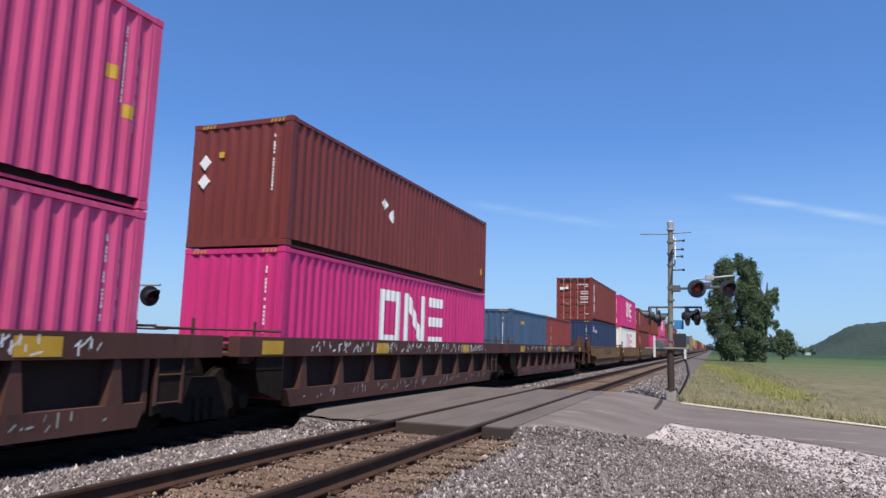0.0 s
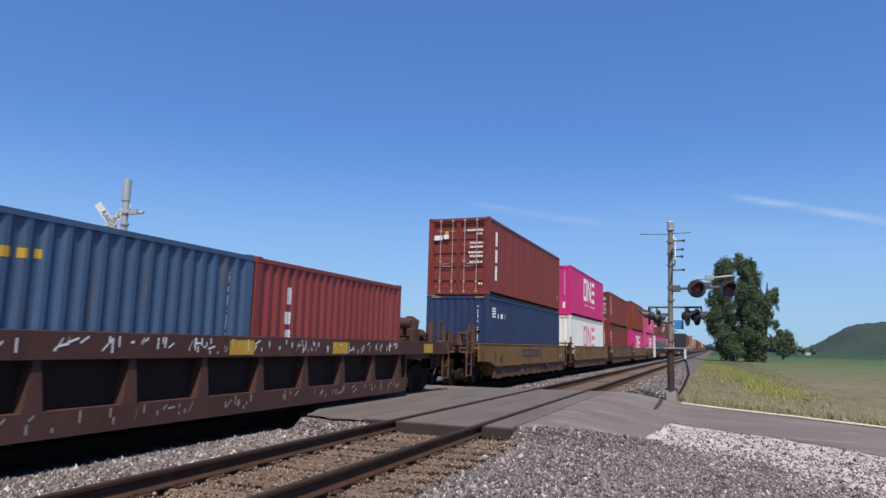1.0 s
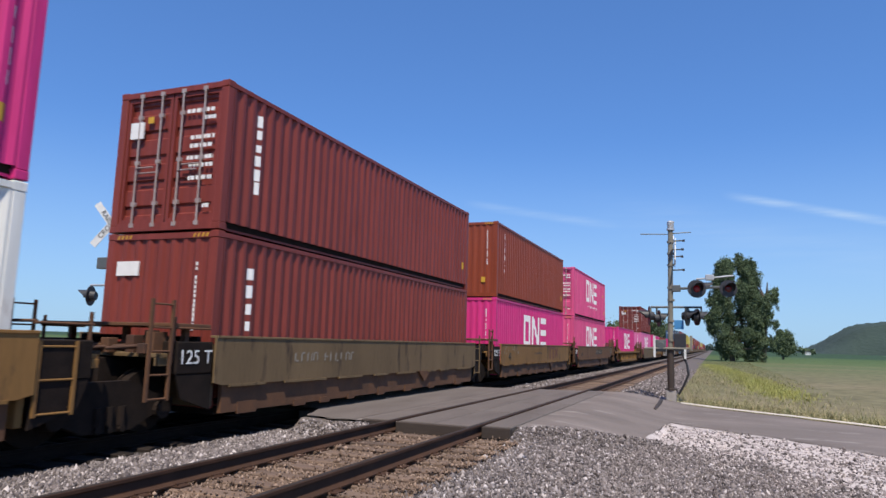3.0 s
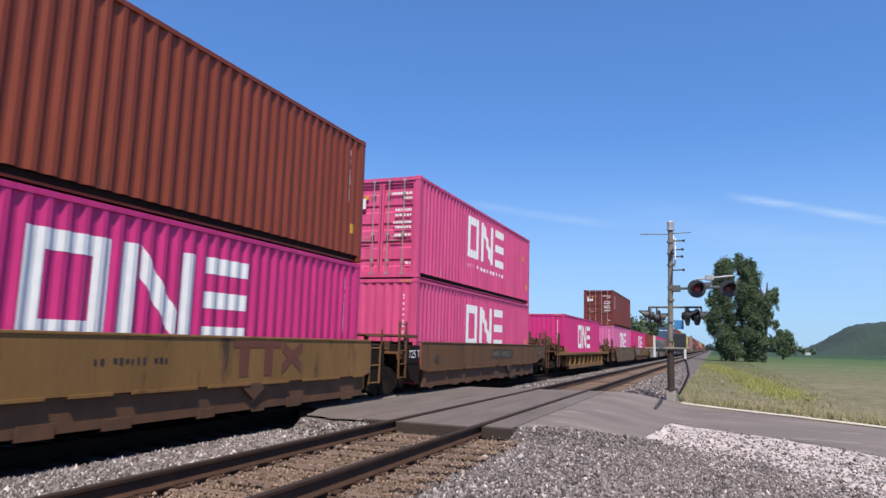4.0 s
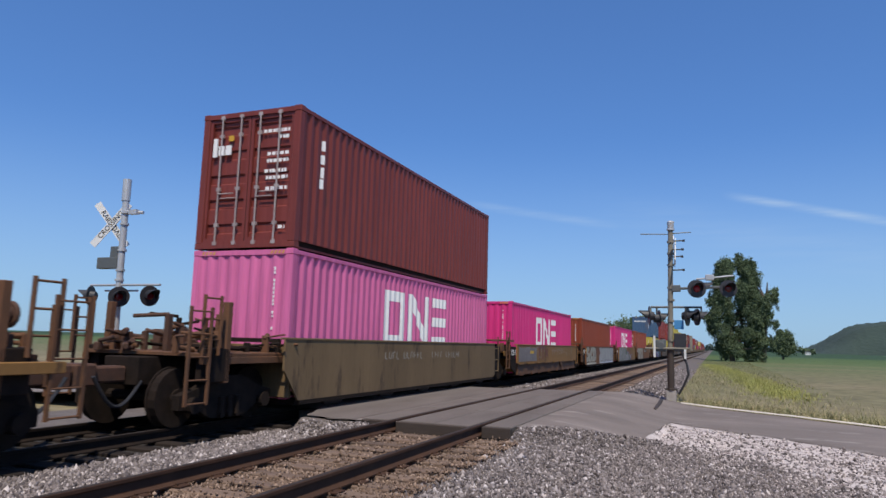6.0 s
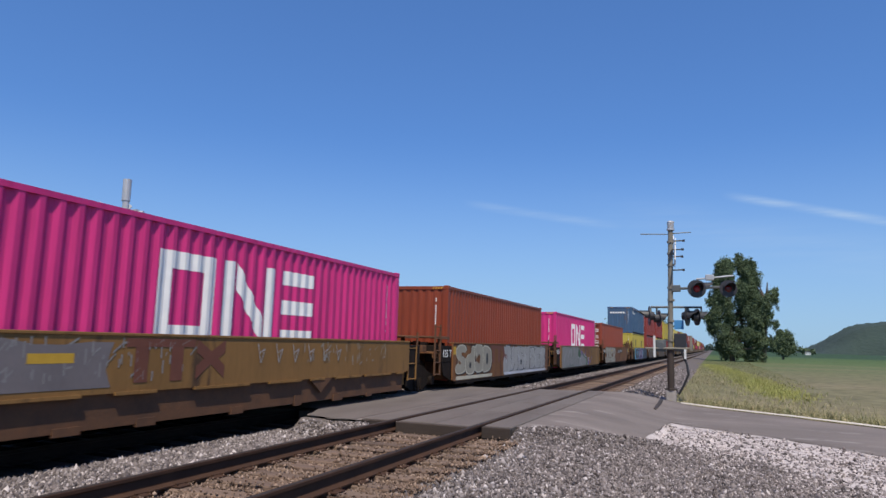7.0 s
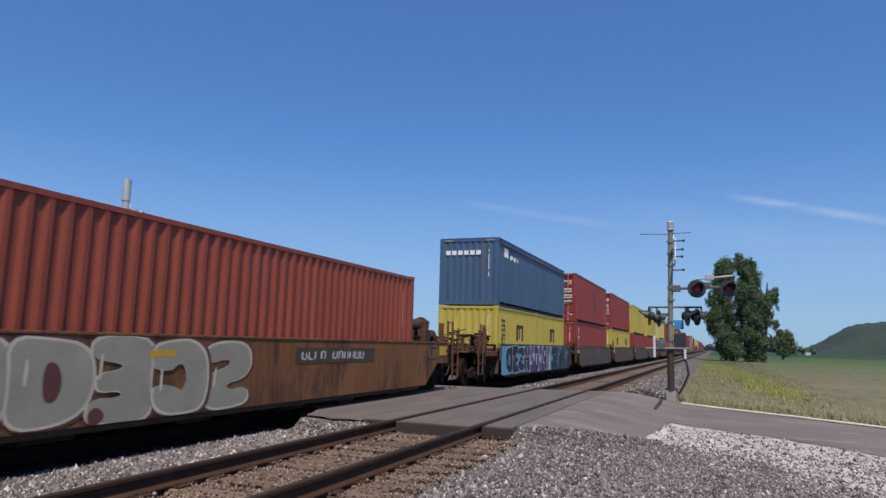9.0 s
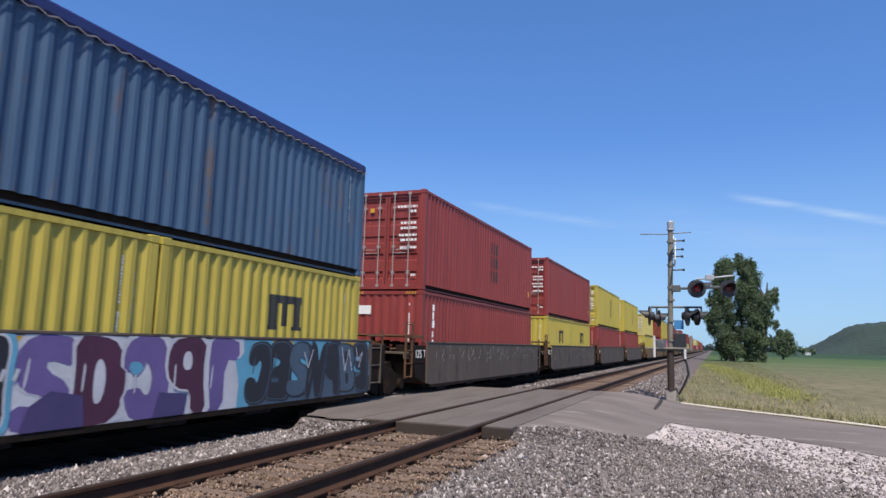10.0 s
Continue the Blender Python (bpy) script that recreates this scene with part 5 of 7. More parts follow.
# ---- well cars ----
def wheelset(parent, y):
    r, z = 0.46, TRAIN_RAIL_Z + 0.46

    def wheel(bm):
        rod(bm, (0.66, 0, 0), (0.80, 0, 0), r, 22)
        rod(bm, (0.63, 0, 0), (0.66, 0, 0), r + 0.03, 22)
        rod(bm, (0.80, 0, 0), (0.84, 0, 0), 0.14, 12)
    for s in (0, 180):
        w = place("wheel", shared("wheel", "wheel", wheel), SHADED_GRIME, parent)
        w.matrix_local = pose(0, y, z, 0, 0, s)
    a = place("axle", shared("axle", "axle", lambda bm: rod(bm, (-1.05, 0, 0), (1.05, 0, 0), 0.085, 10)), SHADED_GRIME, parent)
    a.matrix_local = pose(0, y, z)


def truck(parent, y):
    """A two-axle truck under the end of a car."""
    def frame_side(bm):
        prism(bm, [(-1.15, 0.30), (-1.15, 0.52), (-0.75, 0.62), (-0.35, 0.80), (0.35, 0.80), (0.75, 0.62), (1.15, 0.52), (1.15, 0.30), (0.80, 0.30), (0.40, 0.12), (-0.40, 0.12), (-0.80, 0.30)], 0.95, 1.10)
        for yy in (-0.89, 0.89):
            rod(bm, (0.93, yy, 0.36), (1.20, yy, 0.36), 0.13, 12)
        for yy in (-0.2, 0.0, 0.2):
            rod(bm, (1.02, yy, 0.16), (1.16, yy, 0.16), 0.05, 8)
            rod(bm, (1.10, yy, 0.20), (1.10, yy, 0.46), 0.06, 8)
    for s in (0, 180):
        f = place("truck_frame", shared("truck_frame", "truck_frame", frame_side), SHADED_GRIME, parent, "black cast steel truck frame")
        f.matrix_local = pose(0, y, TRAIN_RAIL_Z, 0, 0, s)
    b = place("bolster", shared("bolster", "bolster", lambda bm: box(bm, -1.05, 1.05, -0.2, 0.2, 0.42, 0.72), 0.03), SHADED_GRIME, parent)
    b.matrix_local = pose(0, y, TRAIN_RAIL_Z)
    for yy in (-0.89, 0.89):
        wheelset(parent, y + yy)


def ladder(parent, x, y, z0, z1, mat, wide=0.42, rungs=4):
    bm = bmesh.new()
    for yy in (-wide / 2, wide / 2):
        box(bm, x - 0.02, x + 0.02, y + yy - 0.022, y + yy + 0.022, z0, z1)
    for k in range(rungs):
        z = z0 + 0.03 + (z1 - z0 - 0.1) * k / (rungs - 1)
        rod(bm, (x, y - wide / 2, z), (x, y + wide / 2, z), 0.016, 6)
    part("ladder", bm, mat, parent, "steel side ladder")


def car_end(ob, e, kind, mat, coupled, seed, gear):
    """One end of a well unit: e is -1 at the front, 1 at the rear."""
    rng = random.Random(seed)
    y = e * 6.10

    def yy(d):
        return y + e * d

    def bx(bm, x0, x1, d0, d1, z0, z1):
        box(bm, x0, x1, min(yy(d0), yy(d1)), max(yy(d0), yy(d1)), z0, z1)
    bm = bmesh.new()
    bx(bm, -1.38, 1.38, 0.04, 0.14, 0.25, 1.22)
    part("end_bulkhead", bm, mat, ob, bevel=0.01)
    bm = bmesh.new()
    reach = 2.75 if coupled else 1.35
    bx(bm, -1.30, 1.30, 0.16, reach * 0.86, 1.02, 1.08)
    bx(bm, -1.32, -1.22, 0.16, reach * 0.86, 0.90, 1.02)
    bx(bm, 1.22, 1.32, 0.16, reach * 0.86, 0.90, 1.02)
    part("end_platform", bm, CHORD if coupled else mat, ob, bevel=0.008)
    bm = bmesh.new()
    bx(bm, -0.36, 0.36, 0.15, reach, 0.55, 1.0)
    part("center_sill", bm, SHADED_GRIME, ob, bevel=0.015)
    # low rack and piping on the platform
    bm = bmesh.new()
    for k in range(5):
        x = rng.uniform(-0.9, 0.9)
        rod(bm, (x, yy(0.2), 1.12), (x + rng.uniform(-0.2, 0.2), yy(reach * 0.8), 1.12 + rng.uniform(0, 0.1)), 0.03, 6)
    bx(bm, -1.25, 1.25, 0.25, 0.33, 1.26, 1.34)
    bx(bm, -1.25, -1.15, 0.25, 0.33, 1.06, 1.30)
    bx(bm, 1.15, 1.25, 0.25, 0.33, 1.06, 1.30)
    part("brake_piping", bm, SHADED_GRIME, ob)
    if coupled:
        bm = bmesh.new()
        bx(bm, -0.14, 0.14, reach, reach + 0.75, 0.60, 0.85)
        bx(bm, -0.22, 0.22, reach + 0.62, reach + 1.0, 0.56, 0.90)
        part("coupler", bm, RUST, ob, "rusty knuckle coupler", 0.03)
        bm = bmesh.new()
        p0 = None
        for k in range(8):
            f = k / 7
            p1 = (0.35, yy(reach - 0.1 + 0.9 * f), 0.62 - 0.42 * math.sin(math.pi * f) + 0.1 * f)
            if p0:
                rod(bm, p0, p1, 0.028, 6)
            p0 = p1
        part("air_hose", bm, BLACK, ob, "black air hose")
        for s in (-1, 1):
            ladder(ob, s * 1.46, yy(reach - 0.1), 0.30, 1.80, CHORD, 0.46, 5)
            bm = bmesh.new()
            rod(bm, (s * 1.40, yy(reach - 0.6), 1.05), (s * 1.40, yy(reach - 0.6), 2.0), 0.03, 6)
            rod(bm, (s * 1.40, yy(reach - 0.22), 1.05), (s * 1.40, yy(reach - 0.22), 2.0), 0.03, 6)
            for h in (1.3, 1.62, 1.95):
                rod(bm, (s * 1.40, yy(reach - 0.6), h), (s * 1.40, yy(reach - 0.22), h), 0.018, 6)
            part("grab_rail", bm, CHORD, ob)
        for k in range(22):
            bm = bmesh.new()
            d, x = 0.4 + 0.103 * k, rng.uniform(-0.9, 1.15)
            w, h = rng.uniform(0.06, 0.20), rng.uniform(0.12, 0.35 if gear else 0.70)
            bx(bm, x - w * 0.5, x + w * 0.5, d - 0.05, d + rng.uniform(0.0, 0.08), 1.07, 1.07 + h)
            for q in range(3):
                z = 1.10 + h * rng.uniform(0.2, 1.0)
                rod(bm, (x, yy(d), z), (x + rng.uniform(-0.5, 0.5), yy(d + rng.uniform(-0.5, 0.5)), z + rng.uniform(-0.05, 0.1)), rng.uniform(0.018, 0.05), 7)
            part("brake_rigging", bm, rng.choice((RUST, CHORD, SHADED_GRIME, CHORD)), ob, "grimy brake rigging", 0.008)
        for s in (-1, 1):
            bm = bmesh.new()
            bx(bm, s * 1.30 - 0.06, s * 1.30 + 0.06, reach - 0.95, reach - 0.83, 0.6, 1.92)
            part("end_post", bm, CHORD, ob, bevel=0.01)
            bm = bmesh.new()
            bx(bm, min(s * 1.05, s * 1.36), max(s * 1.05, s * 1.36), 1.80, reach - 0.5, 0.62, 1.16)
            part("step_box", bm, SHADED_GRIME, ob, bevel=0.015)
        if gear == "tank":
            bm = bmesh.new()
            rod(bm, (0.35, yy(1.30), 1.84), (0.35, yy(2.45), 1.84), 0.20, 20)
            dome(bm, (0.35, yy(1.30), 1.84), (0, -e, 0), 0.20, 0.12, 20, 4)
            rod(bm, (0.35, yy(2.45), 1.84), (0.35, yy(2.52), 1.84), 0.27, 20)
            rod(bm, (0.35, yy(2.52), 1.84), (0.35, yy(2.62), 1.84), 0.27, 20, 0.16)
            rod(bm, (0.35, yy(2.62), 1.90), (0.35, yy(3.02), 1.96), 0.08, 12)
            part("air_reservoir", bm, RUST, ob, "rusty orange air reservoir")
            for d in (1.5, 2.2):
                bm = bmesh.new()
                bx(bm, 0.12, 0.58, d - 0.06, d + 0.06, 1.06, 1.70)
                part("tank_bracket", bm, RUST, ob)
            bm = bmesh.new()
            for z, r in ((1.36, 0.035), (1.48, 0.028)):
                rod(bm, (0.75, yy(0.3), z), (0.75, yy(2.9), z + 0.03), r, 8)
            part("air_pipe", bm, SHADED_GRIME, ob, "dark air pipe along the platform")
        if gear:
            bm = bmesh.new()
            bx(bm, 0.66, 0.92, 1.55, 1.95, 1.30, 1.72)
            rod(bm, (0.78, yy(1.75), 1.70), (0.78, yy(1.75), 1.98), 0.10, 12)
            rod(bm, (0.78, yy(1.9), 1.55), (0.78, yy(2.35), 1.55), 0.11, 12)
            rod(bm, (0.78, yy(2.3), 1.55), (0.78, yy(2.36), 1.55), 0.17, 12)
            part("brake_valve", bm, RUST, ob, "rusty brake valve", 0.02)
            bm = bmesh.new()
            n = 18
            for k in range(n):
                a, b = 2 * math.pi * k / n, 2 * math.pi * (k + 1) / n
                rod(bm, (0.25 * math.cos(a) - 0.6, yy(2.25), 1.75 + 0.25 * math.sin(a)), (0.25 * math.cos(b) - 0.6, yy(2.25), 1.75 + 0.25 * math.sin(b)), 0.016, 5)
                if k % 6 == 0:
                    rod(bm, (-0.6, yy(2.25), 1.75), (0.25 * math.cos(a) - 0.6, yy(2.25), 1.75 + 0.25 * math.sin(a)), 0.012, 5)
            rod(bm, (-0.6, yy(2.0), 1.75), (-0.6, yy(2.27), 1.75), 0.04, 8)
            bx(bm, -0.7, -0.5, 1.85, 2.05, 1.06, 1.9)
            part("brake_wheel", bm, RUST, ob, "rusty hand brake wheel")
        truck(ob, yy(1.45))
    else:
        for s in (-1, 1):
            bm = bmesh.new()
            bx(bm, min(s * 0.9, s * 1.45), max(s * 0.9, s * 1.45), 0.18, 0.95, 0.78, 1.26)
            pl = part("load_plate", bm, SHADED_GRIME, ob, "black end plate", 0.015)
        if e < 0 and kind != "ribbed":
            me = text_mesh("125 T", 0.30)
            me.transform(Matrix.Translation((1.456, yy(0.56), 1.02)) @ Matrix.Rotation(radians(90), 4, "Z") @ Matrix.Rotation(radians(90), 4, "X"))
            place("load_figures", me, LETTER, pl)
        rail_mat = RUST if kind == "ribbed" else CHORD
        for s in (-1, 1):
            bm = bmesh.new()
            rod(bm, (s * 1.36, yy(0.95), 0.95), (s * 1.36, yy(0.95), 1.62), 0.026, 6)
            rod(bm, (s * 1.36, yy(0.18), 1.46), (s * 1.36, yy(1.0), 1.46), 0.02, 6)
            part("grab_rail", bm, rail_mat, ob)
            # dark sloping plate below the end plate
            bm = bmesh.new()
            prism(bm, [(yy(0.17), 0.22), (yy(0.17), 0.775), (yy(0.93), 0.775), (yy(0.80), 0.42)], min(s * 1.40, s * 1.44), max(s * 1.40, s * 1.44))
            part("corner_plate", bm, SHADED_GRIME, ob, "dark sloping corner plate")
        if e < 0 and kind == "plate":
            for s in (-1, 1):
                ladder(ob, s * 1.44, yy(1.28), 0.42, 1.86, CHORD, 0.40, 5)
            bm = bmesh.new()
            bx(bm, -1.36, 1.36, 0.16, 1.02, 1.475, 1.53)
            for x in (-1.2, 0.0, 1.2):
                bx(bm, x - 0.05, x + 0.05, 0.5, 0.6, 1.07, 1.48)
            part("walkway", bm, CHORD, ob, "narrow brown walkway plate", 0.008)
            for k in range(7):
                bm = bmesh.new()
                x, d = rng.uniform(0.2, 1.2), rng.uniform(0.3, 1.3)
                bx(bm, x - 0.08, x + 0.08, d, d + rng.uniform(0.1, 0.28), 1.07, rng.uniform(1.2, 1.42))
                rod(bm, (x, yy(d), 1.2), (x - 0.4, yy(d + 0.5), 1.14), 0.03, 6)
                part("brake_rigging", bm, rng.choice((RUST, SHADED_GRIME, CHORD)), ob, "grimy brake rigging", 0.008)
        bm = bmesh.new()
        rod(bm, (-1.36, yy(0.2), 1.48), (1.36, yy(0.2), 1.48), 0.022, 6)
        part("cross_rail", bm, rail_mat, ob)
        if e > 0:
            truck(ob, yy(1.6))
            ladder(ob, 1.45, yy(0.45), 0.36, 1.25, mat, 0.5, 3)


def well_car(label, kind, mat, ends, seed=0, marks=(), texts=(), ledge=True, gear=False):
    """One well unit, its origin at rail level under the middle of its load. ends: which ends are coupled (front, rear)."""
    ob = thing("well_car", label, "rail car", "well cars of the train")
    rng = random.Random(seed)
    for s in (1, -1):
        if kind == "plate":
            f = (1.75 if ledge else 0.45) if ends[0] else 0.16
            r = 1.95 if ends[1] else 0.16
            zb = 0.58 if ledge else 0.20
            head = [(-6.1 - f, 1.33), (-6.1 - f, 0.76), (-6.1 - min(0.5, f - 0.05), 0.72), (-6.05, zb)] if ends[0] else [(-6.1 - f, 1.33), (-6.1 - f, zb + 0.05), (-6.05, zb)]
            tail = [(6.1 + 0.35, zb), (6.1 + 1.15, 0.76), (6.1 + r, 0.76), (6.1 + r, 1.33)] if ends[1] else [(6.05, zb), (6.1 + r, zb + 0.05), (6.1 + r, 1.33)]
            out = head + tail
            bm = bmesh.new()
            prism(bm, out, min(s * 1.45, s * 1.49), max(s * 1.45, s * 1.49))
            sill = part("side_sill", bm, mat, ob)
            bm = bmesh.new()
            box(bm, min(s * 1.36, s * 1.505), max(s * 1.36, s * 1.505), -6.1 - f, 6.1 + r, 1.325, 1.365)
            part("top_chord", bm, mat, sill, bevel=0.006)
            if ledge:
                bm = bmesh.new()
                box(bm, min(s * 1.36, s * 1.440), max(s * 1.36, s * 1.440), -6.0, 6.0, 0.14, 0.579)
                y = -5.9
                while y < 5.6:
                    w = rng.uniform(0.5, 1.5)
                    lip = bmesh.new()
                    box(lip, min(s * 1.47, s * 1.512), max(s * 1.47, s * 1.512), y, min(5.95, y + w), 0.550, 0.592)
                    part("ledge", lip, mat, sill)
                    y += w + rng.uniform(0.15, 0.9)
                y = -5.6
                while y < 5.6:
                    box(bm, min(s * 1.40, s * 1.456), max(s * 1.40, s * 1.456), y, y + rng.uniform(0.2, 0.5), 0.10, rng.uniform(0.2, 0.30))
                    y += rng.uniform(0.9, 2.0)
                prism(bm, [(1.7, 0.58), (2.5, 0.58), (2.1, 0.30)], min(s * 1.47, s * 1.50), max(s * 1.47, s * 1.50))
                part("bottom_chord", bm, CHORD, sill)
            else:
                bm = bmesh.new()
                box(bm, min(s * 1.38, s * 1.50), max(s * 1.38, s * 1.50), -6.0, 6.0, 0.12, 0.20)
                for k in range(5):
                    y = -5.2 + 2.4 * k + rng.uniform(-0.3, 0.3)
                    box(bm, min(s * 1.40, s * 1.48), max(s * 1.40, s * 1.48), y, y + 0.7, 0.06, 0.13)
                part("bottom_chord", bm, SHADED_GRIME, sill)
        else:
            top0, top1, bot = (1.02, 1.37, 0.42) if kind == "ribbed" else (0.86, 1.0, 0.32)
            f = (2.6 if ends[0] else 1.5)
            r = (2.6 if ends[1] else 1.5)
            bm = bmesh.new()
            box(bm, min(s * 1.265, s * 1.50), max(s * 1.265, s * 1.50), -6.1 - f, 6.1 + r, top0, top1)
            sill = part("side_sill", bm, mat, ob, bevel=0.008)
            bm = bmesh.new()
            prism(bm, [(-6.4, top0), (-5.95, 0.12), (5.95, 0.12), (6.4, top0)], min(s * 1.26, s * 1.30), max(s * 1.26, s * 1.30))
            # darker than the sill: the recess shade is painted into the web colour
            part("web_plate", bm, SHADED_OXIDE_WEB if kind == "ribbed" else SHADED_BROWN_WEB, sill)
            bm = bmesh.new()
            prism(bm, [(-6.15, bot), (-6.0, 0.10), (6.0, 0.10), (6.15, bot)], min(s * 1.28, s * 1.47), max(s * 1.28, s * 1.47))
            part("bottom_chord", bm, mat, sill)

            def rib(bm):
                v = [(-0.05, 1.46, top0), (0.05, 1.46, top0), (0.13, 1.47, bot), (-0.13, 1.47, bot), (-0.05, 1.29, top0), (0.05, 1.29, top0), (0.13, 1.29, bot), (-0.13, 1.29, bot)]
                vv = [bm.verts.new((s * x, y, z)) for y, x, z in v]
                for q in ((0, 1, 2, 3), (4, 7, 6, 5), (0, 4, 5, 1), (1, 5, 6, 2), (2, 6, 7, 3), (3, 7, 4, 0)):
                    bm.faces.new([vv[i] for i in q])
            me = shared(("rib", kind, s), "rib", rib)
            for k in range(9):
                b = place("rib", me, mat, sill)
                b.location = (0, -5.6 + 1.4 * k, 0)
    bm = bmesh.new()
    for k in range(7):
        y = -5.8 + 11.6 * k / 6
        box(bm, -1.26, 1.26, y - 0.15, y + 0.15, 0.10, 0.20)
    part("well_floor", bm, SHADED_GRIME, ob)
    car_end(ob, -1, kind, mat, ends[0], seed + 1, False)
    car_end(ob, 1, kind, mat, ends[1], seed + 2, gear)
    for shapes, m, name, text in [(g, m, name, text) for full, m, name, text in marks for g in ([[q] for q in full] if name in ("yellow_patch", "faded_mark") else [full])]:
        bm = bmesh.new()
        side_marks(bm, shapes, 12.192, base=1.49 if kind == "plate" else 1.47 if name == "low_scrawl" else 1.50, flat=True, lift=0.006)
        part(name, bm, m, ob, text)
    if kind == "plate" and ends[1]:
        bm = bmesh.new()
        for a, b, c, d in ((0.55, 1.10, 0.92, 0.95), (0.55, 1.10, 1.22, 1.25), (0.55, 0.58, 0.92, 1.25), (1.07, 1.10, 0.92, 1.25), (0.80, 0.82, 0.92, 1.25)):
            box(bm, 1.488, 1.505, 6.1 + a, 6.1 + b, c, d)
        part("placard_frame", bm, GREY_BOX, ob, "grey placard frame")
        if mat is not BROWN_TAN:
            bm = bmesh.new()
            box(bm, 1.488, 1.50, 6.1 + 1.3, 6.1 + 1.85, 0.98, 1.24)
            part("yellow_patch", bm, YELLOW_MARK, ob, "yellow reflective patch")
    for words, size, y, z, m in texts:
        me = text_mesh(words, size)
        me.transform(Matrix.Translation((1.497, y - 6.096, z)) @ Matrix.Rotation(radians(90), 4, "Z") @ Matrix.Rotation(radians(90), 4, "X"))
        place("stencil", me, m, ob)
    return ob


# fat sprayed shapes in a unit square: an outline and the bare gaps inside it
SHAPES = {
    "b": ([(0.02, 0.0), (0.75, 0.0), (1.0, 0.16), (0.98, 0.42), (0.82, 0.53), (0.94, 0.66), (0.92, 0.88), (0.68, 1.0), (0.0, 1.0), (0.10, 0.86), (0.06, 0.14)],
          [[(0.36, 0.14), (0.56, 0.14), (0.62, 0.28), (0.56, 0.42), (0.36, 0.40)], [(0.38, 0.62), (0.54, 0.60), (0.60, 0.72), (0.52, 0.86), (0.38, 0.84)]]),
    "p": ([(0.0, 0.0), (0.40, 0.02), (0.42, 0.32), (0.76, 0.34), (1.0, 0.54), (0.98, 0.86), (0.74, 1.0), (0.04, 1.0), (0.10, 0.5)],
          [[(0.40, 0.58), (0.60, 0.58), (0.64, 0.70), (0.58, 0.82), (0.40, 0.80)]]),
    "c": ([(0.10, 0.08), (0.36, 0.0), (0.80, 0.02), (1.0, 0.2), (0.97, 0.44), (0.62, 0.40), (0.52, 0.28), (0.42, 0.45), (0.44, 0.64), (0.56, 0.70), (0.66, 0.58), (0.98, 0.62),
           (0.95, 0.9), (0.70, 1.0), (0.30, 1.0), (0.05, 0.82), (0.0, 0.4)], []),
    "n": ([(0.0, 0.0), (0.34, 0.0), (0.38, 0.46), (0.66, 0.02), (1.0, 0.0), (0.97, 1.0), (0.66, 1.0), (0.63, 0.54), (0.36, 1.0), (0.02, 1.0), (0.06, 0.5)], []),
    "d": ([(0.0, 0.0), (0.60, 0.0), (0.95, 0.2), (1.0, 0.6), (0.85, 0.92), (0.50, 1.0), (0.0, 1.0), (0.06, 0.5)], [[(0.38, 0.28), (0.54, 0.26), (0.62, 0.50), (0.54, 0.74), (0.38, 0.72)]]),
    "e": ([(0.0, 0.0), (0.90, 0.0), (1.0, 0.24), (0.52, 0.30), (0.52, 0.42), (0.86, 0.44), (0.86, 0.62), (0.52, 0.62), (0.52, 0.72), (0.95, 0.70), (0.98, 0.95), (0.70, 1.0), (0.0, 1.0), (0.08, 0.5)],
          []),
    "s": ([(0.02, 0.05), (0.60, 0.0), (0.95, 0.12), (1.0, 0.40), (0.80, 0.56), (0.48, 0.62), (0.52, 0.74), (0.95, 0.68), (0.98, 0.92), (0.60, 1.0), (0.15, 0.96), (0.0, 0.74), (0.12, 0.50),
           (0.52, 0.38), (0.50, 0.28), (0.02, 0.34)], []),
    "l": ([(0.0, 0.0), (0.92, 0.0), (1.0, 0.34), (0.56, 0.30), (0.60, 1.0), (0.10, 1.0), (0.16, 0.5)], []),
}


def rounded(pts, times=2):
    """Cuts the corners of a closed outline."""
    for _ in range(times):
        out = []
        for (a, b), (c, d) in zip(pts, pts[1:] + pts[:1]):
            out += [(0.75 * a + 0.25 * c, 0.75 * b + 0.25 * d), (0.25 * a + 0.75 * c, 0.25 * b + 0.75 * d)]
        pts = out
    return pts


def coat(car, pts, mat, lift, label=""):
    """One flat coat of spray paint on the car side; pts are (along from the front, height)."""
    bm = bmesh.new()
    bm.faces.new([bm.verts.new((1.4925 + lift, y - 6.096, max(0.205, min(1.322, z)))) for y, z in pts])
    part("spray_paint", bm, mat, car, label)


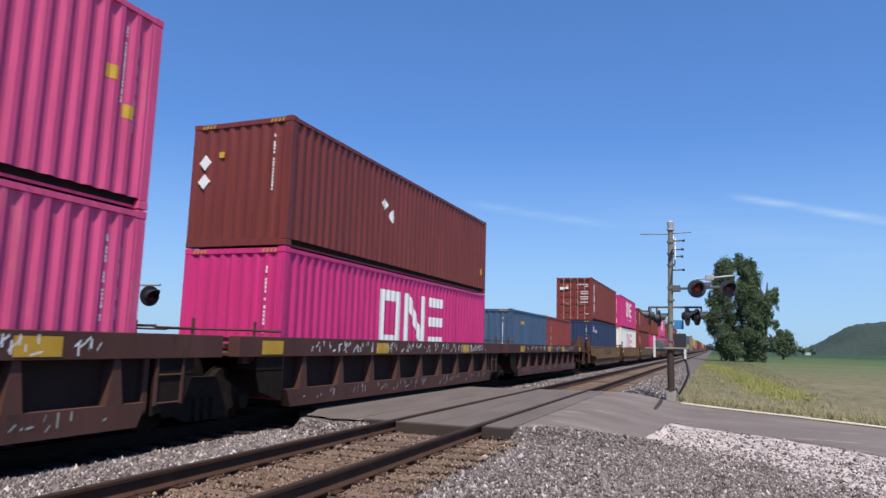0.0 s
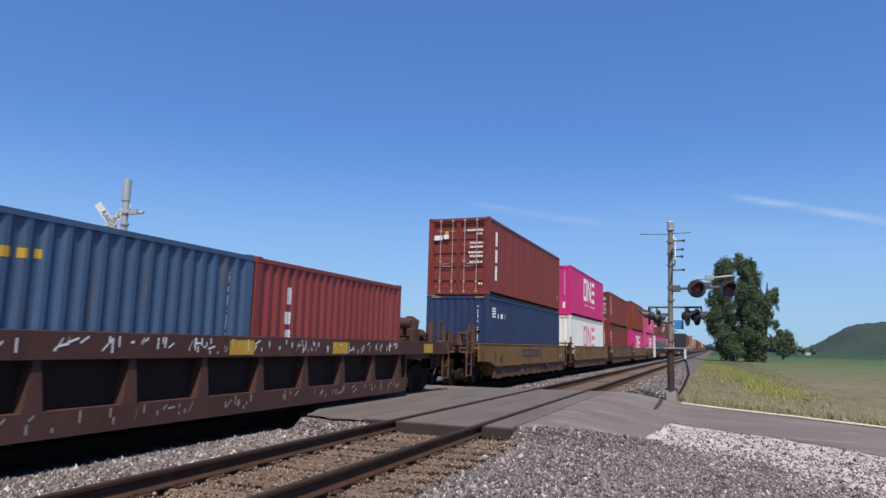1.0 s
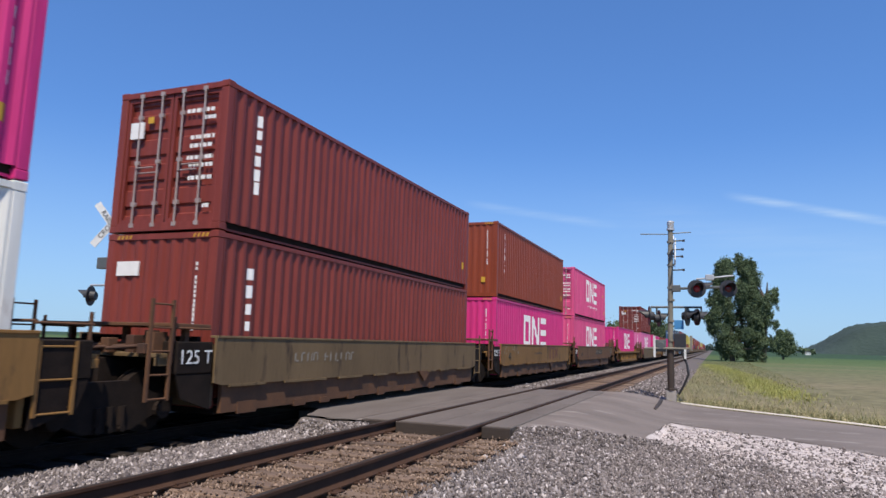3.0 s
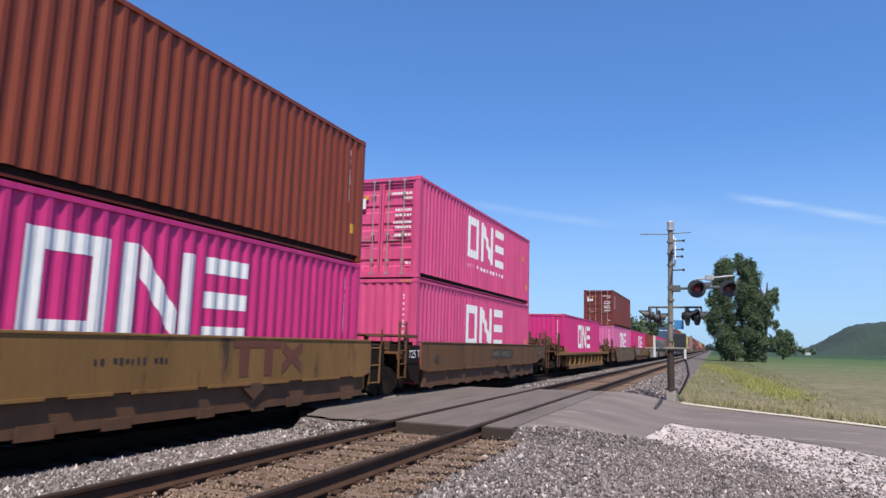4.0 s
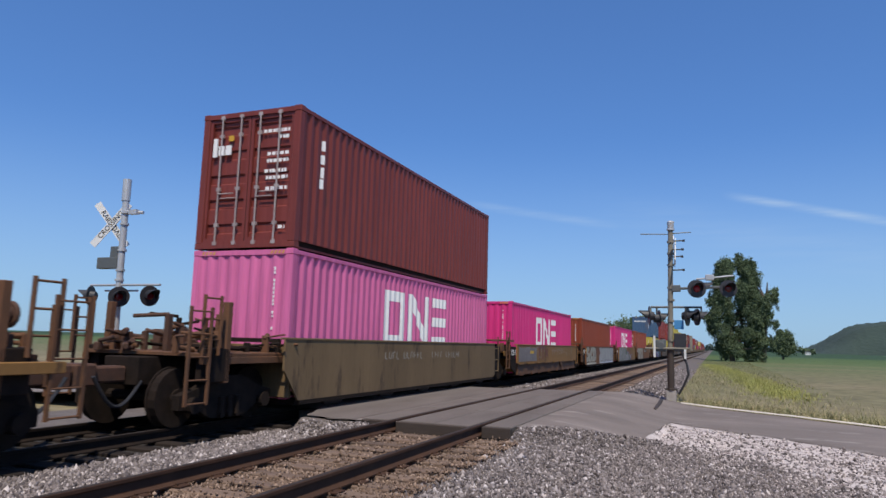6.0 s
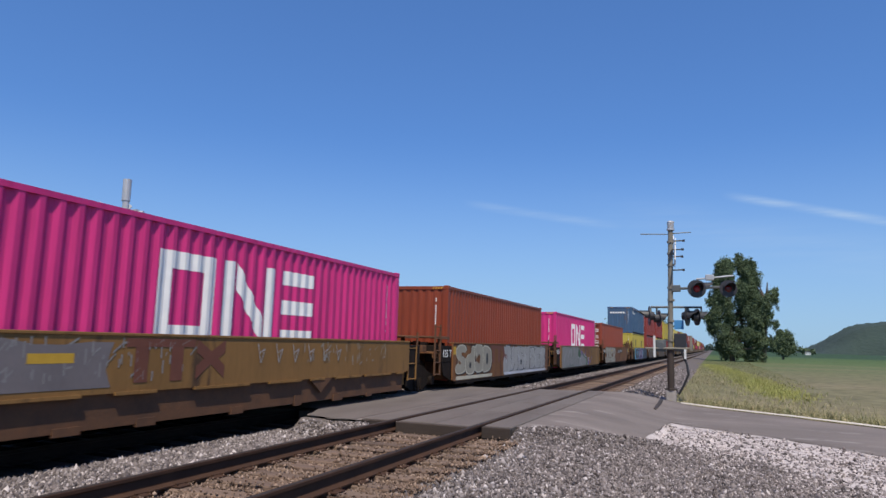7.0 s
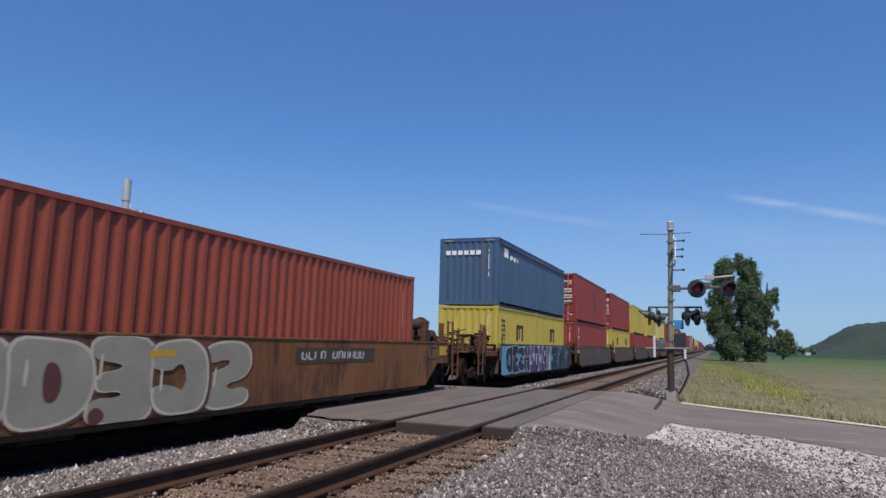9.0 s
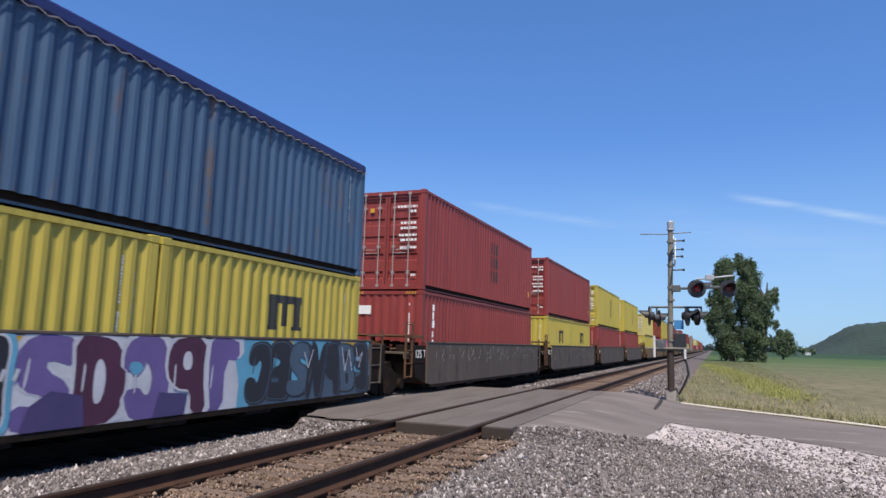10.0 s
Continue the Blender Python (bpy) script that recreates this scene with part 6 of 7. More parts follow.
def piece(car, y0, y1, shapes, fills, rim, gap, seed, z0=0.24, z1=1.30, lean=0.10, rim_w=0.045, start=0.004, jitter=0.05, cuts=2):
    """A row of fat sprayed shapes, each with a shadow, a rim and bare gaps; no words."""
    rng = random.Random(seed)
    w = (y1 - y0) / len(shapes)
    for k, key in enumerate(shapes):
        mirror, turn = (k + seed) % 3 != 0, (k + seed) % 2 == 0
        flipped = [[(1 - u if mirror else u, 1 - v if turn else v) for u, v in q] for q in [SHAPES[key][0]] + SHAPES[key][1]]
        outline, holes = flipped[0], flipped[1:]
        a, wide = y0 + w * (k - 0.05), w * rng.uniform(1.04, 1.14)
        za, zb = z0 + rng.uniform(-0.4, 1) * jitter, z1 - rng.uniform(-0.2, 1) * jitter
        sl, lift = rng.uniform(-lean, lean), start + 0.0030 * (k % 4)
        warp = [(rng.uniform(-1, 1), rng.uniform(-1, 1)) for _ in outline]

        def at(u, v, du=0.0, dv=0.0):
            return (a + u * wide + sl * (v - 0.5) + du, za + v * (zb - za) + dv)

        def grown(g, shift=0.0):
            out = []
            for (u, v), (p, q) in zip(outline, warp):
                y, z = at(u, v, 0.025 * p * w, 0.03 * q)
                out.append((y + math.copysign(min(1, abs(u - 0.5) * 3), u - 0.5) * g + shift, z + math.copysign(min(1, abs(v - 0.5) * 3), v - 0.5) * g * 0.8))
            return rounded(out, cuts)
        coat(car, grown(rim_w + 0.035, 0.03), gap, lift)
        coat(car, grown(rim_w), rim, lift + 0.0007)
        coat(car, grown(0.0), fills[k % len(fills)], lift + 0.0014)
        for h in holes:
            coat(car, rounded([at(u, v) for u, v in h]), gap, lift + 0.0021)
        # a brushed highlight inside the shape
        u, v = rng.uniform(0.10, 0.22), rng.uniform(0.25, 0.55)
        coat(car, rounded([at(u, v), at(u + 0.045, v + 0.02), at(u + 0.06, v + 0.3), at(u + 0.02, v + 0.32)]), rim, lift + 0.0021)


def ground_coat(car, y0, y1, mat, seed, z0=0.205, z1=1.318, ragged=0.08, lift=0.0016):
    """A sprayed ground with a ragged edge."""
    rng = random.Random(seed)
    n = max(4, int((y1 - y0) / 0.35))
    top = [(y0 + (y1 - y0) * k / n, z1 - rng.random() * ragged) for k in range(n + 1)]
    low = [(y1 + rng.uniform(-0.1, 0.1), z0 + (z1 - z0) * f) for f in (0.7, 0.35)] + [(y1, z0), (y0, z0)] + [(y0 + rng.uniform(-0.1, 0.1), z0 + (z1 - z0) * f) for f in (0.35, 0.7)]
    coat(car, top + low, mat, lift, "sprayed ground colour")


def splashes(car, spots, mat, seed, lift=0.0135):
    """Round sprayed spots: (along, height, size)."""
    rng = random.Random(seed)
    for y, z, r in spots:
        coat(car, rounded([(y + r * rng.uniform(0.75, 1.2) * math.cos(k * math.pi / 4), z + r * rng.uniform(0.75, 1.2) * math.sin(k * math.pi / 4)) for k in range(8)]), mat, lift)


def line_work(car, runs, mat, width=0.028, lift=0.0145):
    """Thin sprayed lines, each a run of (along, height) points, every stretch a little proud of the last."""
    for run in runs:
        bm = bmesh.new()
        for k, ((a, b), (c, d)) in enumerate(zip(run, run[1:])):
            n = Vector((-(d - b), c - a)).normalized() * width * 0.5
            x = 1.4925 + lift + 0.0004 * k
            bm.faces.new([bm.verts.new((x, y - 6.096, z)) for y, z in ((a - n.x, b - n.y), (c - n.x, d - n.y), (c + n.x, d + n.y), (a + n.x, b + n.y))])
        tagged(part("scrawl", bm, mat, car), kind="stuff")


def spray(name, rgb):
    return surface(name, rgb, tuple(c * 0.7 for c in rgb), rough=0.6, grain=12, blotch=1.6, dirt=tuple(c * 0.4 + 0.04 for c in rgb), dirt_at=0.64)


SP_SILVER = spray("silver_spray", (0.40, 0.385, 0.36))
SP_GREY = spray("grey_spray", (0.27, 0.255, 0.24))
SP_BONE = spray("bone_spray", (0.36, 0.325, 0.25))
SP_RIM = spray("pale_rim_spray", (0.62, 0.56, 0.42))
SP_RUST = spray("rust_plum_spray", (0.13, 0.042, 0.034))
SP_PURPLE = spray("purple_spray", (0.16, 0.11, 0.30))
SP_PLUM = spray("plum_spray", (0.085, 0.022, 0.055))
SP_BLUE = spray("sky_blue_spray", (0.13, 0.40, 0.56))
SP_DARK = spray("dark_spray", (0.022, 0.022, 0.030))
SP_SLATE = spray("slate_spray", (0.07, 0.11, 0.16))
SP_VIOLET = spray("dark_violet_spray", (0.075, 0.055, 0.16))
SP_WHITE = spray("white_spray", (0.62, 0.62, 0.66))
SP_MAUVE = spray("mauve_grey_spray", (0.20, 0.17, 0.165))
SP_GREEN = spray("green_spray", (0.05, 0.11, 0.045))

# ---- the train ----
TRAIN_V, TRAIN_A = 22.833, 0.015
MOVING = []


def couple(ob, s, z):
    """Puts a moving thing at its place in the train: s metres along the track at the start."""
    ob.location = (TRAIN_X, s, z)
    MOVING.append((ob, s, z))
    return ob


ONE_LOW = lambda H=HIGH: (big_mark(1.03, 2.42), LETTER, "carrier_mark", "large white painted block mark")
ONE_HIGH = lambda: (big_mark(1.12, 2.52), LETTER, "carrier_mark", "large white painted block mark")
TAG = lambda sd: (small_bars(4.1, 8.2, 0.75, 0.90, 26, sd), LETTER, "small_lettering", "row of small white lettering")


RUST_LABELS = lambda spots: ([rect(y, y + 0.17, z, z + 0.20) for y, z in spots], YELLOW_MARK, "yellow_mark", "yellow rust-edged labels")


def unit(front, lower, upper, car):
    """One well unit with its load: lower and upper are lists of (container, length, height)."""
    mid = front + 6.096
    couple(car, mid, 0.0)
    top = 0
    for level, z in ((lower, 0.205), (upper, None)):
        y = front
        for ob, L, H in level or ():
            couple(ob, y + L / 2, z if z is not None else 0.225 + top)
            y += L + 0.06
        if level and z is not None:
            top = level[0][2]


L40, L20 = 12.192, 6.058


def box40(label, mat, H=HIGH, **kw):
    return [(container(label, L40, H, mat, **kw), L40, H)]


def pair20(label_a, mat_a, label_b, mat_b, kw_a=None, kw_b=None):
    return [(container(label_a, L20, LOW, mat_a, **(kw_a or {})), L20, LOW), (container(label_b, L20, LOW, mat_b, **(kw_b or {})), L20, LOW)]


def scrawl(seed, y0=0.6, y1=11.5, n=34, z0=1.06, z1=1.32):
    rng = random.Random(seed)
    out = []
    for k in range(n):
        y = rng.uniform(y0, y1)
        a = rng.uniform(z0, z1 - 0.08)
        b = min(z1, a + rng.uniform(0.04, 0.2))
        out.append((y, y + rng.uniform(0.02, 0.16), a, a + 0.03, b - 0.03, b) if rng.random() < 0.5 else rect(y, y + 0.025, a, b))
    return out


YEL_PATCH = lambda ys, z0=1.06, z1=1.3: ([rect(y, y + 0.62, z0, z1) for y in ys], YELLOW_MARK, "yellow_patch", "yellow reflective patch")
NUMBER = lambda y0, sd, m=None: (slant_bars(y0, y0 + 2.3, 0.90, 1.10, 10, sd), m or DULL_LETTER, "stencil_bars", "pale stencilled bars")
SHIELD = lambda y0: ([rect(y0 - 0.15, y0 + 2.6, 0.84, 1.16)], STENCIL_GROUND, "stencil_ground", "dark stencil ground")
FADED_MARK = lambda y: ([rect(y, y + 1.30, 1.18, 1.30), rect(y + 0.16, y + 0.40, 0.70, 1.18), rect(y + 0.82, y + 1.06, 0.70, 1.18),
                         (y + 1.34, y + 1.66, 0.70, 0.90, 0.92, 1.12), (y + 1.34, y + 1.66, 1.10, 1.30, 0.92, 1.12), (y + 1.66, y + 1.98, 0.92, 1.12, 0.70, 0.90), (y + 1.66, y + 1.98, 0.92, 1.12, 1.10, 1.30)], RED_STENCIL, "faded_mark", "faded red mark of plain bars")
RED_STENCIL = surface("faded_red_stencil", (0.17, 0.055, 0.03), rough=0.7)


def build_train():
    P40 = "shipping container, weathered corrugated steel"
    # oxide-red ribbed units
    c = well_car("oxide-red ribbed well car with scrawled top rail", "ribbed", OXIDE, (True, False), 1,
                 [(scrawl(101, 0.4, 11.6, 60, 0.16, 0.40), SP_SILVER, "low_scrawl", "grey scrawl on the lower chord"), (scrawl(1, n=110), LETTER, "scrawl", "white scrawled paint"), YEL_PATCH((1.2, 6.5, 10.2))])
    unit(-4.95, box40("faded pink corrugated shipping container in the well", PINK, marks=[ONE_LOW()], seed=1),
         box40("faded pink corrugated shipping container stacked on another", PINK, marks=[ONE_HIGH(), RUST_LABELS(((11.62, 1.22), (11.30, 1.70)))], seed=2), c)
    c = well_car("oxide-red ribbed well car with scrawled top rail", "ribbed", OXIDE, (False, False), 3,
                 [(scrawl(103, 0.4, 11.6, 60, 0.16, 0.40), SP_SILVER, "low_scrawl", "grey scrawl on the lower chord"), (scrawl(3, n=130), LETTER, "scrawl", "white scrawled paint"), YEL_PATCH((-0.9, 3.4, 9.2))])
    dia = [([(3.95, 4.12, 1.62, 1.64, 1.45, 1.82), (4.12, 4.29, 1.45, 1.82, 1.62, 1.64), (4.40, 4.57, 1.38, 1.40, 1.2, 1.58), (4.57, 4.74, 1.2, 1.58, 1.38, 1.40)], LETTER, "placard", "white diamond placards")]
    unit(10.65, box40("bright magenta shipping container with white block mark", MAGENTA, marks=[ONE_LOW()], seed=3),
         box40("dark brown corrugated shipping container with white placards", BROWN, LOW, marks=dia, seed=4,
               end_marks=[([(-1.02, -0.72, 1.60, 1.92)], LETTER, "diamond_placard", "white diamond placard"), ([(-1.02, -0.72, 1.20, 1.52)], LETTER, "diamond_placard", "white diamond placard"), ([(-0.52, -0.40, 1.84, 1.96)], YELLOW_MARK, "warning_label", "yellow label")]), c)
    c = well_car("oxide-red ribbed well car with grey lower ribs", "ribbed", OXIDE, (False, True), 5,
                 [(scrawl(105, 0.4, 11.6, 60, 0.16, 0.40), SP_SILVER, "low_scrawl", "grey scrawl on the lower chord"), (scrawl(5, n=100), LETTER, "scrawl", "white scrawled paint"), YEL_PATCH((0.3, 5.2, 8.4, 13.12))], gear="tank")
    unit(26.4, pair20("short blue shipping container with yellow lettering bars", STEEL_BLUE, "short red-brown shipping container", RED,
                      dict(marks=[(small_bars(1.0, 2.1, 1.98, 2.14, 5, 8), YELLOW_MARK, "yellow_mark", "yellow bar lettering")], seed=5),
                      dict(marks=[(column_bars(0.95, 1.2, 0.9, 2.2, 3, 9), LETTER, "white_mark", "white column of bars")], seed=6)), None, c)
    # tan five-unit set
    navy_marks = [([rect(0.62, 0.95, z, z + 0.06) for z in (2.12, 2.22, 2.32, 2.42)] + small_bars(1.15, 2.45, 2.06, 2.32, 3, 11), LETTER, "white_mark", "white striped flag mark and bars")]
    c = well_car("tan plate-sided well car with dark stencil", "plate", TAN, (True, False), 7, [SHIELD(4.0), NUMBER(4.0, 12)],
                 [("40", 0.42, 0.85, 0.80, BLACK_LETTER)], ledge=True)
    line_work(c, [[(8.5 + 0.36 * k, 1.29), (8.56 + 0.36 * k, 1.1), (8.52 + 0.36 * k, 0.68 + 0.07 * (k % 3))] for k in range(7)], CHORD, 0.022)
    line_work(c, [[(10.9 + 0.09 * k, 0.72), (10.96 + 0.09 * k, 1.0 - 0.05 * (k % 2)), (10.99 + 0.09 * k, 0.76)] for k in range(8)], SP_SILVER, 0.02)
    unit(45.95, box40("dark navy blue corrugated shipping container in the well", NAVY, marks=navy_marks, seed=7),
         box40("maroon shipping container with closed doors and lock bars", MAROON, front="doors", seed=8,
               marks=[(column_bars(0.85, 1.02, 0.5, 2.5, 3, 14), LETTER, "white_mark", "white column of bars")],
               end_marks=[([(-0.98, -0.66, 2.06, 2.24), (-0.6, -0.4, 2.1, 2.26)], LETTER, "door_mark", "white door mark")]), c)
    c = well_car("tan plate-sided well car with faded red mark", "plate", TAN, (False, False), 9, [FADED_MARK(3.4)], [("40", 0.36, 0.85, 0.86, BLACK_LETTER)])
    unit(61.4, box40("white corrugated shipping container with faded pink mark", WHITE, marks=[(big_mark(1.03, 2.42), PINK_LETTER, "carrier_mark", "large faded pink block mark")], seed=9),
         box40("bright magenta shipping container with white block mark", MAGENTA, marks=[ONE_HIGH(), TAG(21)], seed=10,
               end_marks=[([(0.72, 0.86, 0.4, 0.75)], LETTER, "paper_label", "white label")]), c)
    c = well_car("tan plate-sided well car, grimy", "plate", DARK_TAN, (False, False), 11, [NUMBER(2.0, 22)])
    unit(76.95, box40("maroon corrugated shipping container in the well", MAROON, seed=11, marks=[(column_bars(0.85, 1.0, 1.2, 2.4, 4, 23), LETTER, "white_mark", "white column of bars")],
                      end_marks=[([(-0.95, -0.45, 2.15, 2.4)], LETTER, "end_mark", "white bar mark")]),
         box40("brown shipping container with closed doors", MAROON, LOW, front="doors", seed=12, marks=[(column_bars(0.85, 1.0, 0.75, 2.25, 6, 24), LETTER, "white_mark", "white column of bars")],
               end_marks=[([(-0.92, -0.62, 1.7, 2.0)], LETTER, "door_mark", "white door label")]), c)
    c = well_car("tan plate-sided well car with faded red mark", "plate", TAN, (False, False), 13, [FADED_MARK(7.6), (scrawl(31, 0.2, 2.2, 30, 0.95, 1.3), DULL_LETTER, "scrawl", "pale scrawl"), (small_bars(4.9, 6.2, 0.94, 1.04, 13, 32), BLACK_LETTER, "stencil_bars", "small dark stencil bars")],
                 [("40", 0.38, 1.0, 0.88, BLACK_LETTER)])
    unit(92.4, box40("bright magenta shipping container with white block mark", MAGENTA, marks=[ONE_LOW()], seed=13),
         box40("russet brown corrugated shipping container", RUSSET, seed=14, marks=[(column_bars(0.95, 1.2, 0.95, 2.55, 6, 25), LETTER, "white_mark", "white column of bars")],
               end_marks=[([(0.6, 0.75, 0.55, 0.75), (-0.2, -0.1, 0.5, 0.7)], YELLOW_MARK, "warning_label", "yellow label")]), c)
    c = well_car("brown-tan plate-sided well car with dark stencil", "plate", BROWN_TAN, (False, True), 15, [SHIELD(6.2), NUMBER(6.2, 26)], [("40", 0.36, 0.9, 0.86, BLACK_LETTER)], gear="wheel")
    unit(107.85, box40("pink corrugated shipping container with white block mark", PINK, marks=[ONE_LOW(), RUST_LABELS(((11.55, 1.16), (11.2, 2.05)))], seed=15),
         box40("faded pink shipping container with closed doors", PINK, front="doors", seed=16, marks=[ONE_HIGH(), TAG(27), RUST_LABELS(((11.10, 1.80),))],
               end_marks=[([(-0.95, -0.5, 2.0, 2.3)], LETTER, "door_mark", "white door mark")]), c)
    # single tan ribbed car
    c = well_car("tan ribbed low-sided well car", "open", TAN, (True, True), 17, [(small_bars(4.0, 6.0, 0.9, 0.96, 14, 33), BLACK_LETTER, "stencil_bars", "small dark stencil bars")], gear="wheel")
    unit(127.8, box40("bright magenta shipping container with white block mark", MAGENTA, marks=[ONE_LOW()], seed=17), None, c)
    # five-unit set with spray paint
    c = well_car("grimy tan plate-sided well car with dark stencil", "plate", DARK_TAN, (True, False), 19, [NUMBER(3.6, 34), NUMBER(6.5, 35)], ledge=False)
    unit(147.55, box40("pale pink corrugated shipping container in the well", PALE_PINK, marks=[ONE_LOW()], seed=18),
         box40("dark brown shipping container with closed doors and white mark", BROWN, front="doors", seed=19, marks=[(column_bars(0.85, 0.98, 1.3, 2.4, 4, 36), LETTER, "white_mark", "white column of bars")],
               end_marks=[([(-0.92, -0.82, 1.95, 2.35), (-0.78, -0.64, 1.98, 2.18), (-0.6, -0.46, 1.98, 2.18)], LETTER, "door_mark", "white door mark")]), c)
    c = well_car("rust-streaked tan well car with grey scrawls", "plate", TAN, (False, False), 21,
                 [(scrawl(41, 0.4, 4.5, 70, 0.7, 1.3), SP_GREY, "scrawl", "grey scrawl"), (scrawl(42, 7.5, 11, 46, 0.8, 1.3), DULL_LETTER, "scrawl", "pale scrawl"), YEL_PATCH((1.9,), 0.98, 1.10), FADED_MARK(3.3)])
    ground_coat(c, 0.1, 3.1, SP_MAUVE, 21, z0=0.66, z1=1.30, ragged=0.12)
    line_work(c, [[(6.1 + 0.26 * k, 1.25 - 0.05 * (k % 2)), (6.2 + 0.26 * k, 0.92), (6.3 + 0.26 * k, 1.16), (6.14 + 0.26 * k, 1.08)] for k in range(0, 12, 2)], SP_SILVER, 0.02)
    unit(163.05, box40("bright magenta shipping container with white block mark", MAGENTA, marks=[ONE_LOW()], seed=20), None, c)
    c = well_car("orange-tan well car with bone-white sprayed shapes", "plate", ORANGE_TAN, (False, False), 23, [([rect(-0.15, 0.09, 1.0, 1.24)], YELLOW_MARK, "yellow_patch", "yellow reflective patch"), FADED_MARK(3.6)], ledge=False)
    piece(c, 0.12, 3.55, "spcd", [SP_BONE], SP_RIM, SP_DARK, 3, z0=0.40)
    coat(c, [(0.05, 0.23), (3.65, 0.23), (3.7, 0.33), (0.1, 0.34)], SP_RIM, 0.0165, "bone overspray along the ledge")
    ground_coat(c, 5.15, 11.75, SP_SILVER, 5, z0=0.24)
    piece(c, 5.3, 11.7, "lnpnsel", [SP_SILVER], SP_WHITE, SP_DARK, 4, z0=0.36, rim_w=0.012, cuts=1, lean=0.25)
    coat(c, [(5.2, 0.22), (11.8, 0.22), (11.9, 0.31), (5.2, 0.32)], SP_WHITE, 0.0165, "pale overspray along the ledge")
    unit(178.75, box40("russet brown corrugated shipping container", RUSSET, seed=21, end_marks=[([(-0.62, -0.48, 2.1, 2.28)], YELLOW_MARK, "warning_label", "yellow label")]), None, c)
    c = well_car("tan well car with grey, green and purple sprayed shapes", "plate", TAN, (False, False), 25, [FADED_MARK(6.6)], ledge=False)
    ground_coat(c, 0.2, 5.0, SP_GREY, 6)
    coat(c, [(0.3, 1.3), (4.3, 1.31), (5.1, 1.22), (5.4, 0.98), (5.9, 0.90), (7.25, 0.62), (7.3, 0.22), (0.2, 0.21)], SP_GREY, 0.0025, "grey sprayed field")
    coat(c, [(6.05, 0.98), (7.3, 0.66), (7.3, 0.56), (6.0, 0.88)], SP_GREEN, 0.0040)
    coat(c, [(7.15, 0.76), (7.45, 0.74), (7.95, 0.23), (7.2, 0.22)], SP_GREEN, 0.0052)
    coat(c, [(4.9, 1.30), (5.3, 1.1), (5.6, 0.8), (5.0, 0.62), (4.6, 0.9)], SP_GREEN, 0.0038)
    piece(c, 0.6, 4.6, "ncsln", [SP_GREY], SP_GREY, SP_GREEN, 9, rim_w=0.02, start=0.006)
    splashes(c, [(5.75, 1.22, 0.11), (5.6, 0.98, 0.16), (5.95, 0.95, 0.14), (6.85, 0.92, 0.15), (7.25, 1.12, 0.08), (7.95, 0.48, 0.2), (8.1, 0.32, 0.17), (8.7, 0.42, 0.13), (9.2, 0.66, 0.1)], SP_PURPLE, 12)
    line_work(c, [[(0.5, 0.5), (1.2, 1.1), (1.5, 0.7), (2.3, 1.2), (2.6, 0.8)], [(4.6, 0.72), (5.5, 0.60), (5.55, 0.24)], [(4.9, 1.28), (5.5, 0.98), (5.75, 0.55)], [(6.3, 0.92), (7.2, 0.68), (7.25, 0.3)],
                  [(7.35, 0.7), (7.5, 0.3), (7.8, 0.25)], [(5.7, 0.78), (6.2, 0.64)]], SP_WHITE)
    line_work(c, [[(9.0, 1.12), (9.2, 0.96), (9.15, 1.1), (9.05, 0.9)], [(9.3, 0.9), (9.4, 1.05), (9.55, 0.9), (9.7, 1.04), (9.85, 0.9), (10.0, 1.0)], [(9.3, 0.74), (9.5, 0.84), (9.7, 0.72), (9.95, 0.82)]], SP_DARK, 0.022)
    line_work(c, [[(7.75, 0.55), (7.9, 0.66), (8.0, 0.54), (8.15, 0.66), (8.3, 0.56)], [(7.75, 0.5), (8.35, 0.5)]], SP_WHITE, 0.03, 0.016)
    unit(194.25, box40("bright magenta shipping container with white block mark", MAGENTA, marks=[ONE_LOW()], seed=22), None, c)
    c = well_car("orange-tan rusty well car with bone sprayed shapes", "plate", ORANGE_TAN, (False, True), 27, [(slant_bars(6.5, 9.0, 0.94, 1.12, 10, 44), LETTER, "stencil_bars", "white stencilled bars"), ([rect(6.30, 9.5, 0.88, 1.18)], STENCIL_GROUND, "stencil_ground", "dark stencil ground")], ledge=False, gear="tank")
    piece(c, -0.25, 4.95, "cdecs", [SP_BONE], SP_RIM, SP_RUST, 8, z0=0.22, jitter=0.03)
    splashes(c, [(0.3, 0.42, 0.10), (1.95, 0.30, 0.12), (0.15, 0.80, 0.14)], SP_RUST, 4)
    coat(c, [(2.75, 1.03), (3.25, 1.05), (3.25, 1.15), (2.75, 1.13)], YELLOW_MARK, 0.0155, "yellow reflective patch")
    unit(209.85, box40("brick-red shipping container with closed doors", BRICK, front="doors", seed=23,
                       end_marks=[([(-0.55, -0.2, 1.85, 2.15)], RED, "door_mark", "red door label"), ([(-0.72, -0.62, 2.25, 2.37)], LETTER, "door_label", "white label")]), None, c)
    # purple and blue sprayed set
    c = well_car("well car sprayed purple, plum and sky blue", "plate", GREY_CAR, (True, False), 29, [YEL_PATCH((3.6, 8.6, 11.0), 1.18, 1.3)], ledge=False)
    ground_coat(c, -0.30, 0.9, SP_BLUE, 10)
    ground_coat(c, 0.7, 3.9, SP_BLUE, 11, z0=0.24)
    piece(c, 0.25, 3.75, "desn", [SP_DARK], SP_WHITE, SP_BLUE, 11, z0=0.26, z1=1.29, rim_w=0.03)
    ground_coat(c, 3.75, 7.75, SP_WHITE, 12, ragged=0.02, lift=0.0022)
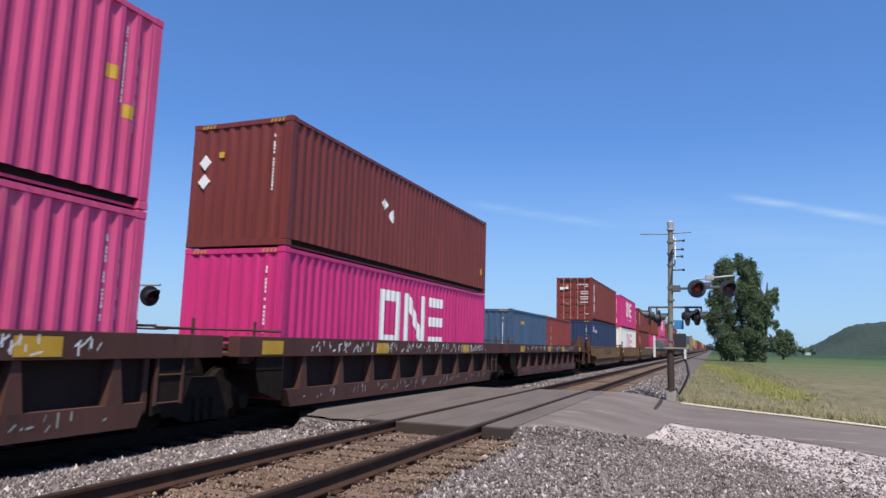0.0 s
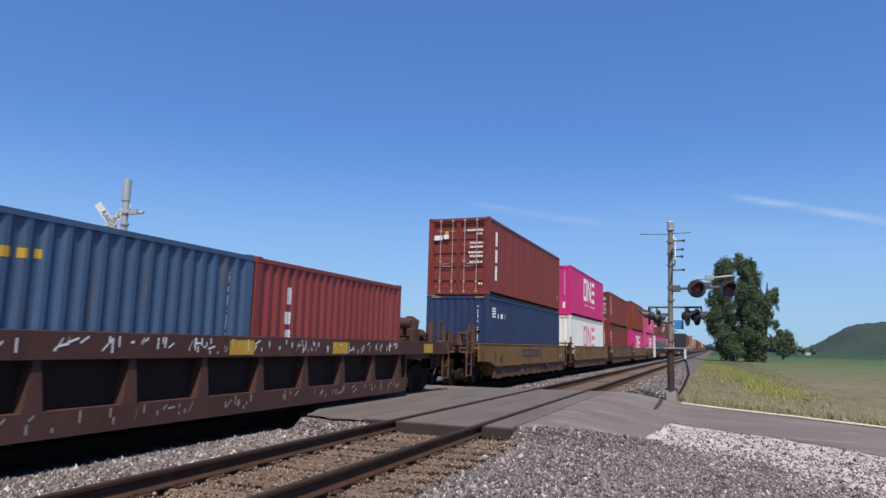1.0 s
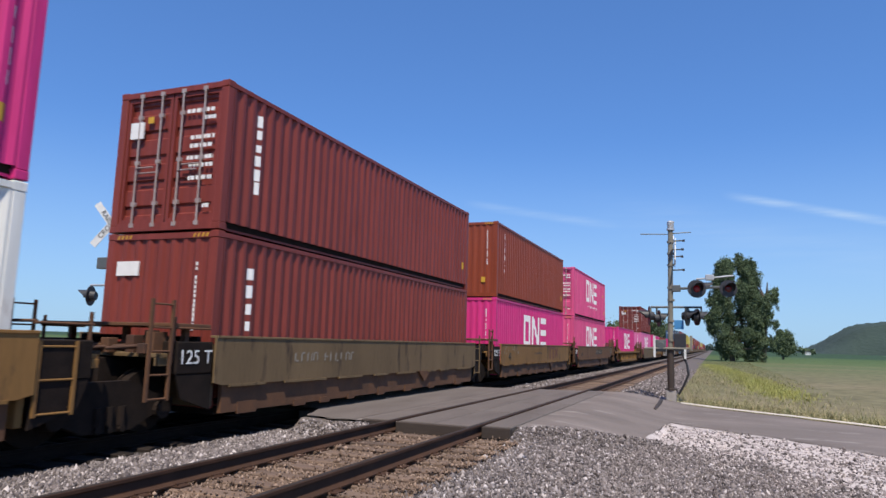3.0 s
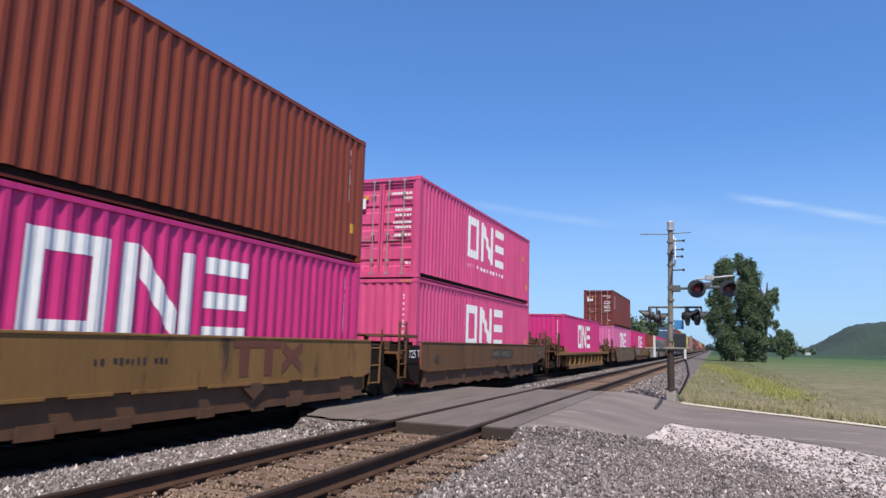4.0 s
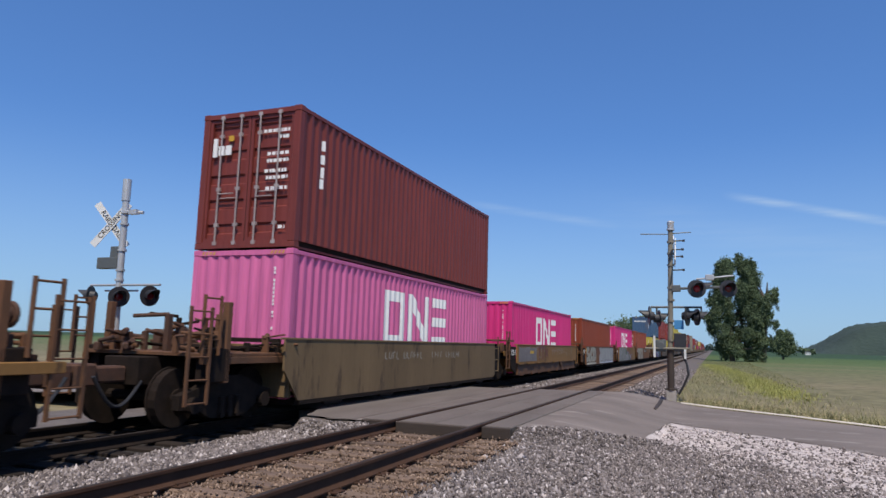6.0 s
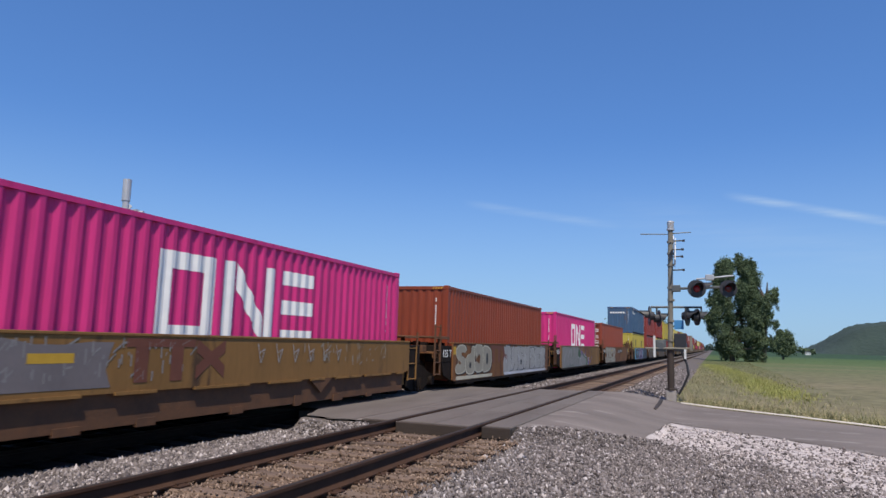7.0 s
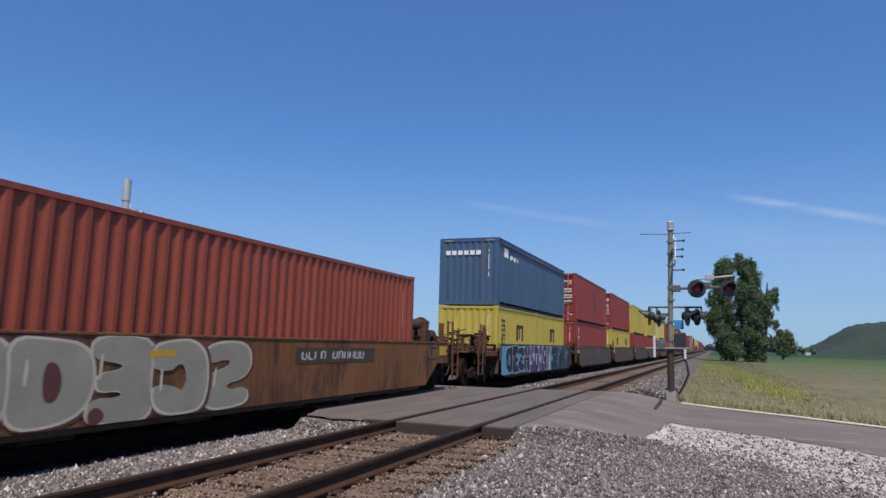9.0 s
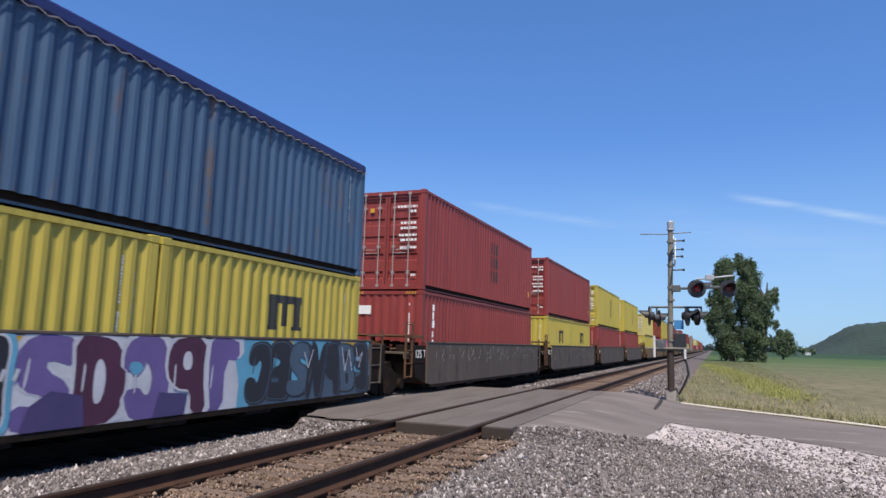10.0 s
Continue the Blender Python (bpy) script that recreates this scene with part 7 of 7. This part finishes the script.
    piece(c, 3.85, 7.7, "sdcpl", [SP_PURPLE, SP_PLUM, SP_PURPLE, SP_PLUM], SP_WHITE, SP_WHITE, 14, z0=0.15, z1=1.36, rim_w=0.05, jitter=0.02, cuts=1)
    splashes(c, [(5.55, 0.90, 0.11), (6.3, 1.28, 0.09)], SP_BLUE, 15)
    coat(c, [(3.95, 0.205), (4.8, 0.205), (4.75, 0.58), (4.3, 0.66), (4.05, 0.5)], SP_VIOLET, 0.0165)
    coat(c, [(5.9, 0.205), (6.5, 0.205), (6.55, 0.5), (6.0, 0.55)], SP_VIOLET, 0.0165)
    ground_coat(c, 7.7, 12.2, SP_BLUE, 13, ragged=0.02, lift=0.0028)
    coat(c, [(8.0, 0.205), (12.2, 0.205), (12.2, 0.62), (10.6, 0.78), (9.5, 0.52), (8.4, 0.74)], SP_SLATE, 0.0034)
    piece(c, 7.95, 12.15, "cesnpbe", [SP_DARK, SP_DARK, SP_SLATE], SP_SLATE, SP_DARK, 13, z0=0.24, z1=1.28, rim_w=0.02, lean=0.2)
    line_work(c, [[(11.0, 1.2), (11.15, 0.7), (11.3, 1.15), (11.45, 0.7)], [(11.6, 1.2), (11.7, 0.9), (11.9, 1.1), (11.75, 0.75)], [(9.6, 1.1), (9.75, 0.8), (9.9, 1.15)], [(3.0, 0.66), (3.4, 0.7), (3.3, 0.56)]], SP_WHITE, 0.025)
    line_work(c, [[(2.55 + 0.16 * k, 0.80), (2.59 + 0.16 * k, 0.93)] for k in range(9)], SP_WHITE, 0.05, 0.0165)
    m_mark = lambda sd: ([rect(2.68, 3.72, 1.80, 1.95), rect(2.74, 2.95, 1.37, 1.80), rect(3.10, 3.31, 1.37, 1.80), rect(3.47, 3.68, 1.37, 1.80), rect(2.68, 3.01, 1.30, 1.37), rect(3.41, 3.74, 1.30, 1.37)], BLACK_LETTER, "dark_mark", "dark block mark")
    unit(229.8, pair20("short yellow shipping container with dark block mark", YELLOW, "short yellow shipping container with dark block mark", YELLOW,
                       dict(marks=[m_mark(1), (column_bars(0.60, 0.74, 0.9, 2.3, 8, 51) + column_bars(0.88, 1.0, 0.9, 2.3, 8, 53), BLACK_LETTER, "dark_lettering", "dark column of bars")], seed=24), dict(marks=[m_mark(2)], seed=25)),
         box40("weathered blue shipping container under a blue tarpaulin", STEEL_BLUE, LOW, seed=26, soft_top=TARP,
               marks=[(small_bars(1.6, 3.2, 1.92, 2.12, 6, 52) + [rect(0.85, 1.3, 1.95, 2.3)], LETTER, "white_mark", "white block mark and bars")],
               end_marks=[([(-0.95 + 0.25 * k, -0.77 + 0.25 * k, 1.95, 2.12) for k in range(6)], LETTER, "end_mark", "row of white bars")]), c)
    c = well_car("grey grimy well car covered with pale scrawls", "plate", GREY_CAR, (False, False), 31, [(scrawl(55, 0.3, 11.8, 90, 0.7, 1.3), SP_SILVER, "scrawl", "silver scrawl")], ledge=False)
    dark_block = lambda: ([rect(6.2 + 0.30 * k, 6.42 + 0.30 * k, z, z + 0.42) for k in range(3) for z in (0.8, 1.32, 1.84)], BLACK_LETTER, "dark_mark", "dark stacked block mark")
    unit(245.6, box40("red corrugated shipping container in the well", RED, LOW, seed=27, marks=[(column_bars(0.8, 0.95, 1.0, 2.3, 5, 56), LETTER, "white_mark", "white column of bars")],
                      end_marks=[([(-0.98, -0.4, 1.9, 2.15)], LETTER, "end_mark", "white end mark")]),
         box40("red shipping container with closed doors and dark mark", RED, front="doors", seed=28, marks=[dark_block()]), c)
    c = well_car("grey grimy well car with pale scrawls", "plate", GREY_CAR, (False, False), 33, [(scrawl(57, 0.3, 11.8, 80, 0.6, 1.3), SP_BONE, "scrawl", "bone scrawl")], ledge=False)
    unit(261.1, pair20("short yellow shipping container with dark block mark", YELLOW, "short yellow shipping container with dark block mark", YELLOW, dict(marks=[m_mark(3)], seed=29), dict(marks=[m_mark(4)], seed=30)),
         box40("red shipping container with closed doors", RED, front="doors", seed=31), c)
    c = well_car("grey grimy well car", "plate", GREY_CAR, (False, False), 35, [(scrawl(58, 0.3, 11.8, 50, 0.6, 1.3), SP_SILVER, "scrawl", "silver scrawl")], ledge=False)
    unit(276.6, box40("red corrugated shipping container in the well", RED, LOW, seed=32, end_marks=[([(-0.6, -0.2, 1.4, 1.7)], LETTER, "end_mark", "white end mark")]),
         box40("yellow shipping container with closed doors and dark mark", YELLOW, front="doors", seed=33, marks=[dark_block()]), c)
    c = well_car("grey grimy well car", "plate", GREY_CAR, (False, True), 37, ledge=False, gear="tank")
    unit(292.1, box40("red corrugated shipping container in the well", RED, LOW, seed=34), box40("yellow corrugated shipping container with dark mark", YELLOW, seed=35, marks=[dark_block()]), c)
    # the rest of the train, towards the horizon
    far_car = {}
    front, k = 311.7, 0
    loads = [(YELLOW, CREAM, "cream-yellow"), (MAGENTA, RUSSET, "russet"), (PALE_PINK, YELLOW, "yellow"), (RUSSET, None, ""), (NAVY, BROWN, "brown"), (BROWN, None, ""), (RUSSET, RED, "red"),
             (MAROON, None, ""), (STEEL_BLUE, None, ""), (YELLOW, RED, "red"), (BROWN, None, ""), (RED, None, ""), (MAGENTA, BROWN, "brown"), (BRICK, None, ""), (RUSSET, None, ""), (NAVY, None, "")]
    names = {YELLOW.name: "yellow", MAGENTA.name: "magenta", PALE_PINK.name: "pale pink", RUSSET.name: "russet", NAVY.name: "navy blue", BROWN.name: "brown",
             MAROON.name: "maroon", STEEL_BLUE.name: "weathered blue", RED.name: "red", BRICK.name: "brick-red"}
    while front < 800:
        j = k % 5
        ends = (j == 0, j == 4)
        if ends not in far_car:
            far_car[ends] = well_car("grimy tan plate-sided well car far back in the train", "plate", DARK_TAN, ends, 60 + j, ledge=False, gear="tank" if ends[1] else "")
            c = far_car[ends]
        else:
            c = copy_thing(far_car[ends], pose(0, 0, 0))
        low, up, upname = loads[k % len(loads)]
        unit(front, box40(names[low.name] + " corrugated shipping container far back", low, LOW if k < 3 else HIGH, seed=70 + k),
             box40(upname + " corrugated shipping container stacked far back", up, LOW if k < 2 else HIGH, front="doors" if k % 2 == 0 else "panel", seed=90 + k) if up else None, c)
        front += 15.45 + (4.4 if j == 4 else 0)
        k += 1


def motions():
    for ob, s, z in MOVING:
        walk(ob, [(float(t), pose(TRAIN_X, s - TRAIN_V * t - TRAIN_A * t * (t - 10), z)) for t in range(11)])


build_train()
build_grass()
build_stones()
motions()
